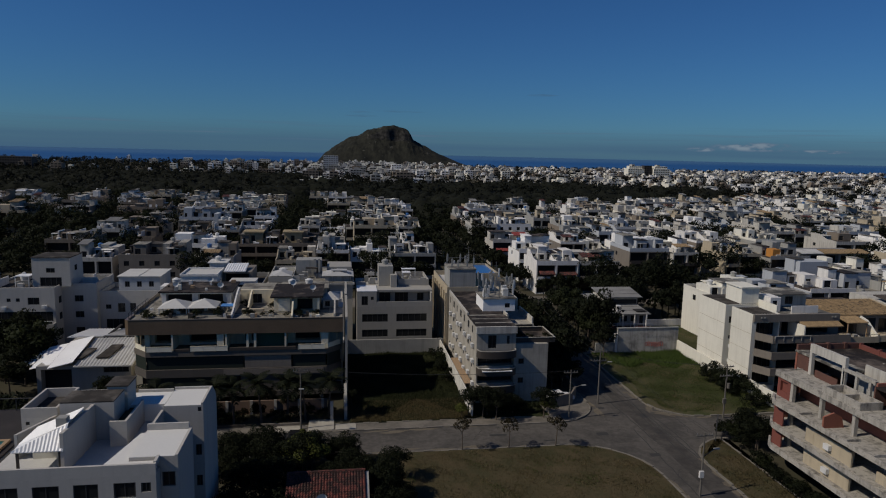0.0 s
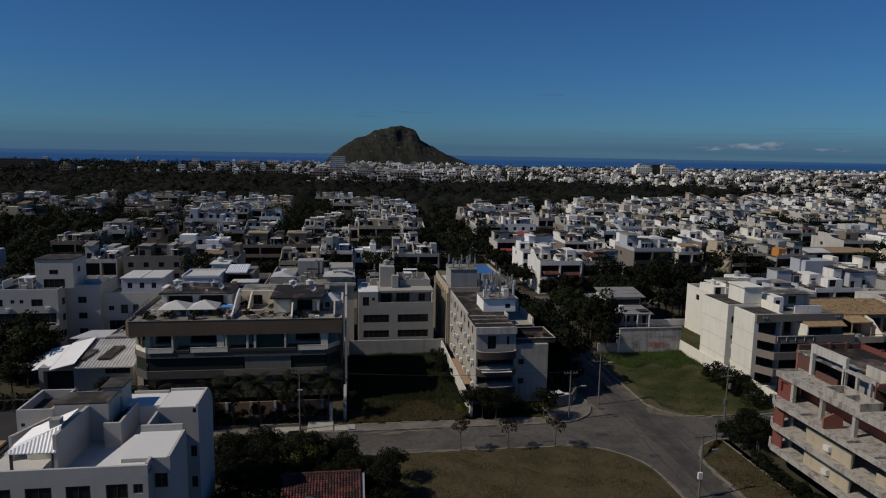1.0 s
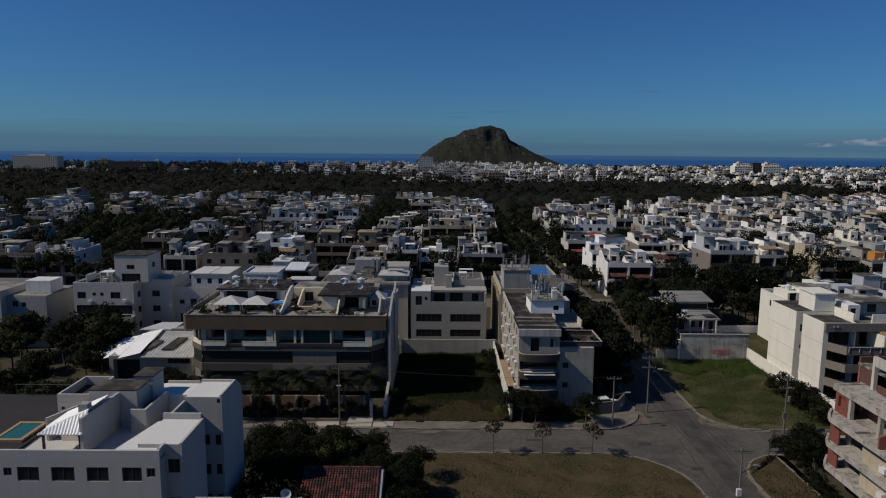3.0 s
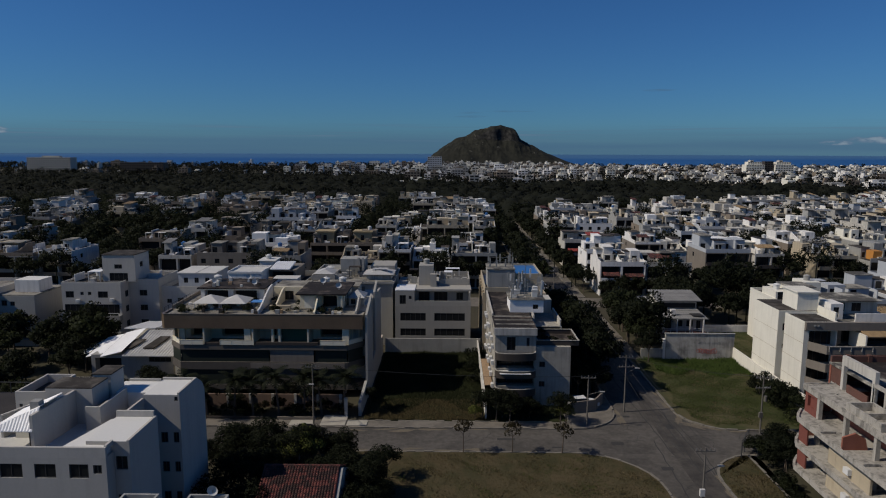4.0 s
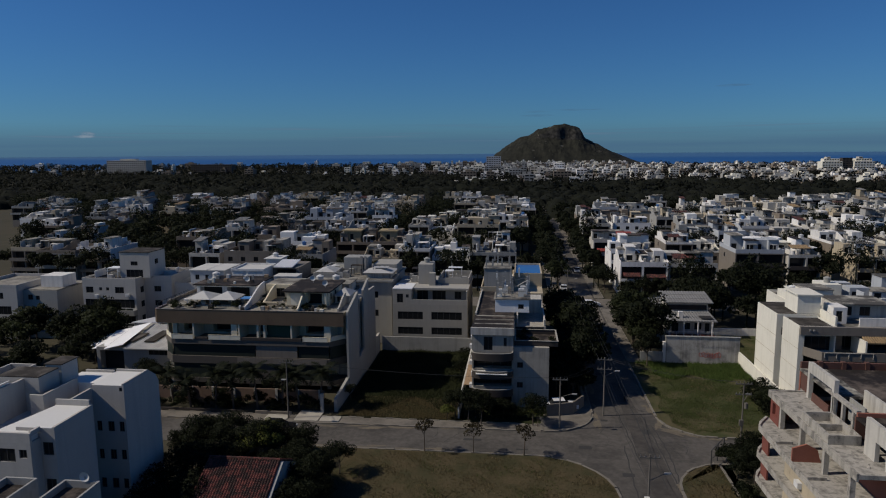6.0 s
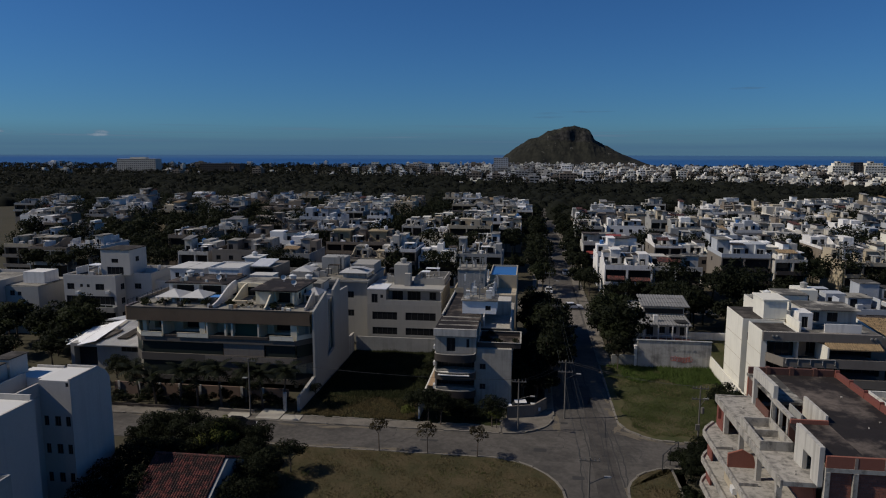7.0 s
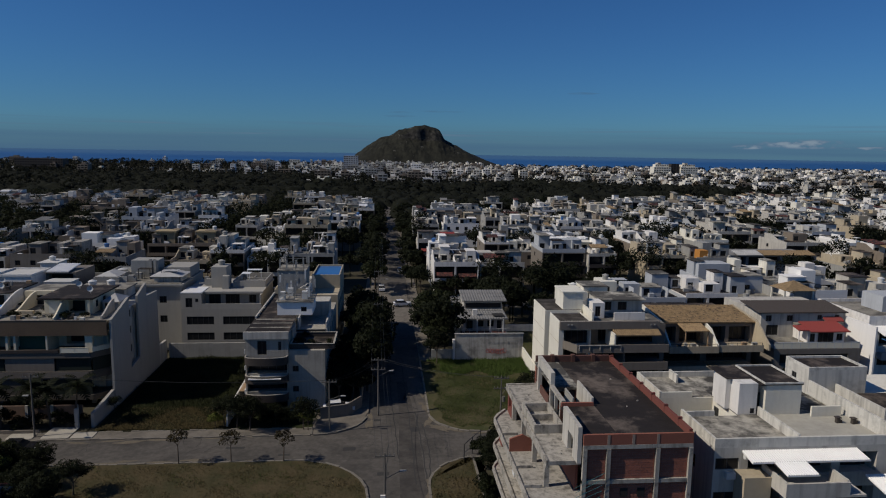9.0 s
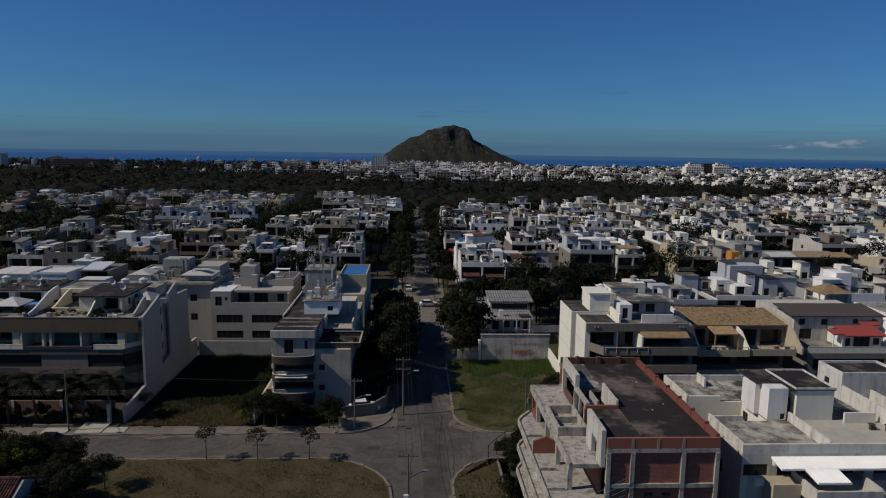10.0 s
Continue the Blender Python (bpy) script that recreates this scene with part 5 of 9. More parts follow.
    part("planter", Shape().box(7.02, 6.6, 11.66, 8.3, 6.8, 13.7).box(8.1, 6.8, 11.66, 8.3, 11.3, 13.7), W, r, "narrow white roof planter wall")
    part("planter_soil", Shape().box(7.02, 6.82, 11.66, 8.08, 11.3, 13.0), EARTH, r)
    part("terrace_wall", Shape().prism([(5.1, 2.3), (5.35, 2.3), (5.6, 7.88), (5.35, 7.88)], 11.66, 14.7), W, r)
    s = Shape()
    n = 14
    for k in range(n):
        y0, y1 = 3.4 + 3.2 * k / n, 3.4 + 3.2 * (k + 1) / n
        ym = (y0 + y1) / 2
        s.face((1.9, y0, 13.5), (5.3, y0, 14.95), (5.3, ym, 15.02), (1.9, ym, 13.57))
        s.face((1.9, ym, 13.57), (5.3, ym, 15.02), (5.3, y1, 14.95), (1.9, y1, 13.5))
    for k in range(n):
        x0, x1 = 1.9 + 3.4 * k / n, 1.9 + 3.4 * (k + 1) / n
        xm = (x0 + x1) / 2
        f0, f1, fm = (x0 - 1.9) / 3.4, (x1 - 1.9) / 3.4, (xm - 1.9) / 3.4
        s.face((x0, 2.2, 13.42), (xm, 2.2, 13.48), (xm, 2.2 + 1.2 * fm, 13.55 + 1.45 * fm), (x0, 2.2 + 1.2 * f0, 13.5 + 1.45 * f0))
        s.face((xm, 2.2, 13.48), (x1, 2.2, 13.42), (x1, 2.2 + 1.2 * f1, 13.5 + 1.45 * f1), (xm, 2.2 + 1.2 * fm, 13.55 + 1.45 * fm))
    s.face((1.9, 2.2, 13.42), (1.9, 3.4, 13.5), (5.3, 3.4, 14.9), (5.3, 2.2, 13.42))
    s.face((1.9, 6.6, 13.45), (1.9, 2.2, 13.38), (5.3, 2.2, 13.38), (5.3, 6.6, 14.8))
    roof = part("terrace_roof", s, SHEET, r, "white corrugated terrace roof with a hipped end")
    for x in (2.2, 5.0):
        part("post", Shape().box(x - 0.08, 2.4, 11.66, x + 0.08, 2.56, 13.4), DARKTRIM, roof)
    part("vent_box", Shape().box(4.4, 3.6, 14.5, 5.1, 4.3, 15.3), GREY, r)
    part("terrace_room", Shape().box(2.1, 5.0, 11.66, 5.05, 6.5, 13.6), CREAM, r)
    part("terrace_wall", Shape().prism([(0.9, 5.0), (1.1, 5.0), (2.5, 8.6), (2.3, 8.6)], 11.66, 13.6), W, r)
    block(r, "back_room", -0.2, 8.7, 0, 2.5, 13.4, 13.4, W, F=[(0.3, 0.6, 12.8, 13.1, "w")])
    part("parapet", Shape().ring(-0.2, 8.7, 13.4, 2.5, 13.4, 14.2, 0.18), W, r)
    part("roof", Shape().box(0, 8.9, 13.4, 2.3, 13.2, 13.46), MEMBRANE, r)
    part("terrace_wall", Shape().box(2.52, 13.0, 11.66, 5.55, 13.2, 14.0), W, r)
    q = thing("house", -80, 38.6, 0, "low house with a dark stained pool terrace", "building")
    block(q, "wall", 0, 0, 0, 15.4, 15, 11.6, GREY, F=[(1 + 3 * k, 2.6 + 3 * k, 8.5, 9.8, "w") for k in range(4)])
    part("pool_deck", Shape().box(0.1, 0.1, 11.6, 15.3, 14.9, 11.75), surface("dark stained boards", (0.03, 0.025, 0.022), rough=0.8, grain=0.5, blotch=0.5, stain=(0.06, 0.05, 0.045)), q, "dark stained pool deck")
    part("pool_rim", Shape().ring(12.4, 4.3, 11.75, 14.8, 8.0, 11.95, 0.3), TIMBER, q)
    part("pool_water", Shape().box(12.7, 4.6, 11.752, 14.5, 7.7, 11.9), glass("green pool water", (0.025, 0.11, 0.085)), q, "small green plunge pool")
    rail(q, 8.0, 14.6, 15.2, 14.6, 11.75, 1.1, FRAMEDK, False)
    part("parapet", Shape().box(0, 0, 11.76, 15.4, 0.2, 12.6), GREYTRIM, q)


white_villa()


def red_roof_house():
    r = thing("house", -45.9, 43.2, 0, "low house with a weathered red clay tile roof", "building")
    block(r, "wall", 1.7, 3.3, 0, 8.3, 11.6, 2.4, OFFWHITE, B=[(2, 3.4, 1, 2.2, "w")], R=[(3, 4.4, 1, 2.2, "w")])
    tiled_roof(r, "roof", 1.4, 3.0, 8.6, 8.6, 2.5, 5.3, CLAY, "weathered red clay tiles dark with lichen", 0.26, 24)
    tiled_roof(r, "roof", 1.4, 8.61, 8.6, 12.2, 5.3, 3.6, CLAY, "weathered red clay tiles dark with lichen", 0.26, 10)
    part("ridge", Shape().tube((1.4, 8.6, 5.35), (8.6, 8.6, 5.35), 0.13, n=8), CLAY, r)
    g = Shape()
    pa = [(8.9, 2.8, 0.0), (8.9, 12.0, 0.0), (8.9, 12.0, 3.5), (8.9, 8.6, 5.2), (8.9, 2.8, 2.3)]
    pb = [(8.62, y, z) for _, y, z in pa]
    g.face(*pa)
    g.face(*reversed(pb))
    for k in range(5):
        n = (k + 1) % 5
        g.face(pa[n], pa[k], pb[k], pb[n])
    part("gable_wall", g, GREY, r, "plain grey gable wall")


red_roof_house()


def low_front_house():
    r = thing("apartment_house", -50, 14, 0, "dark house with walled roof terraces and a satellite dish", "building")
    block(r, "wall", 4.0, 0, 0, 6.1, 14.6, 14.5, GREY, B=[(0.5, 1.6, 11.0, 12.4, "w")], R=[(9, 10.2, 11.0, 12.4, "w")])
    block(r, "wall", 7.9, 0, 0, 10.2, 14.6, 14.5, GREY, B=[(0.5, 1.6, 11.0, 12.4, "w")], L=[(3, 4.2, 11.0, 12.4, "w")])
    block(r, "wall", 6.12, 0, 0, 7.88, 12.0, 12.5, GREYTRIM)
    for x0, x1 in ((4.0, 6.1), (7.9, 10.2)):
        part("roof", Shape().box(x0 + 0.1, 0.1, 14.5, x1 - 0.1, 14.5, 14.56), TAR, r, "black stained roof")
        part("parapet", Shape().ring(x0, 0, 14.5, x1, 14.6, 15.0, 0.14), GREY, r)
    dish = Shape()
    for k in range(16):
        p, q = k * math.tau / 16, (k + 1) * math.tau / 16
        for u, v, du, dv in ((0.0, 0.18, 0.0, 0.04), (0.18, 0.32, 0.04, 0.12)):
            ring = [(9.3 + w * math.cos(t), 14.55 - d, 15.3 + w * math.sin(t)) for w, d, t in ((u, du, p), (v, dv, p), (v, dv, q), (u, du, q))]
            dish.face(*ring)
    d = part("satellite_dish", dish, PLASTIC_W, r, "white satellite dish")
    part("dish_mast", Shape().tube((9.3, 14.5, 14.56), (9.3, 14.53, 15.28), 0.035), METAL, d)


low_front_house()

# ---- the unfinished concrete frame house ----
MORTARED = {}


def brick_panel(parent, x0, y0, z0, w, h, ux, uy, n_max=120):
    """Hollow bricks one by one in a mortar bed; the face looks along (uy, -ux)."""
    bed = Shape()
    nx, ny = uy, -ux
    bed.face((x0, y0, z0), (x0 + ux * w, y0 + uy * w, z0), (x0 + ux * w, y0 + uy * w, z0 + h), (x0, y0, z0 + h))
    b = part("mortar_bed", bed, MORTAR, parent)
    cols, rows = max(1, round(w / 0.55)), max(1, round(h / 0.21))
    bw, bh = w / cols, h / rows
    key = (round(bw, 3), round(bh, 3))
    if key not in MORTARED:
        MORTARED[key] = Shape().box(-bw / 2 + 0.012, -0.025, 0.012, bw / 2 - 0.012, 0.02, bh - 0.012).mesh("brick", BRICK)
    turn = math.degrees(math.atan2(uy, ux))
    if ("half", *key) not in MORTARED:
        MORTARED["half", *key] = Shape().box(-bw / 4 + 0.012, -0.025, 0.012, bw / 4 - 0.012, 0.02, bh - 0.012).mesh("brick", BRICK)
    for j in range(rows):
        row = [((i + 0.5 + 0.5 * (j % 2)) * bw, MORTARED[key]) for i in range(cols - (j % 2))]
        if j % 2:
            row += [(bw / 4, MORTARED["half", *key]), (w - bw / 4, MORTARED["half", *key])]
        for u, me in row:
            o = new("brick", me)
            o.parent = b
            o.matrix_basis = pose(x0 + ux * u, y0 + uy * u, z0 + j * bh, 0, 0, turn)


def ruin():
    r = thing("unfinished_house", 0, 0, 0, "unfinished brick and concrete frame house with stained open floor decks", "building")
    deck = CONCRETE
    # main roof, with an open stair pit on the street side
    part("roof_slab", Shape().box(16.0, 42.0, 12.7, 21.9, 61.4, 12.95), TAR, r, "dark tarred roof with pale worn patches")
    part("roof_slab", Shape().box(13.0, 42.0, 12.7, 15.98, 48.7, 12.95), TAR, r, "dark tarred roof with pale worn patches")
    part("roof_slab", Shape().box(13.5, 53.4, 12.7, 15.98, 61.4, 12.95), MOULD, r, "worn pale roof slab")
    part("parapet", Shape().box(21.6, 42.0, 12.95, 21.9, 61.4, 13.5), BRICK_PAINT, r, "red coated brick parapet")
    part("parapet", Shape().box(13.6, 61.1, 12.95, 21.58, 61.4, 13.6), BRICK_SHADED, r, "brick parapet")
    for k in range(7):
        part("parapet_post", Shape().box(21.56, 44.0 + 2.8 * k, 12.95, 21.94, 44.2 + 2.8 * k, 13.68), BRICK_PAINT, r)
    for k in range(3):
        part("parapet_post", Shape().box(15.2 + 2.2 * k, 61.0, 12.95, 15.6 + 2.2 * k, 61.45, 13.7), BRICK_SHADED, r)
    part("parapet", Shape().box(13.0, 41.78, 12.43, 21.9, 41.99, 13.3), BRICK, r, "brick parapet")
    for x in (14.9, 16.9, 18.9):
        part("parapet_post", Shape().box(x, 41.76, 12.43, x + 0.22, 41.995, 13.25), MORTAR, r)
    part("back_wall", Shape().box(13.2, 42.05, 0, 21.85, 42.3, 12.65), BRICK, r)
    for x in (13.0, 14.9, 18.9, 21.6):
        part("concrete_post", Shape().box(x, 41.72, 0, x + 0.32, 42.04, 12.1), deck, r)
    for z in (3.2, 6.4, 9.2, 12.1):
        part("concrete_beam", Shape().box(13.0, 41.76, z, 21.9, 42.04, z + 0.32), deck, r)
    for z, h in ((9.53, 2.56), (6.73, 2.46)):
        for x0, x1 in ((13.33, 14.89), (15.23, 18.89), (19.23, 21.59)):
            brick_panel(r, x0, 41.98, z, x1 - x0, h, 1, 0)
    # black plates before the brick, their colour stands for the dark inside
    for x in (16.2, 17.6):
        part("window", Shape().box(x, 41.9, 8.0, x + 0.6, 41.955, 8.7), BLACK, r, "small black plate in place of an opening")
    part("side_wall", Shape().box(21.6, 42.3, 0, 21.88, 61.1, 12.65), BRICK, r)
    part("rear_wall", Shape().box(13.6, 61.12, 0, 21.58, 61.4, 12.65), BRICK, r)
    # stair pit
    part("pit_wall", Shape().box(13.0, 48.72, 10.9, 15.98, 48.9, 12.9), BRICK_SHADED, r, "red brick pit wall")
    part("pit_wall", Shape().box(13.0, 48.5, 12.96, 15.9, 48.7, 13.3), BRICK, r)
    part("pit_wall", Shape().box(15.8, 48.9, 10.9, 16.0, 53.4, 13.6), OFFWHITE, r, "pale plastered pit wall")
    part("pit_wall", Shape().box(14.6, 50.6, 10.9, 14.75, 53.3, 12.9), GREY, r)
    for y in (49.6, 51.4, 53.1):
        part("concrete_pier", Shape().box(13.2, y, 10.9, 13.45, y + 0.3, 13.0), deck, r)
    part("concrete_beam", Shape().box(13.15, 49.0, 13.0, 13.5, 53.4, 13.3), deck, r)
    # pale portal frames on the street side
    part("portal_frame", Shape().box(12.56, 41.9, 10.9, 12.9, 43.2, 13.9).box(12.56, 44.7, 10.9, 12.9, 46.3, 13.9).box(12.56, 43.2, 12.5, 12.9, 44.7, 13.9), OFFWHITE, r, "pale plastered frame wall with a square opening")
    part("portal_frame", Shape().box(13.2, 53.2, 13.5, 13.6, 58.6, 14.45).box(13.2, 53.2, 10.9, 13.6, 53.6, 13.5).box(13.2, 58.2, 10.9, 13.6, 58.6, 13.5), OFFWHITE, r, "pale plastered portal beam on two posts")
    part("brick_infill", Shape().box(15.7, 53.5, 10.9, 15.9, 58.6, 12.69), BRICK_SHADED, r)
    part("brick_infill", Shape().box(13.25, 54.2, 10.9, 13.4, 57.6, 11.7), BRICK_SHADED, r, "red brick breast wall")
    part("brick_infill", Shape().box(13.65, 58.62, 10.9, 13.8, 61.1, 12.7), BRICK_SHADED, r)
    # floor decks
    part("floor_deck", Shape().box(10.4, 42.4, 10.55, 13.6, 60.0, 10.9), deck, r, "stained raw concrete deck")
    part("floor_deck", Shape().box(13.62, 58.7, 10.55, 21.5, 61.0, 10.9), deck, r)
    part("deck_edge", Shape().box(10.25, 42.4, 10.35, 10.42, 60.1, 11.0), deck, r, "streaked concrete deck edge")
    part("deck_edge", Shape().box(10.44, 59.9, 10.35, 13.6, 60.1, 11.0), deck, r)
    part("upstand", Shape().ring(10.45, 47.6, 10.9, 13.0, 52.8, 11.7, 0.2), deck, r, "grey concrete planter box")
    part("upstand", Shape().box(10.65, 50.4, 10.9, 12.8, 50.55, 11.5), deck, r)
    for k, z in enumerate((8.1, 5.4, 2.9)):
        part("floor_deck", Shape().prism([(8.75, 41.0 - 1.5 * k), (13.0, 41.0 - 1.5 * k), (13.0, 42.3), (21.5, 42.3), (21.5, 60), (10.2, 60), (9.2, 58.6), (8.75, 57.6)], z - 0.3, z), deck, r, "stained raw concrete floor deck")
        part("deck_edge", Shape().box(8.6, 41.0 - 1.5 * k, z - 0.34, 8.77, 57.6, z + 0.16), deck, r, "streaked concrete deck edge")
        part("deck_edge", Shape().prism([(8.6, 57.6), (8.77, 57.6), (9.25, 58.5), (10.25, 59.9), (10.1, 60.05), (9.05, 58.65)], z - 0.34, z + 0.16), deck, r, "streaked concrete deck edge")
        h = (10.55, 7.8, 5.1)[k]
        for y in (43.6, 48.0, 52.6, 57.2):
            part("concrete_pier", Shape().box(10.45, y, z, 10.85, y + 0.4, h), deck, r)
        part("inner_wall", Shape().box(12.8, 43.0, z, 13.0, 59.0, h), (BRICK, SAND, SAND)[k], r)
        part("inner_wall", Shape().box(10.9, 59.5, z, 13.0, 59.7, h), BRICK, r)
    part("red_panel", Shape().facade(10.43, 59.8, 0, -1, 2.2, 8.1, 10.35, [(0.5, 1.7, 8.8, 10.0, 0.3)]), BRICK_PAINT, r, "red painted end wall with an opening")
    for z in (5.4, 2.9):
        part("red_panel", Shape().box(9.4, 57.0, z, 9.55, 58.6, z + 2.2), BRICK_PAINT, r, "red painted end wall")
        part("infill_wall", Shape().facade(9.6, 53.5, 0, -1, 6.5, z, z + 1.6, [(1.2, 2.4, z + 0.5, z + 1.3, 0.018)]).box(9.62, 47.0, z, 9.8, 53.5, z + 1.58), SAND, r, "stained sand coloured infill wall")
        part("infill_wall", Shape().box(9.9, 41.5, z, 10.05, 44.2, z + 1.0), SAND, r)
        part("air_conditioner", Shape().box(9.2, 49.6, z + 0.5, 9.58, 50.4, z + 1.05), PLASTIC_W, r)
    s = Shape()
    a = [(8.85, 50.2, 8.1), (11.2, 50.2, 8.1), (10.9, 50.2, 9.2), (10.0, 50.2, 9.7), (8.85, 50.2, 9.3)]
    b = [(x, 50.4, z) for x, _, z in a]
    s.face(*a)
    s.face(*reversed(b))
    for k in range(5):
        q = (k + 1) % 5
        s.face(a[q], a[k], b[k], b[q])
    part("brick_screen", s, BRICK, r, "red brick screen wall")
    for k in range(4):
        part("deck_curb", Shape().box(8.8, 43.5 + 3.4 * k, 8.1, 10.3, 43.62 + 3.4 * k, 8.35), deck, r)
    rnd = random.Random(3)
    for k in range(14):
        z, x0 = ((8.1, 8.9), (10.9, 10.7), (5.4, 8.8), (12.95, 16.5))[k % 4]
        x, y, e = x0 + rnd.uniform(0.1, 1.4 if k % 4 < 3 else 4.5), rnd.uniform(42.8, 57), rnd.uniform(0.04, 0.11)
        if z == 10.9 and 47 < y < 53:
            y = rnd.uniform(53.5, 58)
        solid("rubble", Shape().prism([(-e, -e), (e, -e * 0.7), (e * 0.8, e), (-e * 0.6, e * 0.9)], 0, e), CONCRETE, "lump of concrete rubble on a deck", "rubble", "rubble on the decks", at=(x, y, z), turn=rnd.uniform(0, 90))
    net = Shape()
    for k in range(8):
        net.tube((12.4 + k * 0.05, 41.6, 9.0 - 0.4 * k), (14.8 - k * 0.08, 41.62, 10.2 - 0.5 * k), 0.015, n=4)
    part("safety_net", net, surface("teal net", (0.05, 0.2, 0.22)), r, "torn teal safety net")


ruin()


def pale_flat_roof():
    r = thing("apartment_house", 24.9, 44.0, 0, "white apartment house with mouldy roof terraces and corrugated awnings", "building")
    W = MOULD_WALL
    front = [(0.15, 2.2, 9.0, 10.0, "w"), (0.15, 2.2, 6.0, 7.0, "w"), (3.0, 6.2, 8.5, 10.3, "v"), (6.8, 10.4, 8.5, 10.3, "v"), (11.2, 14.5, 8.5, 10.3, "v"), (16, 19.5, 8.0, 9.8, "v"), (21, 25, 8.0, 9.8, "v"), (3.0, 6.2, 5.2, 7.2, "v"), (6.8, 10.4, 5.2, 7.2, "v"), (11.2, 14.5, 5.2, 7.2, "v")]
    block(r, "wall", 0, 0, 0, 32, 6.6, 10.9, OFFWHITE, F=front, L=[(2.2, 3.4, 7.6, 8.8, "w")])
    block(r, "wall", 5.6, 6.62, 0, 32, 17.5, 10.9, CREAM, L=[(6.4, 7.4, 9.2, 10.2, "w")])
    block(r, "wall", 0, 11.4, 0, 5.58, 17.5, 10.9, CREAM, F=[(1.2, 2.2, 7.0, 8.2, "w")])
    part("court_floor", Shape().box(0.05, 6.62, 0, 5.58, 11.38, 6.0), MOULD, r)
    part("roof", Shape().box(0.2, 0.2, 10.9, 7.4, 6.5, 11.0), MOULD, r, "roof terrace black with mould")
    part("roof", Shape().box(5.62, 6.5, 10.9, 15.6, 17.3, 11.0), MOULD, r, "roof terrace black with mould")
    part("roof", Shape().box(0.2, 11.6, 10.9, 5.6, 17.3, 11.0), MOULD, r, "roof terrace black with mould")
    part("roof", Shape().box(7.6, 0.2, 10.9, 15.7, 6.5, 11.02), surface("grey terrace screed", (0.42, 0.4, 0.34), grain=0.3, grain_scale=1.5, blotch=0.5, blotch_scale=0.3, stain=(0.16, 0.15, 0.13)), r, "grey screed roof terrace")
    part("parapet", Shape().box(0, 0, 10.9, 32, 0.22, 11.7), W, r, "mould streaked roof parapet")
    part("parapet", Shape().box(0, 0.22, 10.9, 0.22, 6.6, 11.7), W, r, "mould streaked roof parapet")
    part("parapet", Shape().box(0.22, 6.4, 10.9, 3.2, 6.6, 11.5), W, r, "mould streaked roof parapet")
    part("parapet", Shape().box(0, 11.4, 10.9, 0.2, 17.5, 11.6), W, r, "mould streaked roof parapet")
    part("parapet", Shape().box(0.2, 11.4, 10.9, 3.4, 11.6, 11.5), CREAM, r)
    part("parapet", Shape().box(0.2, 17.3, 10.9, 15.6, 17.5, 11.6), W, r, "mould streaked roof parapet")
    part("parapet", Shape().box(3.5, 15.4, 11.0, 3.7, 17.3, 11.9), W, r)
    # stair boxes
    block(r, "stair_block", 5.6, 6.7, 11.0, 7.4, 11.6, 14.0, WHITE, F=[(1.2, 1.65, 11.05, 11.6, "w")], L=[(1.0, 1.5, 12.9, 13.4, "w")])
    block(r, "stair_block", 5.1, 8.2, 11.0, 5.58, 10.4, 13.9, WHITE)
    block(r, "stair_block", 8.1, 6.5, 11.0, 11.6, 11.7, 13.9, CREAM)
    part("stair_lobby", Shape().box(7.42, 7.4, 11.0, 8.08, 11.6, 13.9), GREY, r)
    part("door", Shape().box(7.46, 7.34, 11.02, 8.04, 7.395, 12.9), BLACK, r, "dark stair door")
    part("roof", Shape().box(5.0, 8.0, 14.0, 7.5, 11.7, 14.08), TAR, r, "black stained stair roof")
    part("roof", Shape().box(7.52, 6.4, 13.9, 11.7, 11.8, 14.0), TAR, r, "black stained stair roof")
    part("parapet", Shape().ring(7.9, 6.4, 14.0, 11.72, 11.82, 14.15, 0.12), W, r)
    # the wall between the terraces, low screen, high side wall
    part("terrace_wall", Shape().box(7.4, 0.22, 11.0, 7.6, 6.5, 11.85), W, r, "mould streaked dividing wall")
    part("terrace_wall", Shape().box(12.3, 5.8, 11.0, 15.2, 6.0, 12.0), CREAM, r)
    part("terrace_wall", Shape().box(15.72, 0.22, 11.0, 15.95, 11.6, 12.5), W, r, "mouldy pale terrace wall")
    block(r, "roof_room", 15.7, 11.62, 10.9, 22, 15.6, 13.5, W, L=[(1.2, 2.0, 11.6, 12.6, "w")])
    part("roof", Shape().box(15.9, 11.8, 13.5, 21.8, 15.4, 13.58), TAR, r)
    part("parapet", Shape().ring(15.7, 11.62, 13.5, 22, 15.6, 13.8, 0.18), W, r)
    part("roof", Shape().box(15.97, 0.24, 10.9, 31.8, 11.6, 11.0), TAR, r, "black stained roof terrace")
    part("terrace_wall", Shape().box(18.6, 4.6, 11.0, 18.8, 11.5, 12.1), W, r)
    part("terrace_wall", Shape().box(18.82, 4.6, 11.0, 26.0, 4.8, 12.2), W, r)
    block(r, "stair_block", 24, 6, 11.0, 30, 11, 13.6, W, F=[(2, 3, 11.2, 13, "w")])
    part("roof", Shape().box(23.8, 5.8, 13.6, 30.2, 11.2, 13.7), TAR, r)
    tank(r, 27, 8, 13.7, 0.9, 1.1)
    for x, y in ((13.7, 4.2), (15.0, 3.9)):
        part("vent_box", Shape().box(x, y, 11.02, x + 0.3, y + 0.3, 11.5).box(x - 0.08, y - 0.08, 11.5, x + 0.38, y + 0.38, 11.6).box(x + 0.32, y + 0.05, 11.02, x + 0.55, y + 0.25, 11.3), DARKTRIM, r)
    dish = Shape()
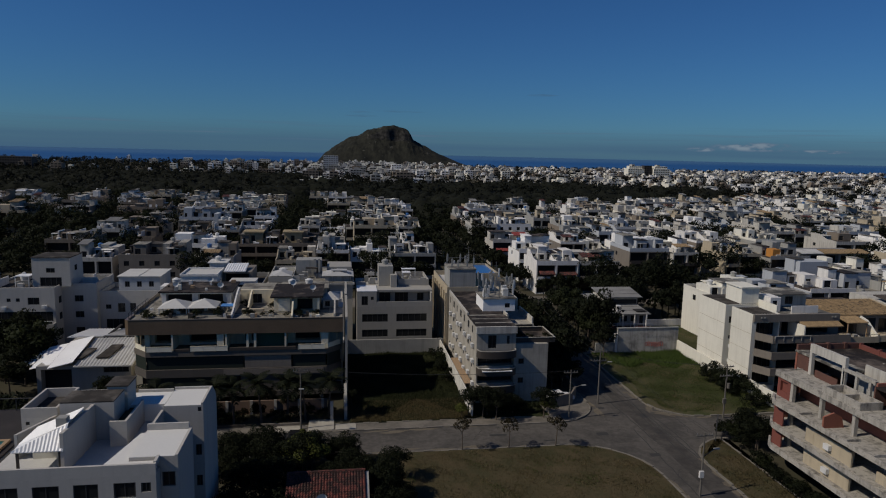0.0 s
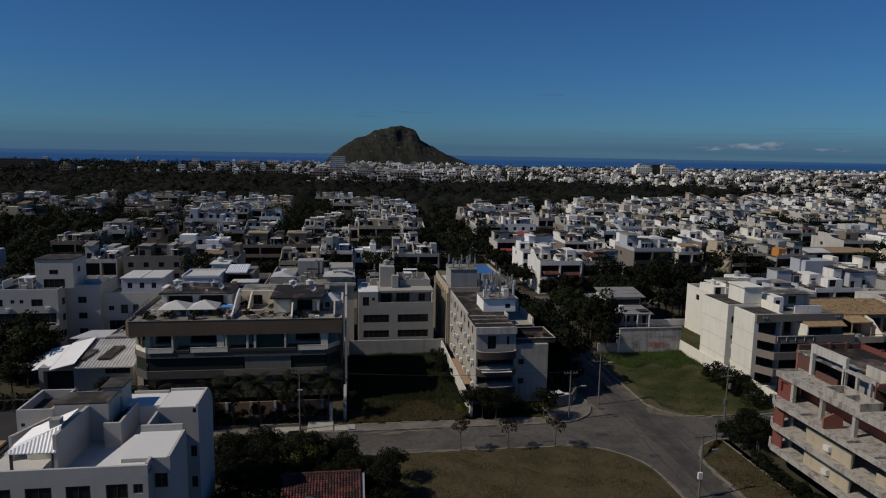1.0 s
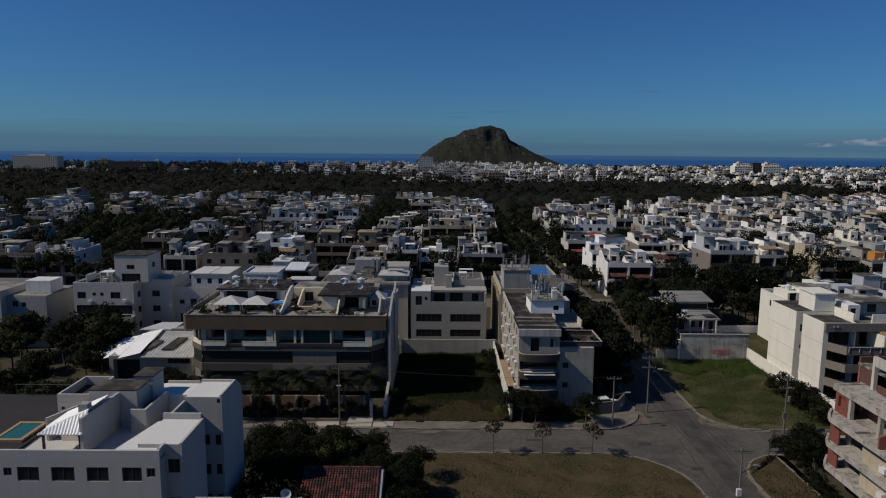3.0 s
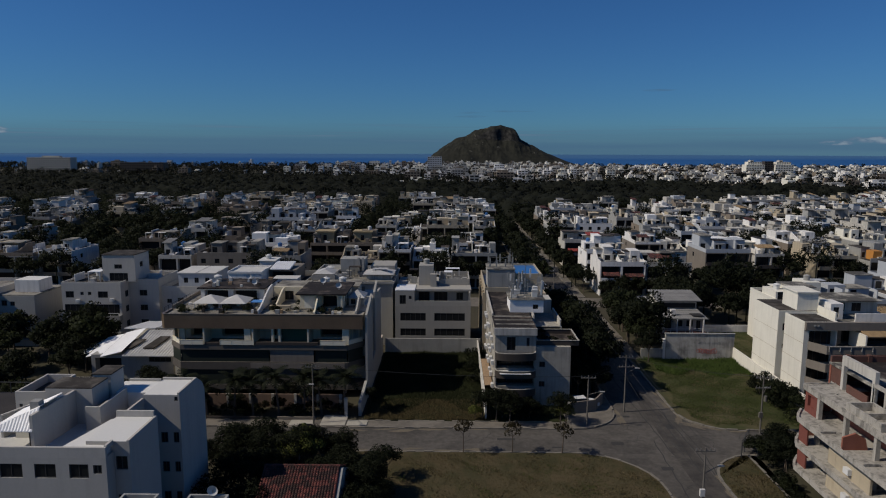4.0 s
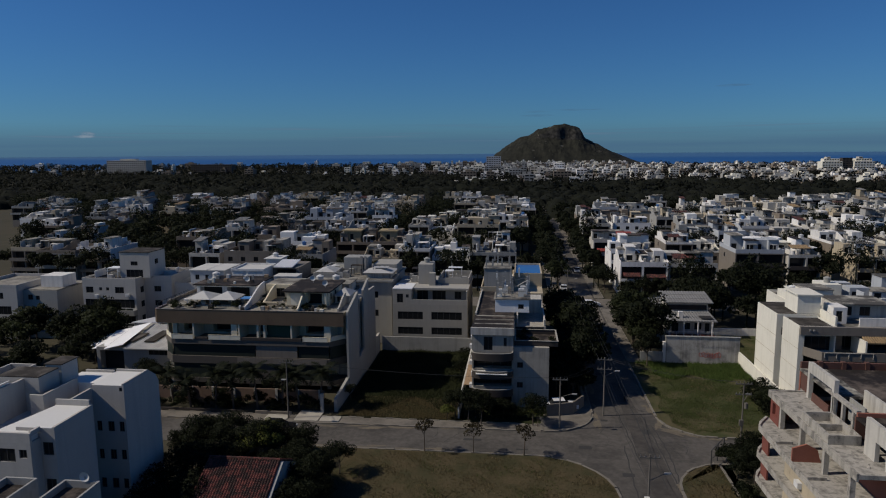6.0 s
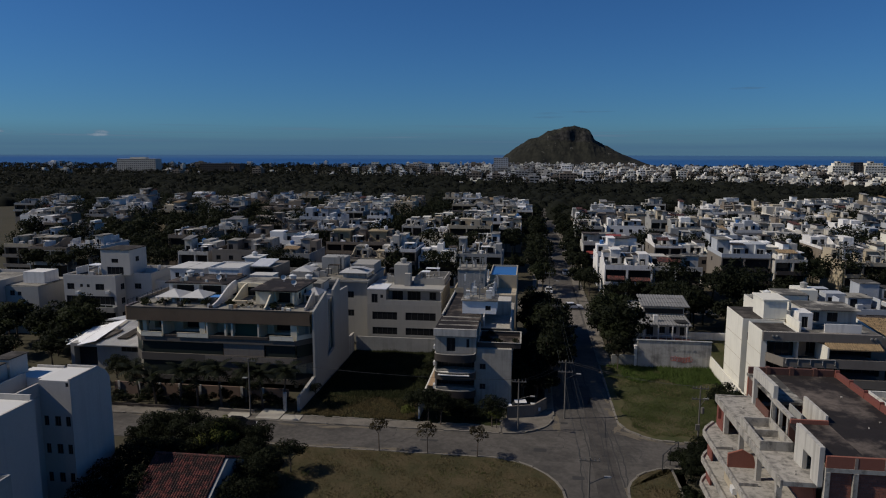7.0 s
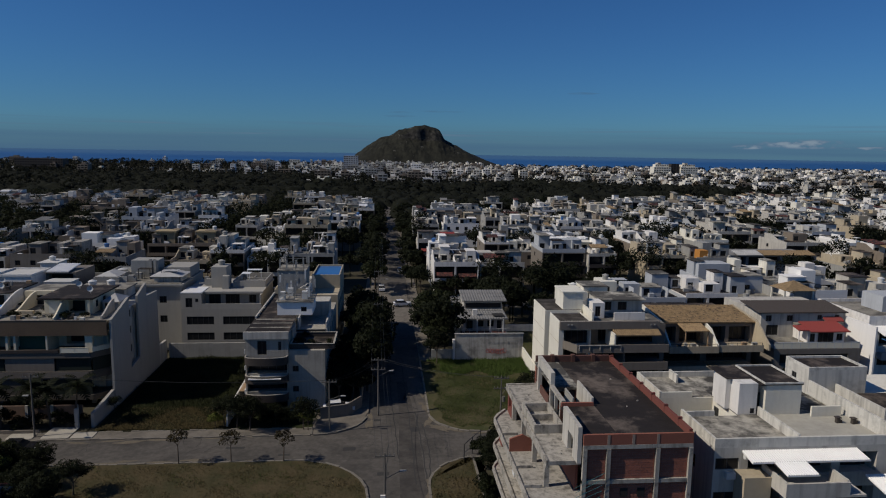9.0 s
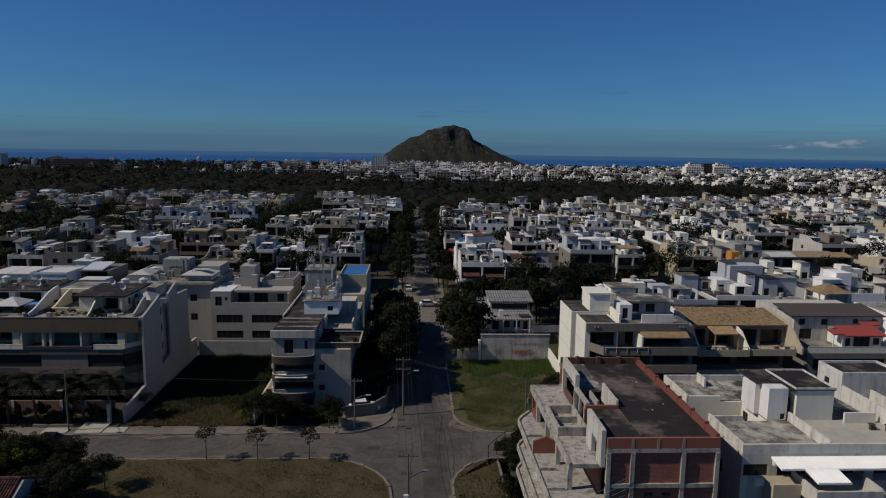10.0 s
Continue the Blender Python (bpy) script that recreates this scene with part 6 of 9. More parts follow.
    for k in range(12):
        a, b = k * math.tau / 12, (k + 1) * math.tau / 12
        dish.face((13.6, 14.0, 12.2), (13.6 + 0.5 * math.cos(a), 13.8, 12.2 + 0.4 * math.sin(a)), (13.6 + 0.5 * math.cos(b), 13.8, 12.2 + 0.4 * math.sin(b)))
    dish.tube((13.6, 14.0, 11.0), (13.6, 14.0, 12.2), 0.04)
    part("satellite_dish", dish, PLASTIC_W, r)
    # awnings, balconies
    tiled_roof(r, "awning", 2.4, -1.7, 12.6, -0.02, 10.35, 10.62, SHEET, "white corrugated awning", 0.2)
    tiled_roof(r, "awning", 4.3, -3.5, 7.0, -1.72, 10.1, 10.35, SHEET, "white corrugated awning", 0.2)
    tiled_roof(r, "awning", 12.8, -3.4, 18.0, -1.0, 8.3, 8.7, SHEET, "white corrugated awning", 0.2)
    part("balcony_wall", Shape().box(1.9, -1.6, 0, 4.2, -0.01, 9.0), SAND, r, "sand coloured stair bay")
    for z in (8.2, 5.2, 2.4):
        part("balcony", Shape().box(4.22, -3.6, z, 11.0, -0.01, z + 0.2).box(4.22, -3.6, z + 0.2, 9.6, -3.42, z + 1.25).box(4.22, -3.42, z + 0.2, 4.4, -0.01, z + 1.3).box(9.42, -3.42, z + 0.2, 9.6, -1.2, z + 1.35), OFFWHITE, r, "pale balcony front")
    aircon(r, 1.0, 0, 8.3, "F")
    aircon(r, 2.5, -0.01, 10.0, "F")


pale_flat_roof()


def cream_gables():
    r = thing("apartment_house", 21.3, 81.9, 0, "cream stepped apartment house with blank gable walls and taupe balconies", "building")
    block(r, "gable", -0.1, 6.4, 0, 5.4, 14.0, 12.0, CREAM, F=[(0.7, 1.5, 9.0, 10.1, "w"), (0.8, 1.3, 6.4, 7.0, "w")])
    block(r, "gable", 0.35, 0.0, 0, 4.9, 5.4, 11.75, CREAM, F=[(0.7, 4.4, z, z + 2.2, "v") for z in (8.5, 5.95, 3.4, 0.8)])
    for z in (3.4, 6.2, 8.9):
        part("joint_strip", Shape().box(-0.112, 6.4, z, -0.102, 14.0, z + 0.05), SAND, r)
        part("joint_strip", Shape().box(0.338, 0, z, 0.348, 5.4, z + 0.05), SAND, r)
    part("roof", Shape().box(0.05, 6.55, 12.0, 5.3, 13.9, 12.06), MEMBRANE, r)
    part("roof", Shape().box(0.45, 0.1, 11.75, 4.8, 5.3, 11.81), MEMBRANE, r)
    part("parapet", Shape().ring(0.35, 0, 11.75, 4.9, 5.4, 12.0, 0.1), CREAM, r)
    # taupe wall colour also carries the shade of the loggias
    block(r, "wall", 4.92, 1.8, 0, 16.4, 13.8, 11.0, GREYTRIM, F=[(1.6, 3.4, 8.4, 10.6, "v"), (4.6, 9.6, 8.4, 10.6, "v"), (0.4, 10.8, 5.9, 7.9, "v"), (0.4, 10.8, 3.4, 5.4, "v"), (0.4, 10.8, 0.6, 2.8, "v")])
    part("fascia", Shape().box(0.36, -0.45, 10.9, 14.6, 0.0, 12.0), GREYTRIM, r, "taupe roof fascia")
    for x in (1.4, 1.9, 13.2, 13.7):
        part("spot_lamp", Shape().box(x, -0.55, 11.45, x + 0.22, -0.452, 11.65), GREY, r)
    part("canopy_slab", Shape().box(4.92, 0.0, 11.02, 14.6, 1.78, 11.3), GREYTRIM, r)
    for z in (8.25, 5.75, 3.25):
        part("balcony", Shape().prism([(0.95, -0.02), (2.3, -2.4), (15.2, -2.4), (15.2, 1.78), (4.92, 1.78), (4.92, -0.02)], z - 0.15, z + 0.1), GREYTRIM, r)
        part("balcony_front", Shape().prism([(0.95, -0.02), (2.3, -2.4), (15.2, -2.4), (15.2, -2.25), (2.4, -2.25), (1.1, -0.02)], z + 0.1, z + 1.0), GREYTRIM, r, "taupe balcony front with a pale rail")
    rail(r, 2.6, -2.45, 8.4, -2.45, 8.5, 0.7, OFFWHITE, False)
    part("partition", Shape().box(7.6, -2.0, 8.35, 7.8, 1.75, 10.6), CREAM, r)
    tiled_roof(r, "tile_awning", 7.8, -1.7, 14.4, -0.47, 10.35, 10.85, CLAY_TAN, "mossy tan tile awning")
    for z in (5.85, 3.35):
        part("partition", Shape().box(9.0, -2.0, z, 9.2, 1.75, z + 2.1), GREYTRIM, r)
    block(r, "roof_room", 2.6, 6.6, 12.06, 5.6, 11.0, 14.6, CREAM)
    part("roof_slab", Shape().box(2.4, 6.4, 14.6, 5.8, 11.2, 14.8), CREAM, r)
    part("terrace_wall", Shape().prism([(5.6, 2.0), (5.85, 2.0), (5.85, 8.0), (5.6, 8.0)], 11.0, 12.8), CREAM, r)
    part("roof", Shape().box(5.0, 1.9, 11.0, 16.3, 13.7, 11.12), MOULD, r)
    block(r, "roof_room", 8.6, 8.4, 11.12, 15.4, 13.2, 13.2, OFFWHITE, F=[(1, 2, 11.5, 12.8, "w"), (3, 4.4, 11.5, 12.8, "w")])
    part("roof_slab", Shape().box(8.4, 7.4, 13.2, 15.6, 13.4, 13.35), MOULD, r)
    block(r, "stair_block", 6.6, 5.0, 11.12, 8.4, 8.0, 13.4, WHITE, F=[(0.4, 1.2, 11.4, 12.9, "w")])
    part("terrace_wall", Shape().box(9.4, 3.6, 11.12, 14.0, 3.8, 12.3), WHITE, r)
    part("garden_wall", Shape().box(-0.1, -12.5, 0, 0.15, -0.2, 2.3), CREAM, r, "long cream boundary wall")
    part("garden_wall", Shape().box(-0.45, -0.2, 0, -0.2, 20.2, 2.3), CREAM, r, "long cream boundary wall")
    for z in (5.0, 2.6):
        aircon(r, 0.8, 6.4, z, "F")


cream_gables()


def tan_roof_house():
    r = thing("row_house", 40.0, 88, 0, "row house with a broad moss-spotted tan tile roof and roof terraces", "building")
    block(r, "wall", 0.0, 2.5, 0, 14.9, 16, 9.2, GREYTRIM, F=[(0.4, 2.4, 6.3, 8.8, "v"), (3.0, 6.4, 6.3, 8.8, "v"), (7.4, 10.4, 6.3, 8.8, "v"), (11.0, 14.4, 6.3, 8.8, "v"), (0.6, 6.6, 3.3, 5.4, "v"), (7.6, 14.2, 3.3, 5.4, "v"), (0.6, 6.6, 0.6, 2.6, "v"), (7.6, 14.2, 0.6, 2.6, "v")])
    tiled_roof(r, "roof", -0.2, 2.0, 15.0, 9.6, 9.5, 10.5, CLAY_TAN, "broad moss-spotted tan tile roof", 0.26, 20)
    part("roof", Shape().box(0.0, 9.7, 9.2, 14.9, 16, 9.4), TAR, r)
    rnd = random.Random(21)
    tile = Shape().prism([(-0.11, -0.17), (0.11, -0.17), (0.1, 0.17), (-0.1, 0.17)], 0, 0.05).mesh("loose_tile", surface("blackened tile", (0.11, 0.08, 0.052), rough=0.95))
    for k in range(80):
        u, v = rnd.uniform(0, 14.6), rnd.random() ** 0.8 * 7.3
        o = new("loose_tile", tile)
        o.parent = r
        o.matrix_basis = pose(u, 2.1 + v, 9.6 + v / 7.6, 7, 0, rnd.uniform(-15, 15))
    for z in (6.0, 3.0):
        part("terrace_front", Shape().box(-0.6, -2.4, z, 7.0, 2.48, z + 0.2).box(-0.6, -2.4, z + 0.2, 7.0, -2.2, z + 1.0), SAND, r, "sand coloured terrace front")
        part("terrace_front", Shape().box(7.3, -2.0, z, 14.2, 2.48, z + 0.2).box(7.3, -2.0, z + 0.2, 14.2, -1.8, z + 1.0), SAND, r, "sand coloured terrace front")
    rail(r, -0.4, -2.3, 6.8, -2.3, 7.0, 0.35, FRAMEDK, False)
    rail(r, 7.4, -1.9, 14.0, -1.9, 7.0, 0.35, FRAMEDK, False)
    tiled_roof(r, "tile_awning", 2.4, -0.8, 6.2, 2.4, 8.9, 9.45, CLAY_TAN, "tan tile awning", 0.26)
    for x, m in ((-0.46, CREAM), (6.9, CREAM), (14.92, SAND)):
        q = Shape()
        yb, zb = (9.5, 10.7) if x != 6.9 else (2.49, 9.4)
        a = [(x, -2.1, 6.2), (x, yb, 6.2), (x, yb, zb), (x, 1.9, 9.4 if x == 6.9 else 9.9), (x, 0.4, 9.0), (x, -1.2, 7.7), (x, -2.1, 7.1)]
        b = [(x + 0.25, y, z) for _, y, z in a]
        q.face(*a)
        q.face(*reversed(b))
        for k in range(7):
            j = (k + 1) % 7
            q.face(a[j], a[k], b[k], b[j])
        part("party_wall", q, m, r, "sloping party wall")
    for x in (2.5, 6.0):
        part("post", Shape().box(x, -0.7, 6.2, x + 0.15, -0.55, 8.95), TIMBER, r)
    for k in range(9):
        x = rnd.uniform(0, 13.5)
        part("terrace_box", Shape().box(x, -1.4, 6.2, x + rnd.uniform(0.3, 0.8), -0.9, 6.2 + rnd.uniform(0.5, 1.1)), rnd.choice((TIMBER, GREY, CREAM, DARKTRIM)), r)


tan_roof_house()


def red_awning_house():
    r = thing("row_house", 58.2, 88, 0, "white row house with a bright red tiled veranda", "building")
    block(r, "wall", 0, 6.0, 0, 14.4, 18, 10.0, OFFWHITE, F=[(0.8, 1.8, 8.6, 9.6, "w"), (4.4, 5.4, 8.6, 9.6, "w"), (9.6, 10.4, 8.8, 9.6, "w"), (12.6, 13.4, 8.6, 9.6, "w"), (1, 3, 6.3, 8.0, "w")])
    tiled_roof(r, "roof", -0.6, 5.6, 14.6, 11.6, 10.1, 10.8, DARKTRIM, "dark weathered tile roof")
    block(r, "veranda", 5.6, 2.0, 6.0, 11.6, 5.98, 8.1, WHITE, F=[(0.3, 1.1, 6.3, 7.6, "w"), (1.6, 4.2, 6.1, 7.8, "w"), (4.7, 5.7, 6.5, 7.6, "w")])
    for x in (3.7, 5.1):
        part("post", Shape().box(x, 1.5, 6.04, x + 0.12, 1.62, 8.3), WHITE, r)
    tiled_roof(r, "tile_awning", 5.4, 1.0, 11.9, 4.6, 8.15, 8.9, CLAY_RED, "bright red tile awning")
    part("roof", Shape().box(5.4, 4.62, 8.25, 11.9, 5.98, 8.5), ROOFGREY, r)
    tiled_roof(r, "tile_awning", 3.6, 1.4, 5.3, 3.2, 8.3, 8.65, CLAY_RED, "bright red tile awning")
    tiled_roof(r, "tile_awning", 10.4, 5.0, 13.6, 5.9, 8.8, 9.3, CLAY_RED, "bright red tile awning")
    block(r, "wall", -1.6, -0.8, 0, 12.4, 5.96, 6.0, GREYTRIM, F=[(1, 12, 3.4, 5.2, "v"), (1, 12, 0.8, 2.6, "v")])
    part("roof", Shape().box(-1.5, -0.7, 6.002, 12.3, 5.9, 6.04), ROOFGREY, r)
    rail(r, -1.5, -0.7, 12.2, -0.7, 6.0, 1.0, FRAMEWH, pane=PANE_PALE)
    part("party_wall", Shape().box(14.42, -1.0, 0, 14.7, 8.9, 9.4), WHITE_BRIGHT, r)
    r2 = thing("row_house", 74.5, 88, 0, "white row house with a pale awning over a glazed veranda", "building")
    block(r2, "wall", 0, 3, 0, 18, 16, 9.4, WHITE, F=[(2, 6, 5.2, 7.4, "v"), (8, 12, 5.2, 7.4, "v"), (13, 16, 5.2, 7.4, "w"), (2, 15, 2, 3.8, "w")])
    tiled_roof(r2, "awning", 0.5, 0, 12, 3.0, 7.7, 8.5, SHEET, "pale sheet awning")
    part("terrace_front", Shape().box(0, -0.4, 3.9, 18, 2.98, 4.2).box(0, -0.4, 4.2, 18, -0.2, 5.1), GREY, r2)
    part("roof", Shape().box(0.2, 3.2, 9.4, 17.8, 15.8, 9.55), ROOFGREY, r2)
    part("parapet", Shape().ring(0, 3, 9.4, 18, 16, 10.1), WHITE, r2)
    block(r2, "roof_room", 6, 8, 9.55, 12, 13, 12.2, BLUEGREY, F=[(1, 2, 10, 11, "w")])
    part("canopy", Shape().prism([(2, -0.2), (5, -0.2), (5, 2.5), (2, 2.5)], 6.5, 6.6), AWNBLUE, r2)


red_awning_house()


def street_house():
    r = thing("house", 10.9, 111.2, 0, "two-storey white house with dark fibre cement roofs behind a tall wall", "building")
    block(r, "wall", 0.6, 1.0, 0, 8.8, 13.8, 4.9, OFFWHITE, F=[(1.0, 2.2, 2.6, 4.4, "w"), (3.0, 4.2, 3.2, 4.4, "w"), (4.9, 6.1, 3.2, 4.4, "w"), (6.7, 7.5, 2.6, 4.4, "w")], L=[(0.6 + 2.4 * k, 1.9 + 2.4 * k, 1.2, 4.2, "d") for k in range(5)])
    tiled_roof(r, "roof", -0.3, 0, 9.2, 14.2, 4.85, 6.0, FIBRE, "dark weathered fibre cement roof", 0.5, 6)
    block(r, "upper_wall", 1.7, 6.0, 5.0, 9.0, 11.4, 6.95, OFFWHITE)
    part("clerestory", Shape().box(2.0, 5.9, 5.6, 8.8, 5.99, 6.5), BLACK, r, "dark strip of clerestory glass")
    tiled_roof(r, "roof", 1.3, 5.4, 9.9, 11.7, 6.98, 7.85, FIBRE, "dark weathered fibre cement roof", 0.5, 3)
    part("chimney", Shape().box(2.9, 1.8, 5.0, 3.7, 2.4, 6.2), WHITE, r)
    part("solar_panel", Shape().prism([(6.6, 0.8), (8.6, 0.8), (8.6, 2.8), (6.6, 2.8)], 5.2, 5.3), BLACK, r)
    for k in range(5):
        part("pilaster", Shape().box(0.3, 1.6 + 2.5 * k, 0, 0.58, 2.1 + 2.5 * k, 4.9), WHITE_BRIGHT, r)
    for k in range(4):
        part("veranda_post", Shape().box(1.0 + 2.4 * k, -0.1, 0, 1.2 + 2.4 * k, 0.1, 4.8), WHITE, r)
    part("veranda_floor", Shape().box(0.6, -1.0, 2.2, 8.8, 0.98, 2.4), CLAY, r, "dull red veranda floor")
    rail(r, 0.7, -0.9, 8.7, -0.9, 2.4, 0.9, FRAMEWH, False)
    part("side_door", Shape().box(-1.1, -8.7, 0, -0.8, -8.4, 3.6), WHITE, r)


street_house()


def graffiti_wall():
    w = solid("garden_wall", Shape().box(9.4, 102.1, 0, 21.0, 102.4, 4.6), surface("stained grey render", (0.46, 0.44, 0.4), streak=0.9, stain=(0.05, 0.047, 0.042), blotch=0.6, blotch_scale=0.5, patch=(0.48, 0.66)), "tall stained grey wall with red graffiti", "wall", kind="structure")
    part("coping", Shape().box(9.3, 102.0, 4.604, 21.1, 102.5, 4.7), GREY, w)
    rnd = random.Random(12)
    for k in range(8):
        x, z = 15.0 + k * 0.4, 1.1 + 0.25 * rnd.random()
        s = Shape()
        pts = [(x + 0.33 * math.cos(a) * rnd.uniform(0.7, 1.1), z + 0.42 + 0.45 * math.sin(a) * rnd.uniform(0.6, 1.1)) for a in [j * math.tau / 9 for j in range(9)]]
        for j in range(9):
            (ax, az), (bx, bz) = pts[j], pts[(j + 1) % 9]
            s.tube((ax, 102.09, az), (bx, 102.09, bz), 0.028, n=4)
        part("paint_stroke", s, PAINT_RED, w, "loop of red spray paint")
    for k in range(5):
        s = Shape()
        x = 14.9 + k * 0.8
        s.tube((x, 102.09, 2.9), (x + 0.35, 102.09, 3.3), 0.03, n=4).tube((x + 0.35, 102.09, 3.3), (x + 0.5, 102.09, 2.8), 0.03, n=4)
        part("paint_stroke", s, GREY, w)
    solid("garden_wall", Shape().box(5.4, 102.1, 0, 9.38, 102.35, 2.0), GREY, "low stained grey wall beside the street", "wall", kind="structure")
    solid("gate_pillar", Shape().box(9.0, 101.9, 0, 9.39, 102.5, 3.6).box(8.95, 101.85, 3.6, 9.35, 102.55, 3.7), WHITE, "white gate pillar at the wall's end", "pillar", kind="structure")
    solid("garden_wall", Shape().box(21.1, 120, 0, 34, 120.2, 1.5), WHITE, "low white garden wall on a lawn", "wall", kind="structure")
    solid("lawn", Shape().box(21.3, 103, -0.04, 34, 119.9, 0.15), SOIL_GREEN, "bright green garden lawn", "lawn", kind="structure")


graffiti_wall()

# ---- the quarter: row after row of flat-roofed houses ----
TAKEN = [(-70, -36, 76, 127), (-24, -4, 74, 125), (-40, -20, 74, 124), (-101, -66, 84, 126), (-122, -98, 102, 122), (18, 44, 80, 104), (38, 94, 84, 108), (3, 34, 70, 132), (8, 60, 38, 68), (-5.6, 4.6, -200, 700), (-160, 170, 139, 152)]
TAUPE = surface("taupe paint", (0.216, 0.177, 0.135), streak=0.5, stain=(0.06, 0.05, 0.045))
WALLS_R = [WHITE, WHITE, WHITE_BRIGHT, OFFWHITE, OFFWHITE, OFFWHITE, CREAM, GREY, GREY, BLUEGREY, SAND, TAUPE]
WALLS_L = [WHITE, WHITE, WHITE_BRIGHT, OFFWHITE, OFFWHITE, OFFWHITE, GREY, SAND, SAND, TAUPE, CREAM]
WALLS_F = [WHITE, OFFWHITE, GREY, GREY, SAND, TAUPE, TAUPE, OFFWHITE]


def free(x0, x1, y0, y1):
    return not any(x1 > a and x0 < b and y1 > c and y0 < d for a, b, c, d in TAKEN)


def town_house(x, y, w, d, h, rnd, walls, detail, label, group, wall=None, force=None):
    """A flat-roofed house: deep verandas with blackened backs in front, a terrace over them, and a jumble of white roof
    rooms of unequal height behind.
    """
    r = thing("town_house", x, y, 0, label, "house", group)
    m = wall or rnd.choice(walls)
    # some lower walls get a darker paint in place of shade
    low = rnd.choice((m, m, m, GREY, TAUPE, GREYTRIM)) if not force else m
    rows = max(2, int(h / 2.7))
    fh = h / rows
    F, R, L = [], [], []
    style = rnd.random()
    deep = style < 0.8
    cut = w * rnd.uniform(0.4, 0.6)
    for j in range(rows):
        z = j * fh
        if j < rows - 2 and detail < 2:
            continue
        if deep:
            F.append((0.25, cut - 0.2, z + 0.2, z + fh - 0.25, "v" if detail > 1 else "d"))
            F.append((cut + 0.2, w - 0.25, z + 0.2, z + fh - 0.25, "v" if detail > 1 else "d"))
        else:
            n = max(2, int(w / 3.0))
            for k in range(n):
                u = w * (k + 0.5) / n
                F.append((u - 0.6, u + 0.6, z + 0.9, z + 2.1, "w"))
        if j == rows - 1 and detail:
            (R if x < 0 else L).append((d * 0.3, d * 0.3 + 1.2, z + 1.0, z + 2.1, "w"))
    block(r, "wall", 0, 0, 0, w, d, h, low, F=F, R=R, L=L, near=False)
    roofmat = rnd.choice((MEMBRANE, ROOFGREY, ROOFGREY, TAR, MOULD if x > 0 else MEMBRANE))
    part("roof", Shape().box(0.15, 0.15, h, w - 0.15, d - 0.15, h + 0.1), roofmat, r)
    if rnd.random() < 0.6:
        part("parapet", Shape().ring(0, 0, h, w, d, h + rnd.uniform(0.5, 1.0), 0.16), m, r)
    else:
        part("parapet", Shape().box(0, 0, h, w, 0.16, h + rnd.uniform(0.5, 1.0)), m, r)
    if deep and detail:
        trim = rnd.choice((m, m, GREY, GREYTRIM, DARKTRIM))
        for j in range(rows - 1, 0, -1):
            part("balcony", Shape().box(0.1, -1.1, j * fh - 0.1, w - 0.1, -0.01, j * fh + 0.08).box(0.1, -1.1, j * fh + 0.08, w - 0.1, -0.98, j * fh + 0.85), trim, r)
            if detail < 2:
                break
    # roof rooms side by side, each with its own depth and height
    n = rnd.choice((3, 3, 4, 5)) if w > 8 else 3
    edges = sorted([0.2, w - 0.2] + [w * (k + rnd.uniform(-0.25, 0.25)) / n for k in range(1, n)])
    for k, (a, b) in enumerate(zip(edges, edges[1:])):
        if b - a < 1.2 or (rnd.random() < 0.18 and not force):
            continue
        y0 = d * rnd.uniform(0.22, 0.62)
        y1 = min(d - 0.2, y0 + d * rnd.uniform(0.2, 0.42))
        rh = rnd.choice((1.9, 2.5, 2.6, 2.8, 3.6)) + rnd.uniform(-0.2, 0.2)
        mm = m if rnd.random() < 0.75 else rnd.choice(walls)
        hole = [(0.35, min(b - a - 0.35, 0.35 + rnd.uniform(0.8, 1.6)), h + 0.3, h + 1.7, "w")] if detail and b - a > 1.6 else []
        block(r, "roof_room", a, y0, h + 0.1, b, y1, h + rh, mm, F=hole, near=False)
        q = rnd.random()
        if q < 0.1 and not force:
            tiled_roof(r, "tile_roof", a - 0.2, y0 - 1.2, b + 0.2, y1 + 0.2, h + rh + 0.05, h + rh + 0.7, rnd.choice((CLAY_TAN, CLAY, FIBRE, FIBRE)), "", 0.5)
        elif q < 0.7:
            part("roof_slab", Shape().box(a - 0.12, y0 - rnd.choice((0.15, 0.2, 1.2)), h + rh, b + 0.12, y1 + 0.12, h + rh + 0.14), rnd.choice((mm, MOULD, MEMBRANE, TAR, ROOFGREY)), r)
        elif q < 0.8:
            tank(r, (a + b) / 2, (y0 + y1) / 2, h + rh, 0.6, 0.8, rnd.choice((PLASTIC_B, PLASTIC_W, PLASTIC_W, GREY, GREY, PLASTIC_W)))
    c = Shape()
    for j in range(rnd.randrange(9, 16)):
        bx, by, q = rnd.uniform(0.4, w - 1.6), rnd.uniform(0.4, d - 1.6), rnd.random()
        if q < 0.4:
            c.box(bx, by, h + 0.1, bx + rnd.uniform(0.5, 1.2), by + rnd.uniform(0.4, 1.0), h + rnd.uniform(0.5, 1.6))
        elif q < 0.6:
            c.cyl(bx + 0.5, by + 0.5, h + 0.1, h + rnd.uniform(0.8, 1.3), 0.5, 0.55, 9)
        elif q < 0.8:
            e = rnd.uniform(1.2, 3.0)
            c.box(bx, by, h + 1.9, min(w - 0.2, bx + e), min(d - 0.2, by + e), h + 2.02)
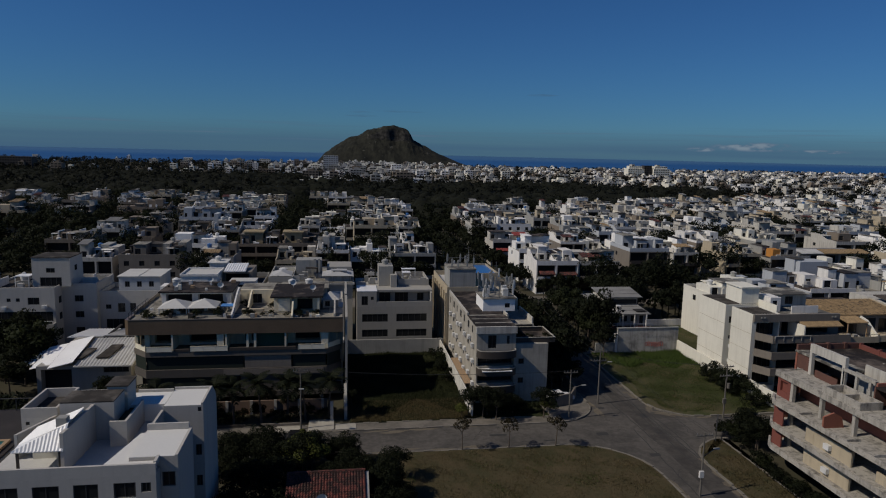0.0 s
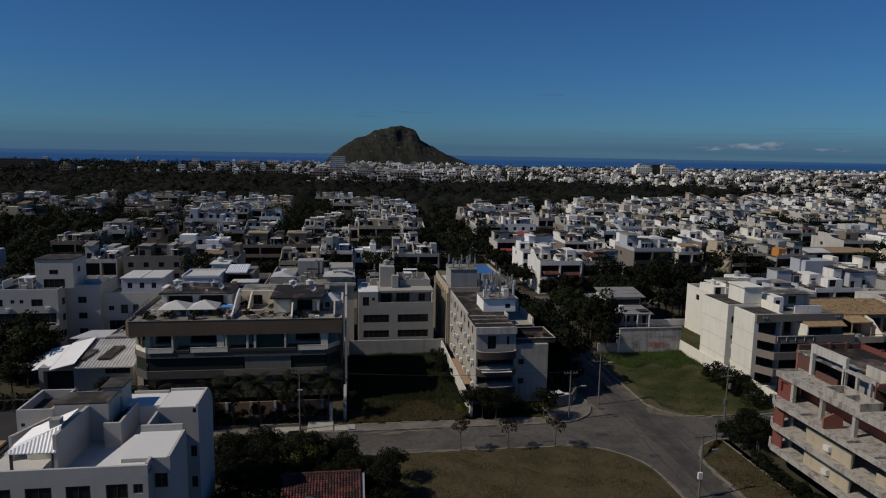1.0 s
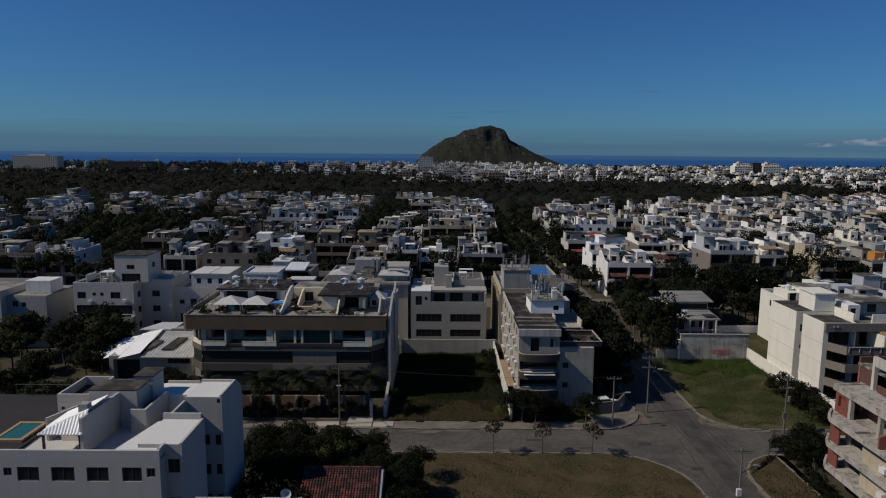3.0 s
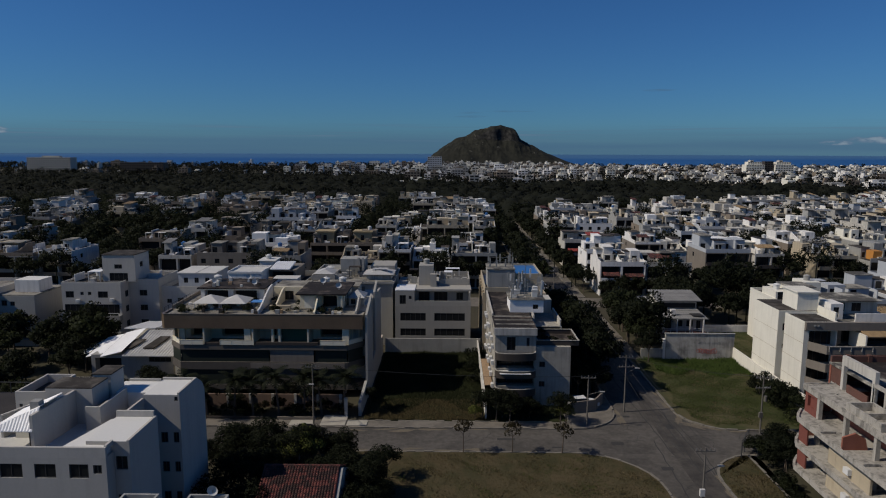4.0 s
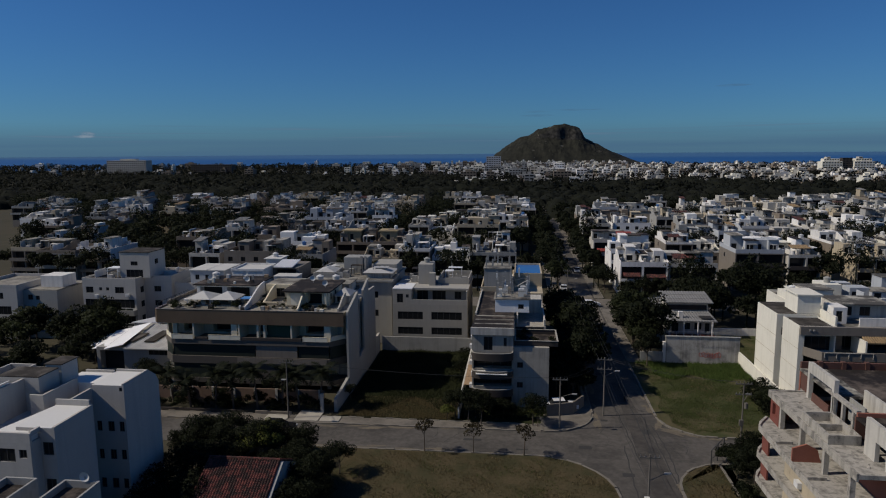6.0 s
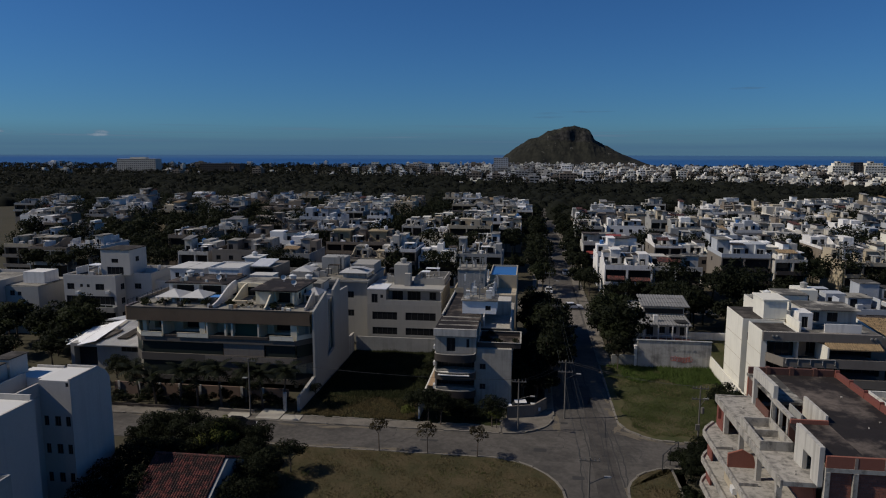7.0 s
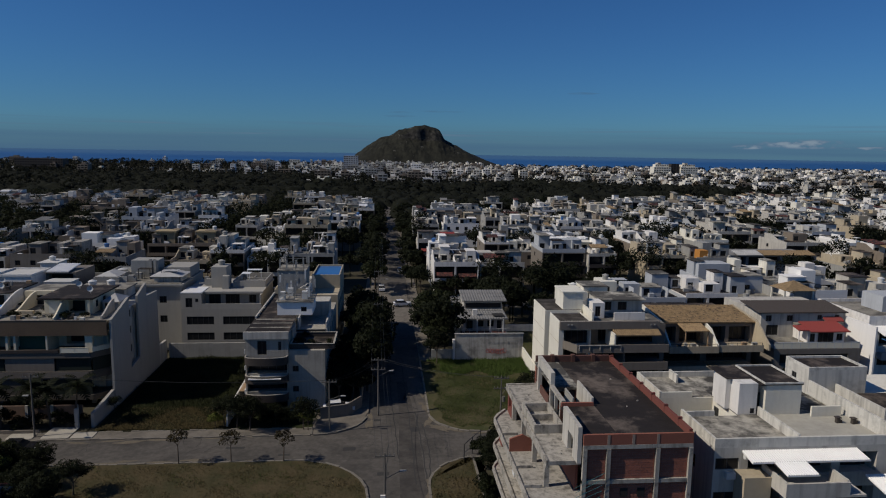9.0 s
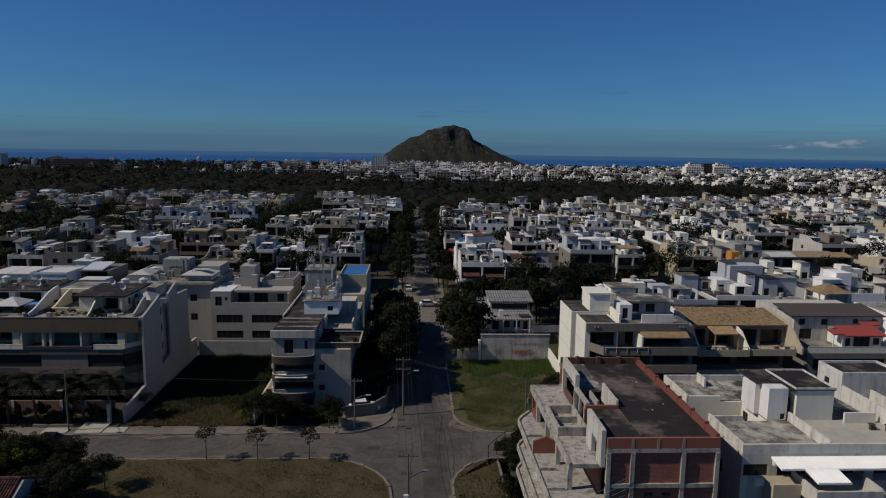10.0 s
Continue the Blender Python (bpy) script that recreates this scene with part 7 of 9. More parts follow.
            c.box(bx + 0.1, by + 0.1, h + 0.1, bx + 0.22, by + 0.22, h + 1.9)
        else:
            c.box(bx, by, h + 0.1, bx + 0.15, min(d - 0.2, by + rnd.uniform(2, 5)), h + rnd.uniform(1.2, 2.4))
    tagged(part("roof_clutter", c, rnd.choice((WHITE, OFFWHITE, GREY, m)), r, "tanks, sheds and low walls on the roof"), kind="stuff")
    return r


LABELS = {id(WHITE): "white flat-roofed town house with stained walls and a roof room", id(WHITE_BRIGHT): "bright white flat-roofed town house with a roof terrace", id(OFFWHITE): "weathered off-white flat-roofed town house with a roof room", id(CREAM): "cream flat-roofed town house with a roof room", id(GREY): "grey rendered flat-roofed town house with parapets", id(BLUEGREY): "pale blue flat-roofed town house with a roof room", id(TAUPE): "taupe flat-roofed town house with shaded balconies", id(OCHRE): "ochre flat-roofed town house with a roof room", id(SAND): "sand coloured flat-roofed town house with a roof room"}
GAPS = []
ALLEYS = []


def sloped_wall(r, x, d, h, z0, m):
    """A party wall that climbs from the front terrace to the roof room."""
    s = Shape()
    a = [(x, d * 0.05, z0), (x, d * 0.8, z0), (x, d * 0.8, h + 2.4), (x, d * 0.55, h + 2.4), (x, d * 0.3, h + 1.0), (x, d * 0.05, h + 0.9)]
    b = [(x + 0.22, y, z) for _, y, z in a]
    s.face(*a)
    s.face(*reversed(b))
    for k in range(6):
        j = (k + 1) % 6
        s.face(a[j], a[k], b[k], b[j])
    part("party_wall", s, m, r)


def quarter():
    rnd = random.Random(21)
    y = 100.0
    row = 0
    while y < 420:
        dep = rnd.uniform(13, 16)
        x = -330.0
        while x < 380:
            w = rnd.uniform(7.5, 12.5)
            yy = y + rnd.uniform(-1.5, 1.5)
            reach = 0.78 * (y + 10)
            seen = -reach - 34 < x < reach + 20
            limit = 372 if x < 5 else 318 + 0.42 * (x - 5)
            keep = (0.76 if x < 90 else 0.66) if x > 0 else 0.82 if x > -60 else 0.74 if x > -60 - 0.25 * yy else 0.42
            clear = free(x, x + w, yy, yy + dep)
            if seen and yy < limit and clear and yy > 96:
                if rnd.random() < keep and not (18 < x < 40 and 122 < yy < 152) and not (-70 < x < -56 and yy > 125):
                    walls = WALLS_R if x > 0 else WALLS_L if x > -0.32 * yy else WALLS_F
                    m = rnd.choice(walls)
                    h = rnd.choice((6.2, 7.2, 8.0, 8.6, 9.2)) + rnd.uniform(-0.4, 0.4)
                    detail = 2 if yy < 175 else 1 if yy < 290 else 0
                    house = town_house(x, yy, w - 0.3, dep, h, rnd, walls, detail, LABELS[id(m)], "houses of the quarter", m)
                    if rnd.random() < 0.8:
                        sloped_wall(house, rnd.choice((0.02, w * 0.45, w - 0.6)), dep, h, h - 0.2, m)
                    if rnd.random() < 0.12:
                        tiled_roof(house, "tile_awning", w * 0.1, 0.4, w * rnd.uniform(0.4, 0.8), 3.2, h + 2.0, h + 2.5, rnd.choice((CLAY, CLAY_TAN, CLAY, SHEET)), "", 0.5)
                else:
                    GAPS.append((x + w / 2, yy + dep / 2))
            elif seen and clear and yy < limit + 10:
                GAPS.append((x + w / 2, yy + dep / 2))
            x += w + (rnd.uniform(5, 8) if rnd.random() < 0.1 else 0.1)
        row += 1
        gap = 5.5 if row % 2 else 9.5
        ALLEYS.append((y + dep + gap / 2, gap))
        y += dep + gap


def landmarks():
    rnd = random.Random(52)
    L = lambda x, y, w, d, h, m, label: town_house(x, y, w, d, h, rnd, [m], 2, label, "houses of the quarter", m, 0.1)
    r = L(-92, 160, 14, 14, 8.2, GREYTRIM, "dark taupe town house with two tall bare wall slabs")
    part("wall_slab", Shape().box(9.2, 4.0, 0, 10.8, 10.0, 11.2), CONCRETE, r, "tall bare grey wall slab")
    part("wall_slab", Shape().box(12.6, 5.0, 0, 14.6, 11.0, 11.4), CONCRETE, r, "tall bare grey wall slab")
    r = L(-84, 177, 13, 12, 8.6, WHITE_BRIGHT, "bright white town house with stepped roof terraces")
    part("roof_hut", Shape().box(1.0, 1.0, 8.7, 5.0, 5.0, 12.0), WHITE_BRIGHT, r)
    part("roof_hut", Shape().box(7.5, 1.0, 8.7, 11.0, 4.0, 10.6), WHITE_BRIGHT, r)
    for x in (-67.5, -56.5):
        r = L(x, 182, 11, 13, 8.2, TAUPE, "taupe town house with an ochre roof room")
        block(r, "roof_room", 1.2, 4.0, 8.3, 6.2, 8.5, 11.4, OCHRE, F=[(1.9, 2.9, 9.0, 10.6, "w")], near=False)
        part("roof_slab", Shape().box(0.8, 3.6, 11.4, 6.6, 8.9, 11.75), OCHRE, r)
    r = L(-96, 240, 16, 13, 9.4, BLUEGREY, "pale blue white apartment house with a row of windows")
    part("wall_slab", Shape().box(12.0, -0.3, 0, 13.4, 8, 11.6), BLUEGREY, r)
    r = L(-35, 214, 14, 13, 9.8, SAND, "sand coloured apartment house with a row of square windows")
    r = L(45, 182, 13, 14, 7.6, WHITE_BRIGHT, "bright white town house with tall roof boxes")
    part("roof_hut", Shape().box(0.6, 1.0, 7.7, 4.6, 5.0, 10.6), WHITE_BRIGHT, r)
    part("roof_hut", Shape().box(7.4, 3.0, 7.7, 12.0, 7.0, 10.2), WHITE_BRIGHT, r)
    r = L(19.5, 238, 13, 13, 8.2, WHITE_BRIGHT, "bright white town house with two tall roof slabs")
    part("wall_slab", Shape().box(0.2, 0.5, 8.3, 1.2, 6.0, 11.2), WHITE_BRIGHT, r)
    part("wall_slab", Shape().box(2.4, 0.5, 8.3, 3.4, 6.0, 10.8), WHITE_BRIGHT, r)
    r = L(7.6, 194, 13, 12, 7.8, OFFWHITE, "off-white town house with red tile awnings beside the street")
    tiled_roof(r, "tile_awning", 1.0, -1.6, 6.0, 0.0, 5.2, 5.8, CLAY_RED, "red tile awning", 0.4)
    tiled_roof(r, "tile_awning", 7.0, 2.0, 11.5, 5.0, 9.6, 10.3, CLAY_RED, "red tile roof", 0.4)
    r = L(79, 160, 12, 13, 7.8, GREY, "town house with an orange painted roof room")
    block(r, "roof_room", 1.5, 1.5, 7.9, 3.8, 4.5, 10.2, ORANGE, near=False, label="orange painted roof room")
    for x, y, w, h, m, label in ((30.5, 106, 10.5, 8.8, CREAM, "cream row house with stepped roof walls"), (42, 109, 10.5, 8.6, BLUEGREY, "pale blue row house with a flat roof"), (53, 110, 10, 9.2, WHITE, "white row house with jumbled roof rooms"), (63.5, 109, 10.5, 8.6, BLUEGREY, "pale blue row house with a flat roof"), (74.5, 110, 10, 9.4, WHITE_BRIGHT, "bright white row house with a tall roof box"), (85.5, 109, 10.5, 8.4, OFFWHITE, "weathered white row house with roof rooms")):
        L(x, y, w, 12.5, h, m, label)
    r = L(9.5, 153, 11, 12, 7.6, WHITE, "white corner house with red tile awnings beside the street")
    tiled_roof(r, "tile_awning", 0.6, -1.7, 4.6, 0.0, 5.3, 5.9, CLAY, "dull red tile awning", 0.4)
    tiled_roof(r, "tile_awning", 6.0, -1.7, 10.4, 0.0, 5.1, 5.6, CLAY, "dull red tile awning", 0.4)
    sloped_wall(r, 0.02, 12, 7.6, 7.4, WHITE)
    sloped_wall(r, 5.2, 12, 7.6, 7.4, WHITE_BRIGHT)
    r = L(21, 154, 11, 12, 7.4, OFFWHITE, "weathered white house with a dull red tile terrace roof")
    tiled_roof(r, "tile_awning", 1.0, 0.6, 6.5, 3.6, 9.2, 9.9, CLAY, "dull red tile roof", 0.4)
    sloped_wall(r, 0.02, 12, 7.4, 7.2, WHITE)
    r = L(9.5, 170, 11, 12, 8.2, WHITE_BRIGHT, "bright white house with jumbled roof rooms")
    sloped_wall(r, 4.4, 12, 8.2, 8.0, WHITE)
    r = thing("row_house", 88, 170, 0, "long low house under a row of pale yellow canopies", "house", "houses of the quarter")
    block(r, "wall", 0, 0, 0, 31, 12, 7.6, GREY, F=[(1 + 5 * k, 5.2 + 5 * k, 4.8, 7.2, "v") for k in range(6)], near=False)
    part("roof", Shape().box(0.1, 0.1, 7.6, 30.9, 11.9, 7.75), FIBRE, r)
    for k, m in enumerate((FIBRE_PALE, CLAY_TAN, CLAY_TAN)):
        tiled_roof(r, "canopy", 7 + 7.8 * k, -1.4, 14.4 + 7.8 * k, 2.6, 7.9, 8.7, m, "pale corrugated canopy", 0.5)
    r = thing("roof_pavilion", 0, 0, 0, "open roof pavilion with a mossy tan hipped tile roof", "pavilion")
    block(r, "wall", 68.5, 107.2, 0, 78, 108.9, 8.6, CREAM)
    q = Shape()
    e = [(70.0, 106.6, 10.9), (76.2, 106.6, 10.9), (76.2, 111.8, 10.9), (70.0, 111.8, 10.9)]
    tip = (73.1, 109.2, 12.4)
    for k in range(4):
        q.face(e[k], e[(k + 1) % 4], tip)
    q.face(*reversed(e))
    part("roof", q, CLAY_TAN, r, "mossy tan hipped tile roof")
    for x in (70.2, 75.7):
        for y in (107.2, 111.2):
            part("post", Shape().box(x, y, 8.6, x + 0.3, y + 0.3, 10.95), CREAM, r)
    part("back_wall", Shape().box(72.5, 107.6, 8.6, 76.5, 107.8, 10.9), GREY, r)
    r = L(63.5, 127, 9.5, 9, 8.8, BLUEGREY, "pale blue house with a tall plain roof box")
    block(r, "roof_room", 0.6, 1.4, 8.9, 7.6, 6.0, 12.2, BLUEGREY, near=False, label="tall pale blue roof box")
    r = L(74.5, 128, 9, 9, 8.6, CREAM, "cream house with blank gable walls")
    r = L(85, 127, 10, 9, 8.2, WHITE, "white house with jumbled roof rooms")
    for x0, x1, y0, y1 in ((9, 33, 151.5, 183), (30, 97, 105, 123.5), (62, 96, 126, 138), (86, 121, 168, 184), (-93, -76, 159, 176), (-85, -70, 176, 190), (-69, -44, 181, 197), (-97, -79, 239, 254), (-36, -20, 213, 228), (44, 59, 181, 197), (19, 33, 237, 252), (7, 21, 193, 207), (78, 92, 159, 174)):
        TAKEN.append((x0, x1, y0, y1))


landmarks()
quarter()

# ---- trees ----


NORMALS = {}


def leaf_cloud(rng, centres, radii, per, size, squash=0.75):
    """Leaves as small bent quads round clump centres; returns a vertex array and a face array."""
    c = np.repeat(np.asarray(centres, float), per, axis=0)
    rad = np.repeat(np.asarray(radii, float), per)
    n = len(c)
    d = rng.normal(size=(n, 3))
    d /= np.linalg.norm(d, axis=1)[:, None]
    p = c + d * (rad * rng.uniform(0.45, 1.0, n) ** 0.6)[:, None] * np.array([1, 1, squash])
    a = rng.normal(size=(n, 3))
    a /= np.linalg.norm(a, axis=1)[:, None]
    b = np.cross(a, rng.normal(size=(n, 3)))
    b /= np.linalg.norm(b, axis=1)[:, None]
    s = size * rng.uniform(0.6, 1.4, n)
    a *= s[:, None]
    b *= (s * 0.55)[:, None]
    # leaves are wound outwards, with a lean to the camera's side
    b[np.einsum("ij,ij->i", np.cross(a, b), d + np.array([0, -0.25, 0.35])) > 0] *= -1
    v = np.stack([p - a, p + b * 0.9, p + a, p - b], axis=1).reshape(-1, 3)
    f = np.arange(n * 4).reshape(-1, 4)
    out = d + np.array([0, 0, 0.35]) + rng.normal(size=(n, 3)) * 0.3
    out /= np.linalg.norm(out, axis=1)[:, None]
    NORMALS[len(v)] = np.repeat(out, 4, axis=0)
    return v, f


def mesh_of(name, v, f, mat, normals=None):
    me = bpy.data.meshes.new(name)
    k = f.shape[1]
    me.vertices.add(len(v))
    me.vertices.foreach_set("co", np.asarray(v, np.float32).ravel())
    me.loops.add(f.size)
    me.loops.foreach_set("vertex_index", f.astype(np.int32).ravel())
    me.polygons.add(len(f))
    me.polygons.foreach_set("loop_start", np.arange(0, f.size, k, dtype=np.int32))
    me.materials.append(mat)
    me.update(calc_edges=True)
    if normals is not None:
        me.polygons.foreach_set("use_smooth", np.ones(len(f), bool))
        me.normals_split_custom_set_from_vertices(normals.astype(np.float32))
    return me


def tree_model(seed, height, spread, clumps, per, size, mat, trunk_share=0.35, lean=0.0):
    """A trunk with limbs under a crown of leaf clumps, at the origin."""
    rng = np.random.default_rng(seed)
    s = Shape()
    base = height * trunk_share
    top = Vector((lean * base, 0.1, base))
    s.tube((0, 0, -0.1), top, 0.035 * height * 0.6, 0.022 * height * 0.6, 7)
    centres, radii = [], []
    for k in range(clumps):
        ang = k * 2.4 + rng.uniform(-0.4, 0.4)
        q = math.sqrt((k + 0.5) / clumps)
        x, y = spread * 0.72 * q * math.cos(ang), spread * 0.72 * q * math.sin(ang)
        z = base + (height - base) * (0.2 + 0.68 * rng.uniform(0.3, 1.0) * (1 - 0.5 * q * q))
        centres.append((x + top.x, y, z))
        radii.append(spread * rng.uniform(0.24, 0.42))
        if k % 2 == 0:
            s.tube(top, (x + top.x, y, z), 0.012 * height * 0.6, 0.004 * height, 5)
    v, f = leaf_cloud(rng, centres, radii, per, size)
    return s.mesh("trunk", BARK), mesh_of("crown", v, f, mat, NORMALS[len(v)])


FAR_CROWNS = []


def plant(model, x, y, z, scale, turn, label, group="trees of the quarter"):
    trunk_me, crown_me = model
    if y > 158 or (y > 122 and abs(x) > 18):
        FAR_CROWNS.append((x, y, scale))
        return None
    t = new("tree", trunk_me)
    t.matrix_basis = Matrix.LocRotScale((x, y, z), Euler((0, 0, turn)), (scale, scale, scale * random.uniform(0.85, 1.15)))
    tagged(t, label, "tree", group)
    new("crown", crown_me).parent = t
    return t


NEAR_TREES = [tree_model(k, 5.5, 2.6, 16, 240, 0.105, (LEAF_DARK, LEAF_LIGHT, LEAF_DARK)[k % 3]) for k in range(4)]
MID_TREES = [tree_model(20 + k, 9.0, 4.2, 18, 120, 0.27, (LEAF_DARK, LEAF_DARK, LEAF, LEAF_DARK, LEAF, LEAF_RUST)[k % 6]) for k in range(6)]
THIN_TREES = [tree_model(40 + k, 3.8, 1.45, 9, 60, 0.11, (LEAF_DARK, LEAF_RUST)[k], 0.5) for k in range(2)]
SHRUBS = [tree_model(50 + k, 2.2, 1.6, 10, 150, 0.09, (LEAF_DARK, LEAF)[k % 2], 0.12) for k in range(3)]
rnd = random.Random(77)
# beside the side road
for x, y, k, s in ((-20.9, 75.2, 2, 0.8), (-22.6, 76.0, 3, 0.75), (-23.6, 75.6, 1, 0.4), (-19.2, 74.6, 0, 0.86), (-20.0, 76.4, 3, 0.8), (-12.6, 74.7, 0, 0.82), (-12.0, 74.4, 1, 0.5), (-16.4, 76.6, 2, 0.55), (-17.9, 77.0, 3, 0.55)):
    plant(NEAR_TREES[k], x, y, 0.1, s, rnd.uniform(0, 6), "round low street tree with dense leaves beside the pavement", "street trees")
for x, y, k, s in ((-6.0, 84.0, 0, 0.6), (-5.0, 88.0, 1, 0.95), (-4.6, 92.6, 3, 1.0), (-4.4, 97.5, 0, 1.05), (-4.6, 103.0, 1, 1.05), (-4.6, 108.6, 3, 1.05), (-5.0, 114.5, 0, 1.0), (-5.4, 121.0, 1, 0.9)):
    plant(MID_TREES[k], x, y, 0.1, s, rnd.uniform(0, 6), "dense dark street tree shading the roadway", "street trees")
for x, y, k, s in ((-8.8, 83.4, 0, 0.6), (-9.0, 87.0, 1, 0.65), (-8.2, 91.6, 3, 0.7)):
    plant(MID_TREES[k], x, y, 0.1, s, rnd.uniform(0, 6), "dense dark street tree beside the corner house", "street trees")
for x, y, k, s in ((10.5, 149.6, 0, 0.6), (14.2, 149.2, 1, 0.66), (18.4, 149.8, 3, 0.6), (23.5, 150.6, 0, 0.62)):
    plant(MID_TREES[k], x, y, 0, s, rnd.uniform(0, 6), "dark garden tree before a white corner house", "garden trees")
for x, y in ((-25.3, 66.0), (-19.6, 66.1), (-13.8, 66.0)):
    plant(THIN_TREES[int(x) % 2], x, y, 0.1, rnd.uniform(0.95, 1.15), rnd.uniform(0, 6), "thin young tree with sparse reddish leaves at the kerb", "young trees")
for k in range(34):
    x, y = rnd.uniform(-55, -36), rnd.uniform(57, 64.5)
    plant(NEAR_TREES[(0, 2, 3)[k % 3]] if k % 3 else SHRUBS[k % 3], x, y, 0, rnd.uniform(0.45, 0.75), rnd.uniform(0, 6), "dense dark garden tree beside the dry lot", "garden trees")
for k in range(22):
    plant(NEAR_TREES[(0, 2, 3, 0, 1, 2)[k % 6]], rnd.uniform(-53, -39), rnd.uniform(61.0, 65.8), 0, rnd.choice((0.42, 0.55, 0.7, 0.85, 0.92)), rnd.uniform(0, 6), "dense dark garden tree beside the dry lot", "garden trees")
# trees added to blacken the garden that lies in the villa's shade
for x, y, q in ((-47.6, 44.0, 0.8), (-45.0, 45.6, 0.8), (-48.4, 47.6, 0.9), (-45.6, 49.0, 0.9), (-48.8, 51.2, 0.95), (-46.2, 52.4, 0.9), (-48.8, 55.0, 0.9), (-46.0, 56.4, 0.85), (-48.4, 58.4, 0.7)):
    plant(NEAR_TREES[2], x, y, 0, q, 9 * q * x, "dense dark garden tree beside the red tiled house", "garden trees")
for x, y, q in ((-43.6, 65.3, 0.62), (-42.2, 64.6, 0.5), (-45.4, 65.6, 0.5)):
    plant(NEAR_TREES[1], x, y, 0, q, 5 * q * x, "bright yellow green bush beside the side road", "garden trees")
for k in range(12):
    plant(NEAR_TREES[2], rnd.uniform(-36, -33.6), rnd.uniform(49, 61), 0, rnd.uniform(0.5, 0.95), rnd.uniform(0, 6), "dense dark garden tree beside the dry lot", "garden trees")
for k in range(5):
    plant(NEAR_TREES[(0, 2, 3)[k % 3]], rnd.uniform(-66, -38), rnd.uniform(76.0, 82.0), 0, rnd.uniform(0.4, 0.65), rnd.uniform(0, 6), "dark bushy garden tree before the apartment house", "garden trees")
for k in range(16):
    plant(MID_TREES[k % 4], rnd.uniform(-100, -72), rnd.uniform(62, 84), 0, rnd.uniform(0.55, 0.9), rnd.uniform(0, 6), "large dark garden tree between houses", "garden trees")
for k in range(9):
    plant(NEAR_TREES[(0, 2, 3)[k % 3]], rnd.uniform(9.2, 13), rnd.uniform(60.8, 66), 0, rnd.uniform(0.55, 0.85), rnd.uniform(0, 6), "dense dark tree beside the unfinished house", "garden trees")
for k in range(22):
    plant(SHRUBS[k % 3], rnd.uniform(7.8, 8.5), rnd.uniform(42, 59), 0, rnd.uniform(0.6, 1.0), rnd.uniform(0, 6), "dark shrub along the fence", "shrubs")
for k in range(10):
    plant(SHRUBS[k % 3], rnd.uniform(8.6, 12.5), rnd.uniform(59, 67), 0, rnd.uniform(0.8, 1.2), rnd.uniform(0, 6), "dark shrub along the fence", "shrubs")
for k in range(16):
    plant(SHRUBS[k % 3], rnd.uniform(17.8, 20.9), rnd.uniform(73.6, 88), 0.1, rnd.uniform(0.8, 1.5), rnd.uniform(0, 6), "dark shrub along the cream wall", "shrubs")
for k in range(12):
    plant(SHRUBS[k % 3], rnd.uniform(-20, -11), rnd.uniform(76.2, 78.8), 0.1, rnd.uniform(0.6, 0.95), rnd.uniform(0, 6), "dark garden shrub before the corner house", "shrubs")
for k in range(10):
    plant(NEAR_TREES[(0, 2, 3)[k % 3]], rnd.uniform(-74, -68.2), rnd.uniform(77.5, 87), 0, rnd.uniform(0.45, 0.75), rnd.uniform(0, 6), "dark bushy garden tree beside the sheet-roofed house", "garden trees")
for k in range(10):
    plant(SHRUBS[k % 3], -21.0 - rnd.uniform(1, 3), rnd.uniform(88, 104), 0.1, rnd.uniform(0.5, 1.0), rnd.uniform(0, 6), "rank shrub along the boundary wall", "shrubs")
for k in range(26):
    plant(SHRUBS[k % 3], rnd.uniform(-66, -40.5), rnd.uniform(75.6, 79.0), 0.05, rnd.uniform(0.4, 0.9), rnd.uniform(0, 6), "dark garden shrub before the apartment house", "shrubs")
for k in range(34):
    x, y = ((rnd.uniform(-66, -42), rnd.uniform(84.1, 86.3)), (rnd.uniform(-57, -44), rnd.uniform(87, 93)))[k % 3 == 0]
    plant(SHRUBS[k % 3], x, y, 11.95 if y < 86.5 else 12.12, rnd.uniform(0.22, 0.55), rnd.uniform(0, 6), "potted green shrub on the roof terrace", "roof plants")
for k in range(10):
    plant(SHRUBS[k % 3], -20.8 + rnd.uniform(6.2, 11.2), 79.3 + rnd.uniform(2.7, 7.8), 8.56, rnd.uniform(0.25, 0.5), rnd.uniform(0, 6), "potted green shrub on the roof terrace", "roof plants")
for k in range(9):
    plant(SHRUBS[k % 3], 41.5 + rnd.uniform(0, 6), 44 + rnd.uniform(15.8, 17.2), 11.0, rnd.uniform(0.4, 0.8), rnd.uniform(0, 6), "dark shrub on the roof terrace", "roof plants")
for k in range(12):
    plant(SHRUBS[k % 3], 57 + rnd.uniform(0, 12), 87.3 + rnd.uniform(-3, -0.9), 0, rnd.uniform(1.0, 1.8), rnd.uniform(0, 6), "dark shrub before the row houses", "shrubs")
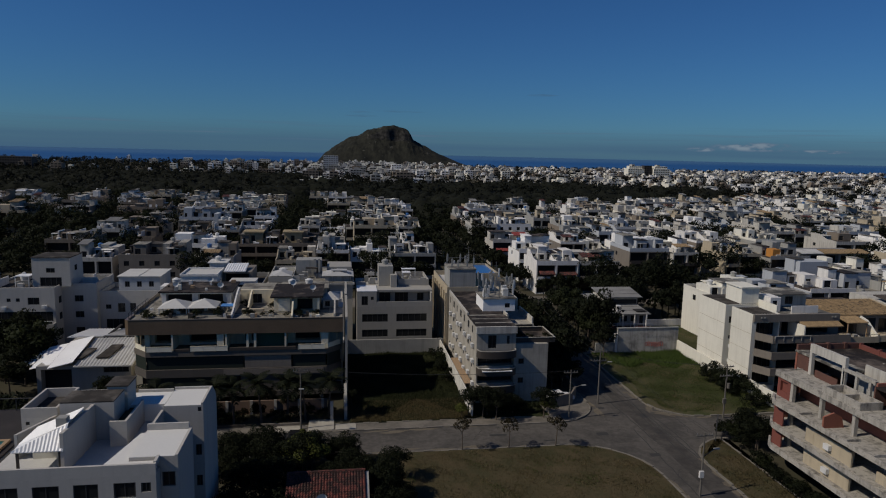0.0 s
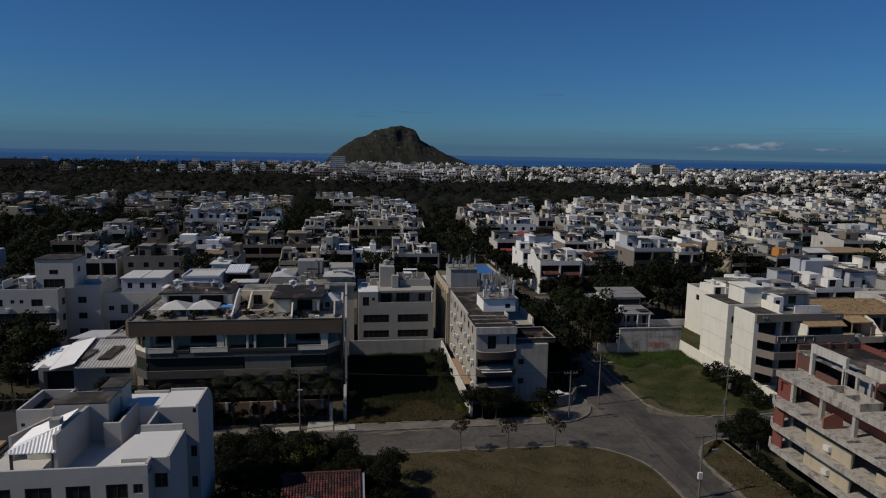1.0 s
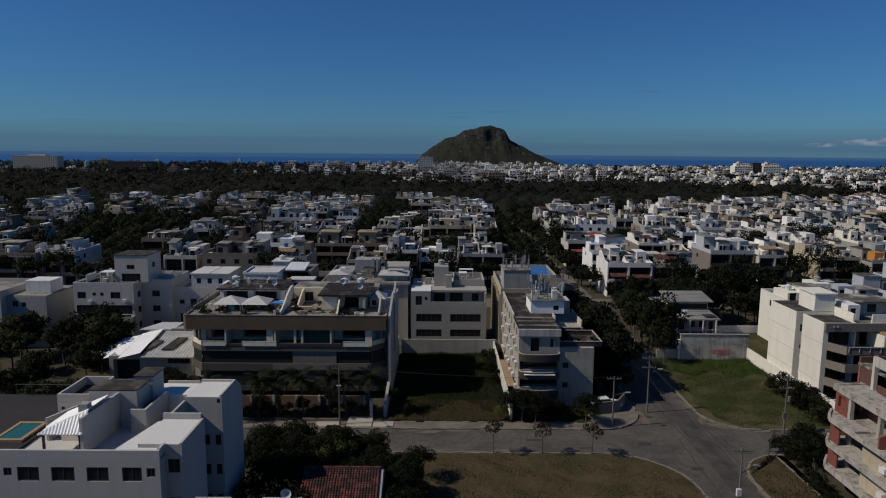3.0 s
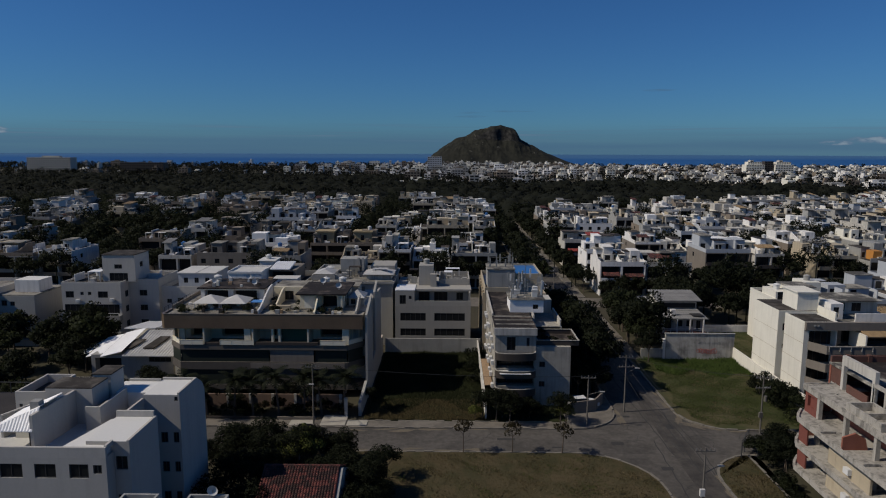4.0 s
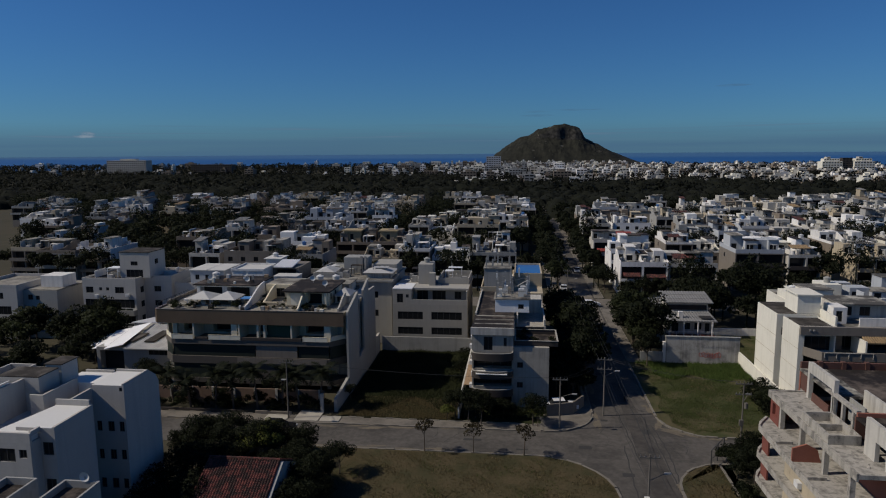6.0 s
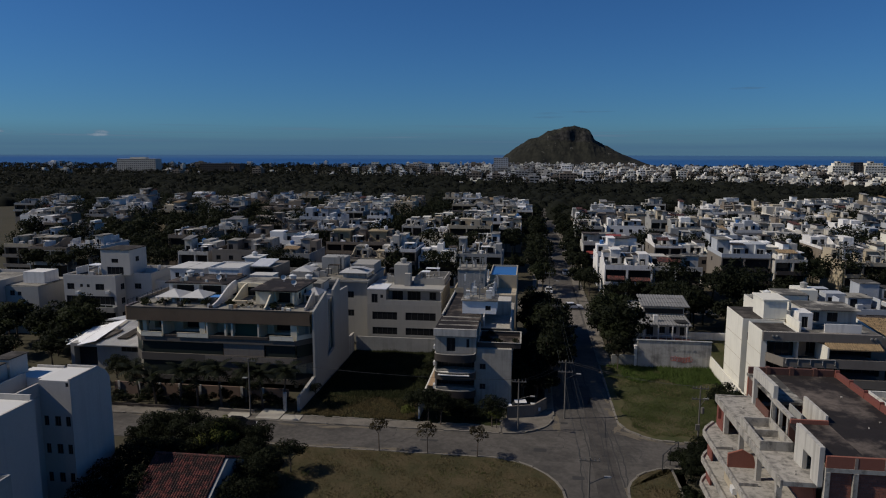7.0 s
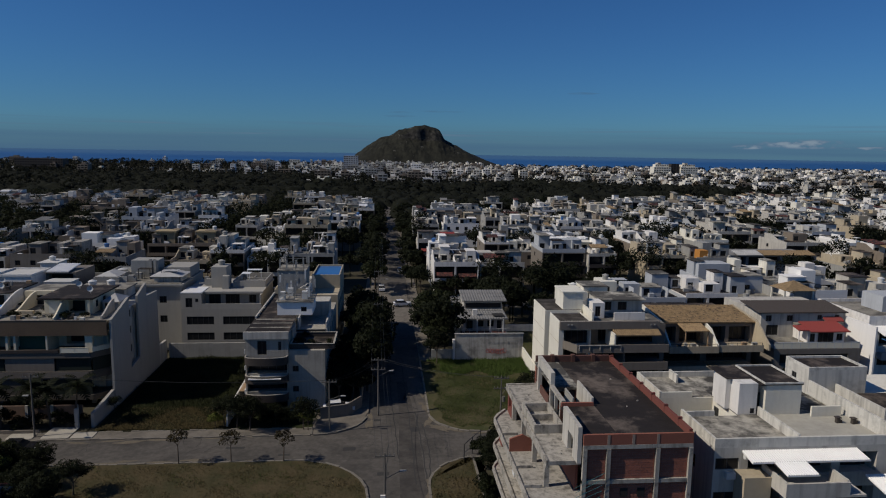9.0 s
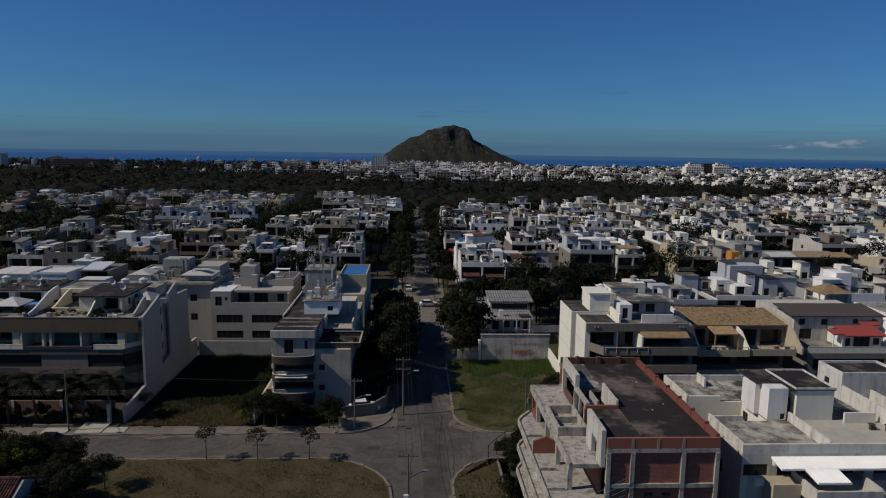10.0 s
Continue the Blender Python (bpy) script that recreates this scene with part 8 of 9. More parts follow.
# avenue and block trees
for k in range(46):
    y = 86 + k * 5.4
    if 131 < y < 154:
        continue
    if y > 104:
        plant(MID_TREES[k % 4], (6.4 if y < 150 else 5.4) + rnd.uniform(-1.0, 2.0), y + rnd.uniform(-2, 2), 0, rnd.uniform(0.75, 1.1) * (1.0 if y < 150 else 0.85), rnd.uniform(0, 6), "dark spreading avenue tree beside the street", "avenue trees")
        if k % 2 and y < 150:
            plant(MID_TREES[(k + 2) % 4], 12.0 + rnd.uniform(-1, 2), max(y, 128) + rnd.uniform(-2, 2), 0, rnd.uniform(0.6, 0.95), rnd.uniform(0, 6), "dark spreading avenue tree beside the street", "avenue trees")
    if k % 4 and y > 92:
        plant(MID_TREES[(k + 1) % 4], (-6.6 if y < 150 else -5.6) + rnd.uniform(-0.8, 0.9), y + rnd.uniform(-2, 2), 0, rnd.uniform(0.75, 1.05) * (1.0 if y < 150 else 1.15), rnd.uniform(0, 6), "dark spreading avenue tree beside the street", "avenue trees")
for x, y, sc in ((-6.8, 84.5, 0.7), (-6.2, 88, 0.8), (-6.6, 92, 0.75), (-6.0, 96, 0.9), (-6.6, 101, 0.8), (-6.0, 106, 0.9), (-6.4, 113, 0.85), (-6.4, 119, 0.8), (6.6, 106, 0.8), (7.0, 110, 0.8), (6.2, 113, 0.9), (7.0, 117, 0.9), (6.6, 122, 0.95), (9.4, 126, 1.0), (6.2, 100.4, 0.6)):
    plant(MID_TREES[int(y) % 4], x, y, 0, sc, y, "dark spreading avenue tree beside the street", "avenue trees")
for k in range(16):
    plant(MID_TREES[k % 4], rnd.uniform(-114, -84), rnd.uniform(84, 104), 0, rnd.uniform(0.7, 1.0), rnd.uniform(0, 6), "large dark garden tree between houses", "garden trees")
for k in range(30):
    plant(MID_TREES[k % 4], rnd.uniform(-128, -84), rnd.uniform(66, 103), 0, rnd.uniform(0.6, 1.0), rnd.uniform(0, 6), "large dark garden tree between houses", "garden trees")
for k in range(26):
    x, y = rnd.uniform(20, 58), rnd.uniform(124, 153)
    if 138 < y < 151:
        y -= 12
    plant(MID_TREES[k % 5], x, y, 0, rnd.uniform(0.7, 1.05), rnd.uniform(0, 6), "tall dark garden tree between houses", "garden trees")
for x, y, n in ((28, 147, 3), (36, 138, 4), (91, 208, 7), (72, 177, 4), (96, 214, 5), (150, 250, 6), (190, 275, 6), (128, 306, 7), (146, 322, 7), (112, 290, 4)):
    for j in range(n):
        plant(MID_TREES[rnd.randrange(5)], x + rnd.uniform(-6, 6), y + rnd.uniform(-6, 6), 0, rnd.uniform(1.0, 1.4), rnd.uniform(0, 6), "tall dark garden tree between houses", "garden trees")
for x, y, sc in ((80, 196, 1.5), (85, 203, 1.7), (90, 199, 1.55), (94, 207, 1.75), (99, 204, 1.5), (88, 212, 1.6), (172, 243, 1.3), (178, 240, 1.2), (167, 246, 1.3)):
    plant(MID_TREES[0], x, y, 0, sc, x, "tall dark garden tree between houses", "garden trees")
for x, y in GAPS:
    for j in range(2 if x < -80 or x > 0 else 1):
        plant(MID_TREES[rnd.randrange(6)], x + rnd.uniform(-4, 4), y + rnd.uniform(-5, 5), 0, rnd.uniform(0.95, 1.5), rnd.uniform(0, 6), "dark garden tree between flat-roofed houses", "garden trees")


for y, gap in ALLEYS:
    if y > 375:
        continue
    x = -0.78 * (y + 10) - 20
    while x < 0.8 * (y + 10):
        x += rnd.uniform(5, 10) if y > 158 else rnd.uniform(8, 15)
        if free(x - 2, x + 2, y - 2, y + 2) and rnd.random() < (0.9 if x < 0 else 0.75):
            plant(MID_TREES[rnd.randrange(6)], x, y + rnd.uniform(-1, 1) - 0.6, 0, rnd.choice((0.8, 0.95, 1.05, 1.15, 1.35)) * rnd.uniform(0.9, 1.1), rnd.uniform(0, 6), "dark garden tree between flat-roofed houses", "garden trees")


def palm(x, y, h, turn):
    t = thing("palm_tree", x, y, 0, "slender palm with a shaggy crown of drooping fronds", "tree", "palms", turn)
    s = Shape()
    px, pz = 0.0, 0.0
    for k in range(6):
        nx, nz = 0.05 * (k + 1) ** 1.3, h * (k + 1) / 6
        s.tube((px, 0, pz), (nx, 0, nz), 0.17 - 0.012 * k, 0.165 - 0.014 * k, 8)
        px, pz = nx, nz
    part("trunk", s, BARK, t)
    for k in range(13):
        o = new("frond", FROND)
        o.parent = t
        o.matrix_basis = Matrix.LocRotScale((px, 0, pz), Euler((0, radians(-35 + 22 * (k % 4)), k * math.tau / 13 * 2.1)), (1, 1, 1))


def frond_mesh():
    s = Shape()
    n = 9
    pts = [Vector((2.3 * k / n, 0, 0.55 * math.sin(2.2 * k / n) - 0.75 * (k / n) ** 2.2)) for k in range(n + 1)]
    for k in range(n):
        a, b = pts[k], pts[k + 1]
        le = 0.75 * math.sin(math.pi * (0.12 + 0.86 * k / n))
        for side in (-1, 1):
            s.face(a, b, b + Vector((0.18, side * le, -0.28 * le)), a + Vector((0.22, side * le, -0.3 * le)) + (b - a) * 0.4)
    return s.mesh("frond", LEAF_DARK)


def far_crowns():
    """The crowns of the farther garden trees, with short trunks under them."""
    rng = np.random.default_rng(64)
    v, f, nn, n = [], [], [], 0
    for x, y, sc in FAR_CROWNS:
        h, sp = 9.0 * sc * rng.uniform(0.85, 1.15), 4.0 * sc
        cs, rs = [], []
        for k in range(11):
            a, q = k * 2.4 + rng.uniform(-0.4, 0.4), math.sqrt((k + 0.5) / 11)
            cs.append((x + sp * 0.75 * q * math.cos(a), y + sp * 0.75 * q * math.sin(a), h * (0.45 + 0.42 * rng.uniform(0.3, 1) * (1 - 0.5 * q * q))))
            rs.append(sp * rng.uniform(0.26, 0.45))
        vv, ff = leaf_cloud(rng, cs, rs, (100, 70, 42)[(y > 180) + (y > 270)], 0.3 if y < 180 else 0.38)
        v.append(vv)
        nn.append(NORMALS[len(vv)])
        f.append(ff + n)
        n += len(vv)
        w = 0.16
        t = np.array([(x - w, y, 0), (x + w, y, 0), (x + w * 0.6, y, h * 0.6), (x - w * 0.6, y, h * 0.6), (x, y - w, 0), (x, y + w, 0), (x, y + w * 0.6, h * 0.6), (x, y - w * 0.6, h * 0.6)])
        v.append(t)
        nn.append(np.tile((-0.7, -0.3, 0.6), (8, 1)))
        f.append(np.arange(8).reshape(2, 4) + n)
        n += 8
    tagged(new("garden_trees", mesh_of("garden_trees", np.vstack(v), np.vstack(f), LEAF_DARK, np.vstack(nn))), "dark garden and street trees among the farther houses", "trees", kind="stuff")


far_crowns()
FROND = frond_mesh()
for k in range(8):
    palm(-62 + k * 3.0 + rnd.uniform(-0.8, 0.8), 76.4 + rnd.uniform(-0.8, 1.0), rnd.uniform(4.0, 5.6), rnd.uniform(0, 360))


def scatter_blades(name, n, area, size, mat, label, keep=None, z=0.13, seed=1):
    """Grass as single bent blades, thicker in drifts."""
    rng = np.random.default_rng(seed)
    x0, y0, x1, y1 = area
    p = np.stack([rng.uniform(x0, x1, n), rng.uniform(y0, y1, n)], axis=1)
    dens = 0.5 + 0.5 * np.sin(p[:, 0] * 0.7 + 2 * np.sin(p[:, 1] * 0.31)) * np.sin(p[:, 1] * 0.9 + 1.7 * np.sin(p[:, 0] * 0.23))
    ok = rng.uniform(0, 1, n) < 0.35 + 0.65 * dens
    if keep is not None:
        ok &= keep(p[:, 0], p[:, 1])
    p = p[ok]
    n = len(p)
    h = size * rng.uniform(0.4, 1.3, n) * (0.6 + 0.6 * dens[ok])
    a = rng.uniform(0, math.tau, n)
    w = 0.03 + 0.05 * rng.uniform(0, 1, n)
    base = np.column_stack([p, np.full(n, z)])
    du = np.column_stack([np.cos(a) * w, np.sin(a) * w, np.zeros(n)])
    tip = base + np.column_stack([rng.normal(0, 0.4, n) * h, rng.normal(0, 0.4, n) * h, h])
    # blades are wound to face the camera, else half would shade dark
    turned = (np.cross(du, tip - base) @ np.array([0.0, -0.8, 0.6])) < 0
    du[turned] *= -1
    v = np.stack([base - du, base + du, tip], axis=1).reshape(-1, 3)
    up = np.repeat(np.column_stack([rng.normal(0, 0.25, n), rng.normal(0, 0.25, n), np.ones(n)]), 3, axis=0)
    up /= np.linalg.norm(up, axis=1)[:, None]
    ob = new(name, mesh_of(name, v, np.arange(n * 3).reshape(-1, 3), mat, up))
    return tagged(ob, label, "grass", kind="stuff")


def off_island(x, y):
    return ~((x > -12.8) & (y > 57.5) & ((x + 12.8) ** 2 + (y - 57.5) ** 2 > 8.3 ** 2))


BLADE_STRAW = leafy("straw", (0.11, 0.09, 0.048), (0.17, 0.14, 0.078))
BLADE_LUSH = leafy("lush weeds", (0.045, 0.075, 0.018), (0.085, 0.12, 0.03))


def drift(x, y, a, b, cut):
    """Uneven patches over a lot."""
    return np.sin(x * a + 1.9 * np.sin(y * b)) * np.sin(y * a * 1.3 + 2.3 * np.sin(x * b * 0.8)) + 0.35 * np.sin(x * 2.7 + y * 1.9) > cut


def off_green(x, y):
    return ~((x < 9.6) & (y < 79.2) & ((x - 9.6) ** 2 + (y - 79.2) ** 2 > (5.0 + 0.4 * np.sin(x * 2.1 + y)) ** 2)) & (x > 4.8 + 0.5 * np.sin(y * 0.9)) & (y > 74.4 + 0.5 * np.sin(x * 1.3))


scatter_blades("dry_grass", 60000, (-43.5, 42, -4.5, 65.7), 0.1, BLADE_DRY, "short dry brown grass on the open lot", off_island, 0.12, 3)
scatter_blades("dry_grass", 30000, (-43.5, 42, -4.5, 65.7), 0.22, BLADE_STRAW, "pale straw tufts on the open lot", lambda x, y: off_island(x, y) & drift(x, y, 0.42, 0.5, 0.45), 0.12, 14)
scatter_blades("dry_grass", 40000, (-43.5, 42, -4.5, 65.7), 0.14, BLADE_GREEN, "patches of green growth on the dry lot", lambda x, y: off_island(x, y) & drift(x, y, 0.3, 0.36, 0.5), 0.12, 4)
scatter_blades("dry_grass", 8000, (2.6, 40, 7.5, 65.5), 0.2, BLADE_DRY, "short dry grass on the verge", lambda x, y: ~((x < 8.9) & (y > 59.5) & ((x - 8.9) ** 2 + (y - 59.5) ** 2 > 6.3 ** 2)), 0.12, 5)
scatter_blades("green_grass", 60000, (3.8, 73.5, 21.3, 101.8), 0.15, BLADE_GREEN, "rank green grass on the corner lot", off_green, 0.14, 6)
scatter_blades("green_grass", 60000, (3.8, 80, 21.3, 101.9), 0.5, BLADE_LUSH, "tall lush weeds along the garden wall", lambda x, y: off_green(x, y) & (y + 0.35 * x + 3 * np.sin(x * 0.9) + 2 * np.sin(y * 0.8) > 99.5), 0.14, 16)
scatter_blades("dry_grass", 24000, (3.8, 73.5, 21.3, 101.8), 0.16, BLADE_STRAW, "dry straw patches on the corner lot", lambda x, y: off_green(x, y) & drift(x, y, 0.35, 0.4, 0.35) & (y < 96), 0.14, 17)
# weeds behind the lot's lit front carry the house's shade in their colour
BLADE_SHADED = leafy("rank weeds darkened for shade", (0.018, 0.023, 0.009), (0.034, 0.038, 0.015))
scatter_blades("green_grass", 60000, (-38.2, 75.4, -21.8, 104.8), 0.4, BLADE_SHADED, "rank green grass on the empty lot", lambda x, y: y > 80 + 2.5 * np.sin(x * 0.6), 0.14, 7)
scatter_blades("dry_grass", 30000, (-38.2, 75.3, -21.8, 82.6), 0.25, BLADE_DRY, "dry grass at the front of the empty lot", None, 0.14, 8)
scatter_blades("green_grass", 12000, (21.5, 103.2, 33.8, 119.7), 0.12, BLADE_GREEN, "mown lawn grass", None, 0.14, 9)

# ---- woodland belt ----


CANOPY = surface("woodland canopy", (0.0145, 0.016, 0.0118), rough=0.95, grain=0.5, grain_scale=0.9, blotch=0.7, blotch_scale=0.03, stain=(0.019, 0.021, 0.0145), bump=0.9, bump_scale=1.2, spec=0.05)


def woodland():
    """Crowns that run together: the upper envelope of many uneven domes, with loose leaf clumps on top."""
    rng = np.random.default_rng(99)
    x0, y0, x1, y1, cell = -700.0, 290.0, 330.0, 830.0, 2.8
    pitch = 7.0
    gx, gy = int((x1 - x0) / pitch) + 3, int((y1 - y0) / pitch) + 3
    tx = x0 + (np.arange(gx)[:, None] - 1 + rng.uniform(-0.45, 0.45, (gx, gy))) * pitch
    ty = y0 + (np.arange(gy)[None, :] - 1 + rng.uniform(-0.45, 0.45, (gx, gy))) * pitch
    th = rng.uniform(4.5, 9.5, (gx, gy)) * (0.8 + 0.3 * np.sin(tx * 0.03) * np.sin(ty * 0.045 + 1))
    tr = rng.uniform(3.4, 5.6, (gx, gy))
    near = np.where(tx < 5, 386, 322 + 0.42 * tx) + rng.uniform(-6, 6, (gx, gy))
    far = np.where(tx < -75, 830, np.where(tx < 60, 640, np.where(tx < 230, 670, 670 - 0.9 * (tx - 230)))) + rng.uniform(-8, 8, (gx, gy))
    gone = (ty < near) | (ty > far) | (np.abs(tx + 20) > 0.86 * (ty + 40)) | ((tx > 200) & (rng.uniform(0, 1, (gx, gy)) < 0.4)) | ((tx > -5.5) & (tx < 5) & (ty < 420))
    th = np.where(gone, 0.0, th)
    nx, ny = int((x1 - x0) / cell), int((y1 - y0) / cell)
    px = x0 + np.arange(nx + 1)[:, None] * cell + rng.uniform(-0.7, 0.7, (nx + 1, ny + 1))
    py = y0 + np.arange(ny + 1)[None, :] * cell + rng.uniform(-0.7, 0.7, (nx + 1, ny + 1))
    ix, iy = ((px - x0) / pitch + 1).astype(int), ((py - y0) / pitch + 1).astype(int)
    z = np.full(px.shape, -0.6)
    for a in (-1, 0, 1):
        for b in (-1, 0, 1):
            i, j = np.clip(ix + a, 0, gx - 1), np.clip(iy + b, 0, gy - 1)
            q = 1 - ((px - tx[i, j]) ** 2 + (py - ty[i, j]) ** 2) / tr[i, j] ** 2
            z = np.maximum(z, np.where((q > 0) & (th[i, j] > 0), th[i, j] * (0.45 + 0.55 * np.sqrt(np.maximum(q, 0))), -0.6))
    z += np.where(z > 0, rng.uniform(-0.5, 0.5, z.shape), 0)
    idx = np.arange((nx + 1) * (ny + 1)).reshape(nx + 1, ny + 1)
    quads = np.stack([idx[:-1, :-1], idx[1:, :-1], idx[1:, 1:], idx[:-1, 1:]], axis=-1).reshape(-1, 4)
    zf = z.ravel()
    quads = quads[(zf[quads] > 0).any(axis=1)]
    v = np.column_stack([px.ravel(), py.ravel(), zf])
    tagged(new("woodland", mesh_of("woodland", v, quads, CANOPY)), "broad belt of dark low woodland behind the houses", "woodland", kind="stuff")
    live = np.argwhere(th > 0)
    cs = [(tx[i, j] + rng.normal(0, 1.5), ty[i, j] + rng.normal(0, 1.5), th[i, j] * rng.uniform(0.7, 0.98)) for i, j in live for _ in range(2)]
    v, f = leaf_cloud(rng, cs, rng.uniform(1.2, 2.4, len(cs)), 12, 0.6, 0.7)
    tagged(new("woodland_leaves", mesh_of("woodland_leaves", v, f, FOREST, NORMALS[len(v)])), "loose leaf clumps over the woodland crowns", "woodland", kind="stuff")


woodland()

# ---- the far town towards the beach ----


def far_building(x, y, w, d, h, mat, label, name="apartment_building", group="far buildings", top=True, pool=None, slot=0):
    s = Shape()
    rows = max(1, int(h / 3.0))
    holes = []
    cols = max(1, int(w / 3.4))
    for j in range(rows):
        for k in range(cols):
            u, z = k * w / cols, j * h / rows
            holes.append((u + 0.6, u + w / cols - 0.6, z + 0.9, z + 2.3, 0.35))
    s.facade(0, 0, 1, 0, w, 0, h, holes)
    back = [i for i in range(len(s.f))]
    n = len(holes)
    for i in back[len(back) - 5 * n:]:
        if (i - (len(back) - 5 * n)) % 5 == 4:
            s.s[i] = 1
    s.facade(w, 0, 0, 1, d, 0, h)
    s.facade(w, d, -1, 0, w, 0, h)
    s.facade(0, d, 0, -1, d, 0, h)
    s.face((0, 0, h), (w, 0, h), (w, d, h), (0, d, h))
    if top:
        s.box(w * 0.3, d * 0.3, h, w * 0.7, d * 0.8, h + 2.4)
    if pool is not None:
        i = len(pool.v)
        pool.v += [(a + x, b + y, c) for a, b, c in s.v]
        pool.f += [tuple(i + j for j in q) for q in s.f]
        pool.s += [slot if j == 0 else 5 for j in s.s]
        return None
    ob = new(name, s.mesh(name, mat, PANE))
    ob.matrix_basis = pose(x, y, 0)
    return tagged(ob, label, "building", group)


def far_town():
    rnd = random.Random(31)
    mats = [WHITE, OFFWHITE, GREY, CREAM, TAUPE]
    sites = []
    while len(sites) < 1650:
        y = rnd.uniform(530, 1500) if rnd.random() < 0.6 else rnd.uniform(900, 1600)
        x = rnd.uniform(-0.8, 0.85) * (y + 40)
        if y < (850 if x < -85 else 645 if x < 60 else 675 if x < 240 else 675 - 0.9 * (x - 240)) or y < 540:
            continue
        if (x < -150 and rnd.random() < 0.8) or (x < -330 and rnd.random() < 0.6):
            continue
        w, d = rnd.choice((4, 5, 7, 9, 12, 19)) * rnd.uniform(0.8, 1.2), rnd.uniform(7, 14)
        h = rnd.choice((3.5, 4.5, 6, 7.5, 9, 12)) if y < 900 else rnd.choice((3.5, 5, 6.5, 8, 10, 13))
        if x > 180:
            h = min(h, 8) * rnd.uniform(0.75, 1.0)
            if rnd.random() < 0.3:
                continue
        sites.append((y, x, w, d, h, rnd.randrange(5), rnd.random() < 0.7))
    for x in (412, 455):
        far_building(x, 1000, 27, 16, 17, CREAM, "cream balconied apartment tower near the beach", top=False)
        far_building(x + 3, 1003, 21, 11, 21, CREAM, "set back top storeys of an apartment tower", top=False)
        far_building(x + 7, 1004, 5, 9, 23.5, OFFWHITE, "lift tower on an apartment block", top=False)
    far_building(440.5, 1004, 13, 10, 22, DARKTRIM, "dark glazed link between two apartment towers", top=False)
    far_building(-63, 1000, 21, 16, 27, BLUEGREY, "tall blue grey hotel block below the hill", top=False)
    far_building(-668, 1000, 66, 18, 24, OFFWHITE, "long pale terraced building on the horizon")
    # one added block stands for a dark tree clump with a building
    far_building(-527, 1000, 66, 18, 17, DARKTRIM, "long dark block in place of trees and a building on the horizon", top=False)
    far_building(-225, 990, 6.5, 9, 13, WHITE_BRIGHT, "slim white tower above the woods", top=False)
    far_building(768, 1000, 58, 16, 11, WHITE, "white apartment building with dark balconies")
    far_building(37, 1000, 15, 12, 16, WHITE_BRIGHT, "slim white apartment tower below the hill", top=False)
    pool = Shape()
    for k, (y, x, w, d, h, m, t) in enumerate(sorted(sites)):
        far_building(x, y, w, d, h, mats[m], "pale apartment building in the distant beach town", top=t, pool=None if k < 280 else pool, slot=m)
    tagged(new("far_houses", pool.mesh("far_houses", *mats, PANE)), "pale houses crowded together near the beach", "houses", kind="stuff")
    rng = np.random.default_rng(8)
    cs, rs = [], []
    for k in range(5200):
        y = rng.uniform(480, 1650)
        x = rng.uniform(-0.85, 0.88) * (y + 40)
        if rng.uniform() < (0.5 if x > 60 else 0.0):
            continue
        h = rng.uniform(4, 9)
        for j in range(2):
            cs.append((x + rng.normal(0, 3), y + rng.normal(0, 3), h * rng.uniform(0.45, 0.95)))
            rs.append(rng.uniform(2.5, 5.0))
    v, f = leaf_cloud(rng, cs, rs, 24, 1.2, 0.8)
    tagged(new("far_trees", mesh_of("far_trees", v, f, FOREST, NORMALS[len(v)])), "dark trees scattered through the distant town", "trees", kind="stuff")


far_town()

# ---- hill, sea, clouds ----


def hill_cover():
    """Olive scrub on the gentle slopes, bare dark rock on the steep ones, a few pale scars."""
    m, t, b = nodes_of("hill scrub and rock")
    n, k = t.nodes, t.links
    co, geo, sep = n.new("ShaderNodeTexCoord"), n.new("ShaderNodeNewGeometry"), n.new("ShaderNodeSeparateXYZ")
    k.new(geo.outputs["Normal"], sep.inputs[0])

    def noise_of(scale, detail):
        x = n.new("ShaderNodeTexNoise")
        x.inputs["Scale"].default_value, x.inputs["Detail"].default_value, x.inputs["Roughness"].default_value = scale, detail, 0.65
        k.new(co.outputs["Object"], x.inputs["Vector"])
        return x.outputs["Fac"]

    def span(src, a, c):
        x = n.new("ShaderNodeMapRange")
        x.inputs["From Min"].default_value, x.inputs["From Max"].default_value = a, c
        k.new(src, x.inputs["Value"])
        return x.outputs["Result"]

    def mix(fac, a, c):
        x = n.new("ShaderNodeMix")
        x.data_type = "RGBA"
        k.new(fac, x.inputs[0])
        for slot, v in ((6, a), (7, c)):
            if isinstance(v, tuple):
                x.inputs[slot].default_value = (*v, 1)
            else:
                k.new(v, x.inputs[slot])
        return x.outputs[2]

    green = mix(span(noise_of(0.06, 8), 0.4, 0.62), (0.0175, 0.0178, 0.0142), (0.029, 0.0288, 0.0215))
    rock = mix(span(noise_of(0.12, 6), 0.42, 0.6), (0.016, 0.016, 0.015), (0.05, 0.047, 0.042))
    both = mix(span(sep.outputs["Z"], 0.66, 0.5), green, rock)
    k.new(mix(span(noise_of(0.045, 5), 0.655, 0.685), both, (0.15, 0.14, 0.115)), b.inputs["Base Color"])
    b.inputs["Roughness"].default_value, b.inputs["Specular IOR Level"].default_value = 0.95, 0.1
    return m


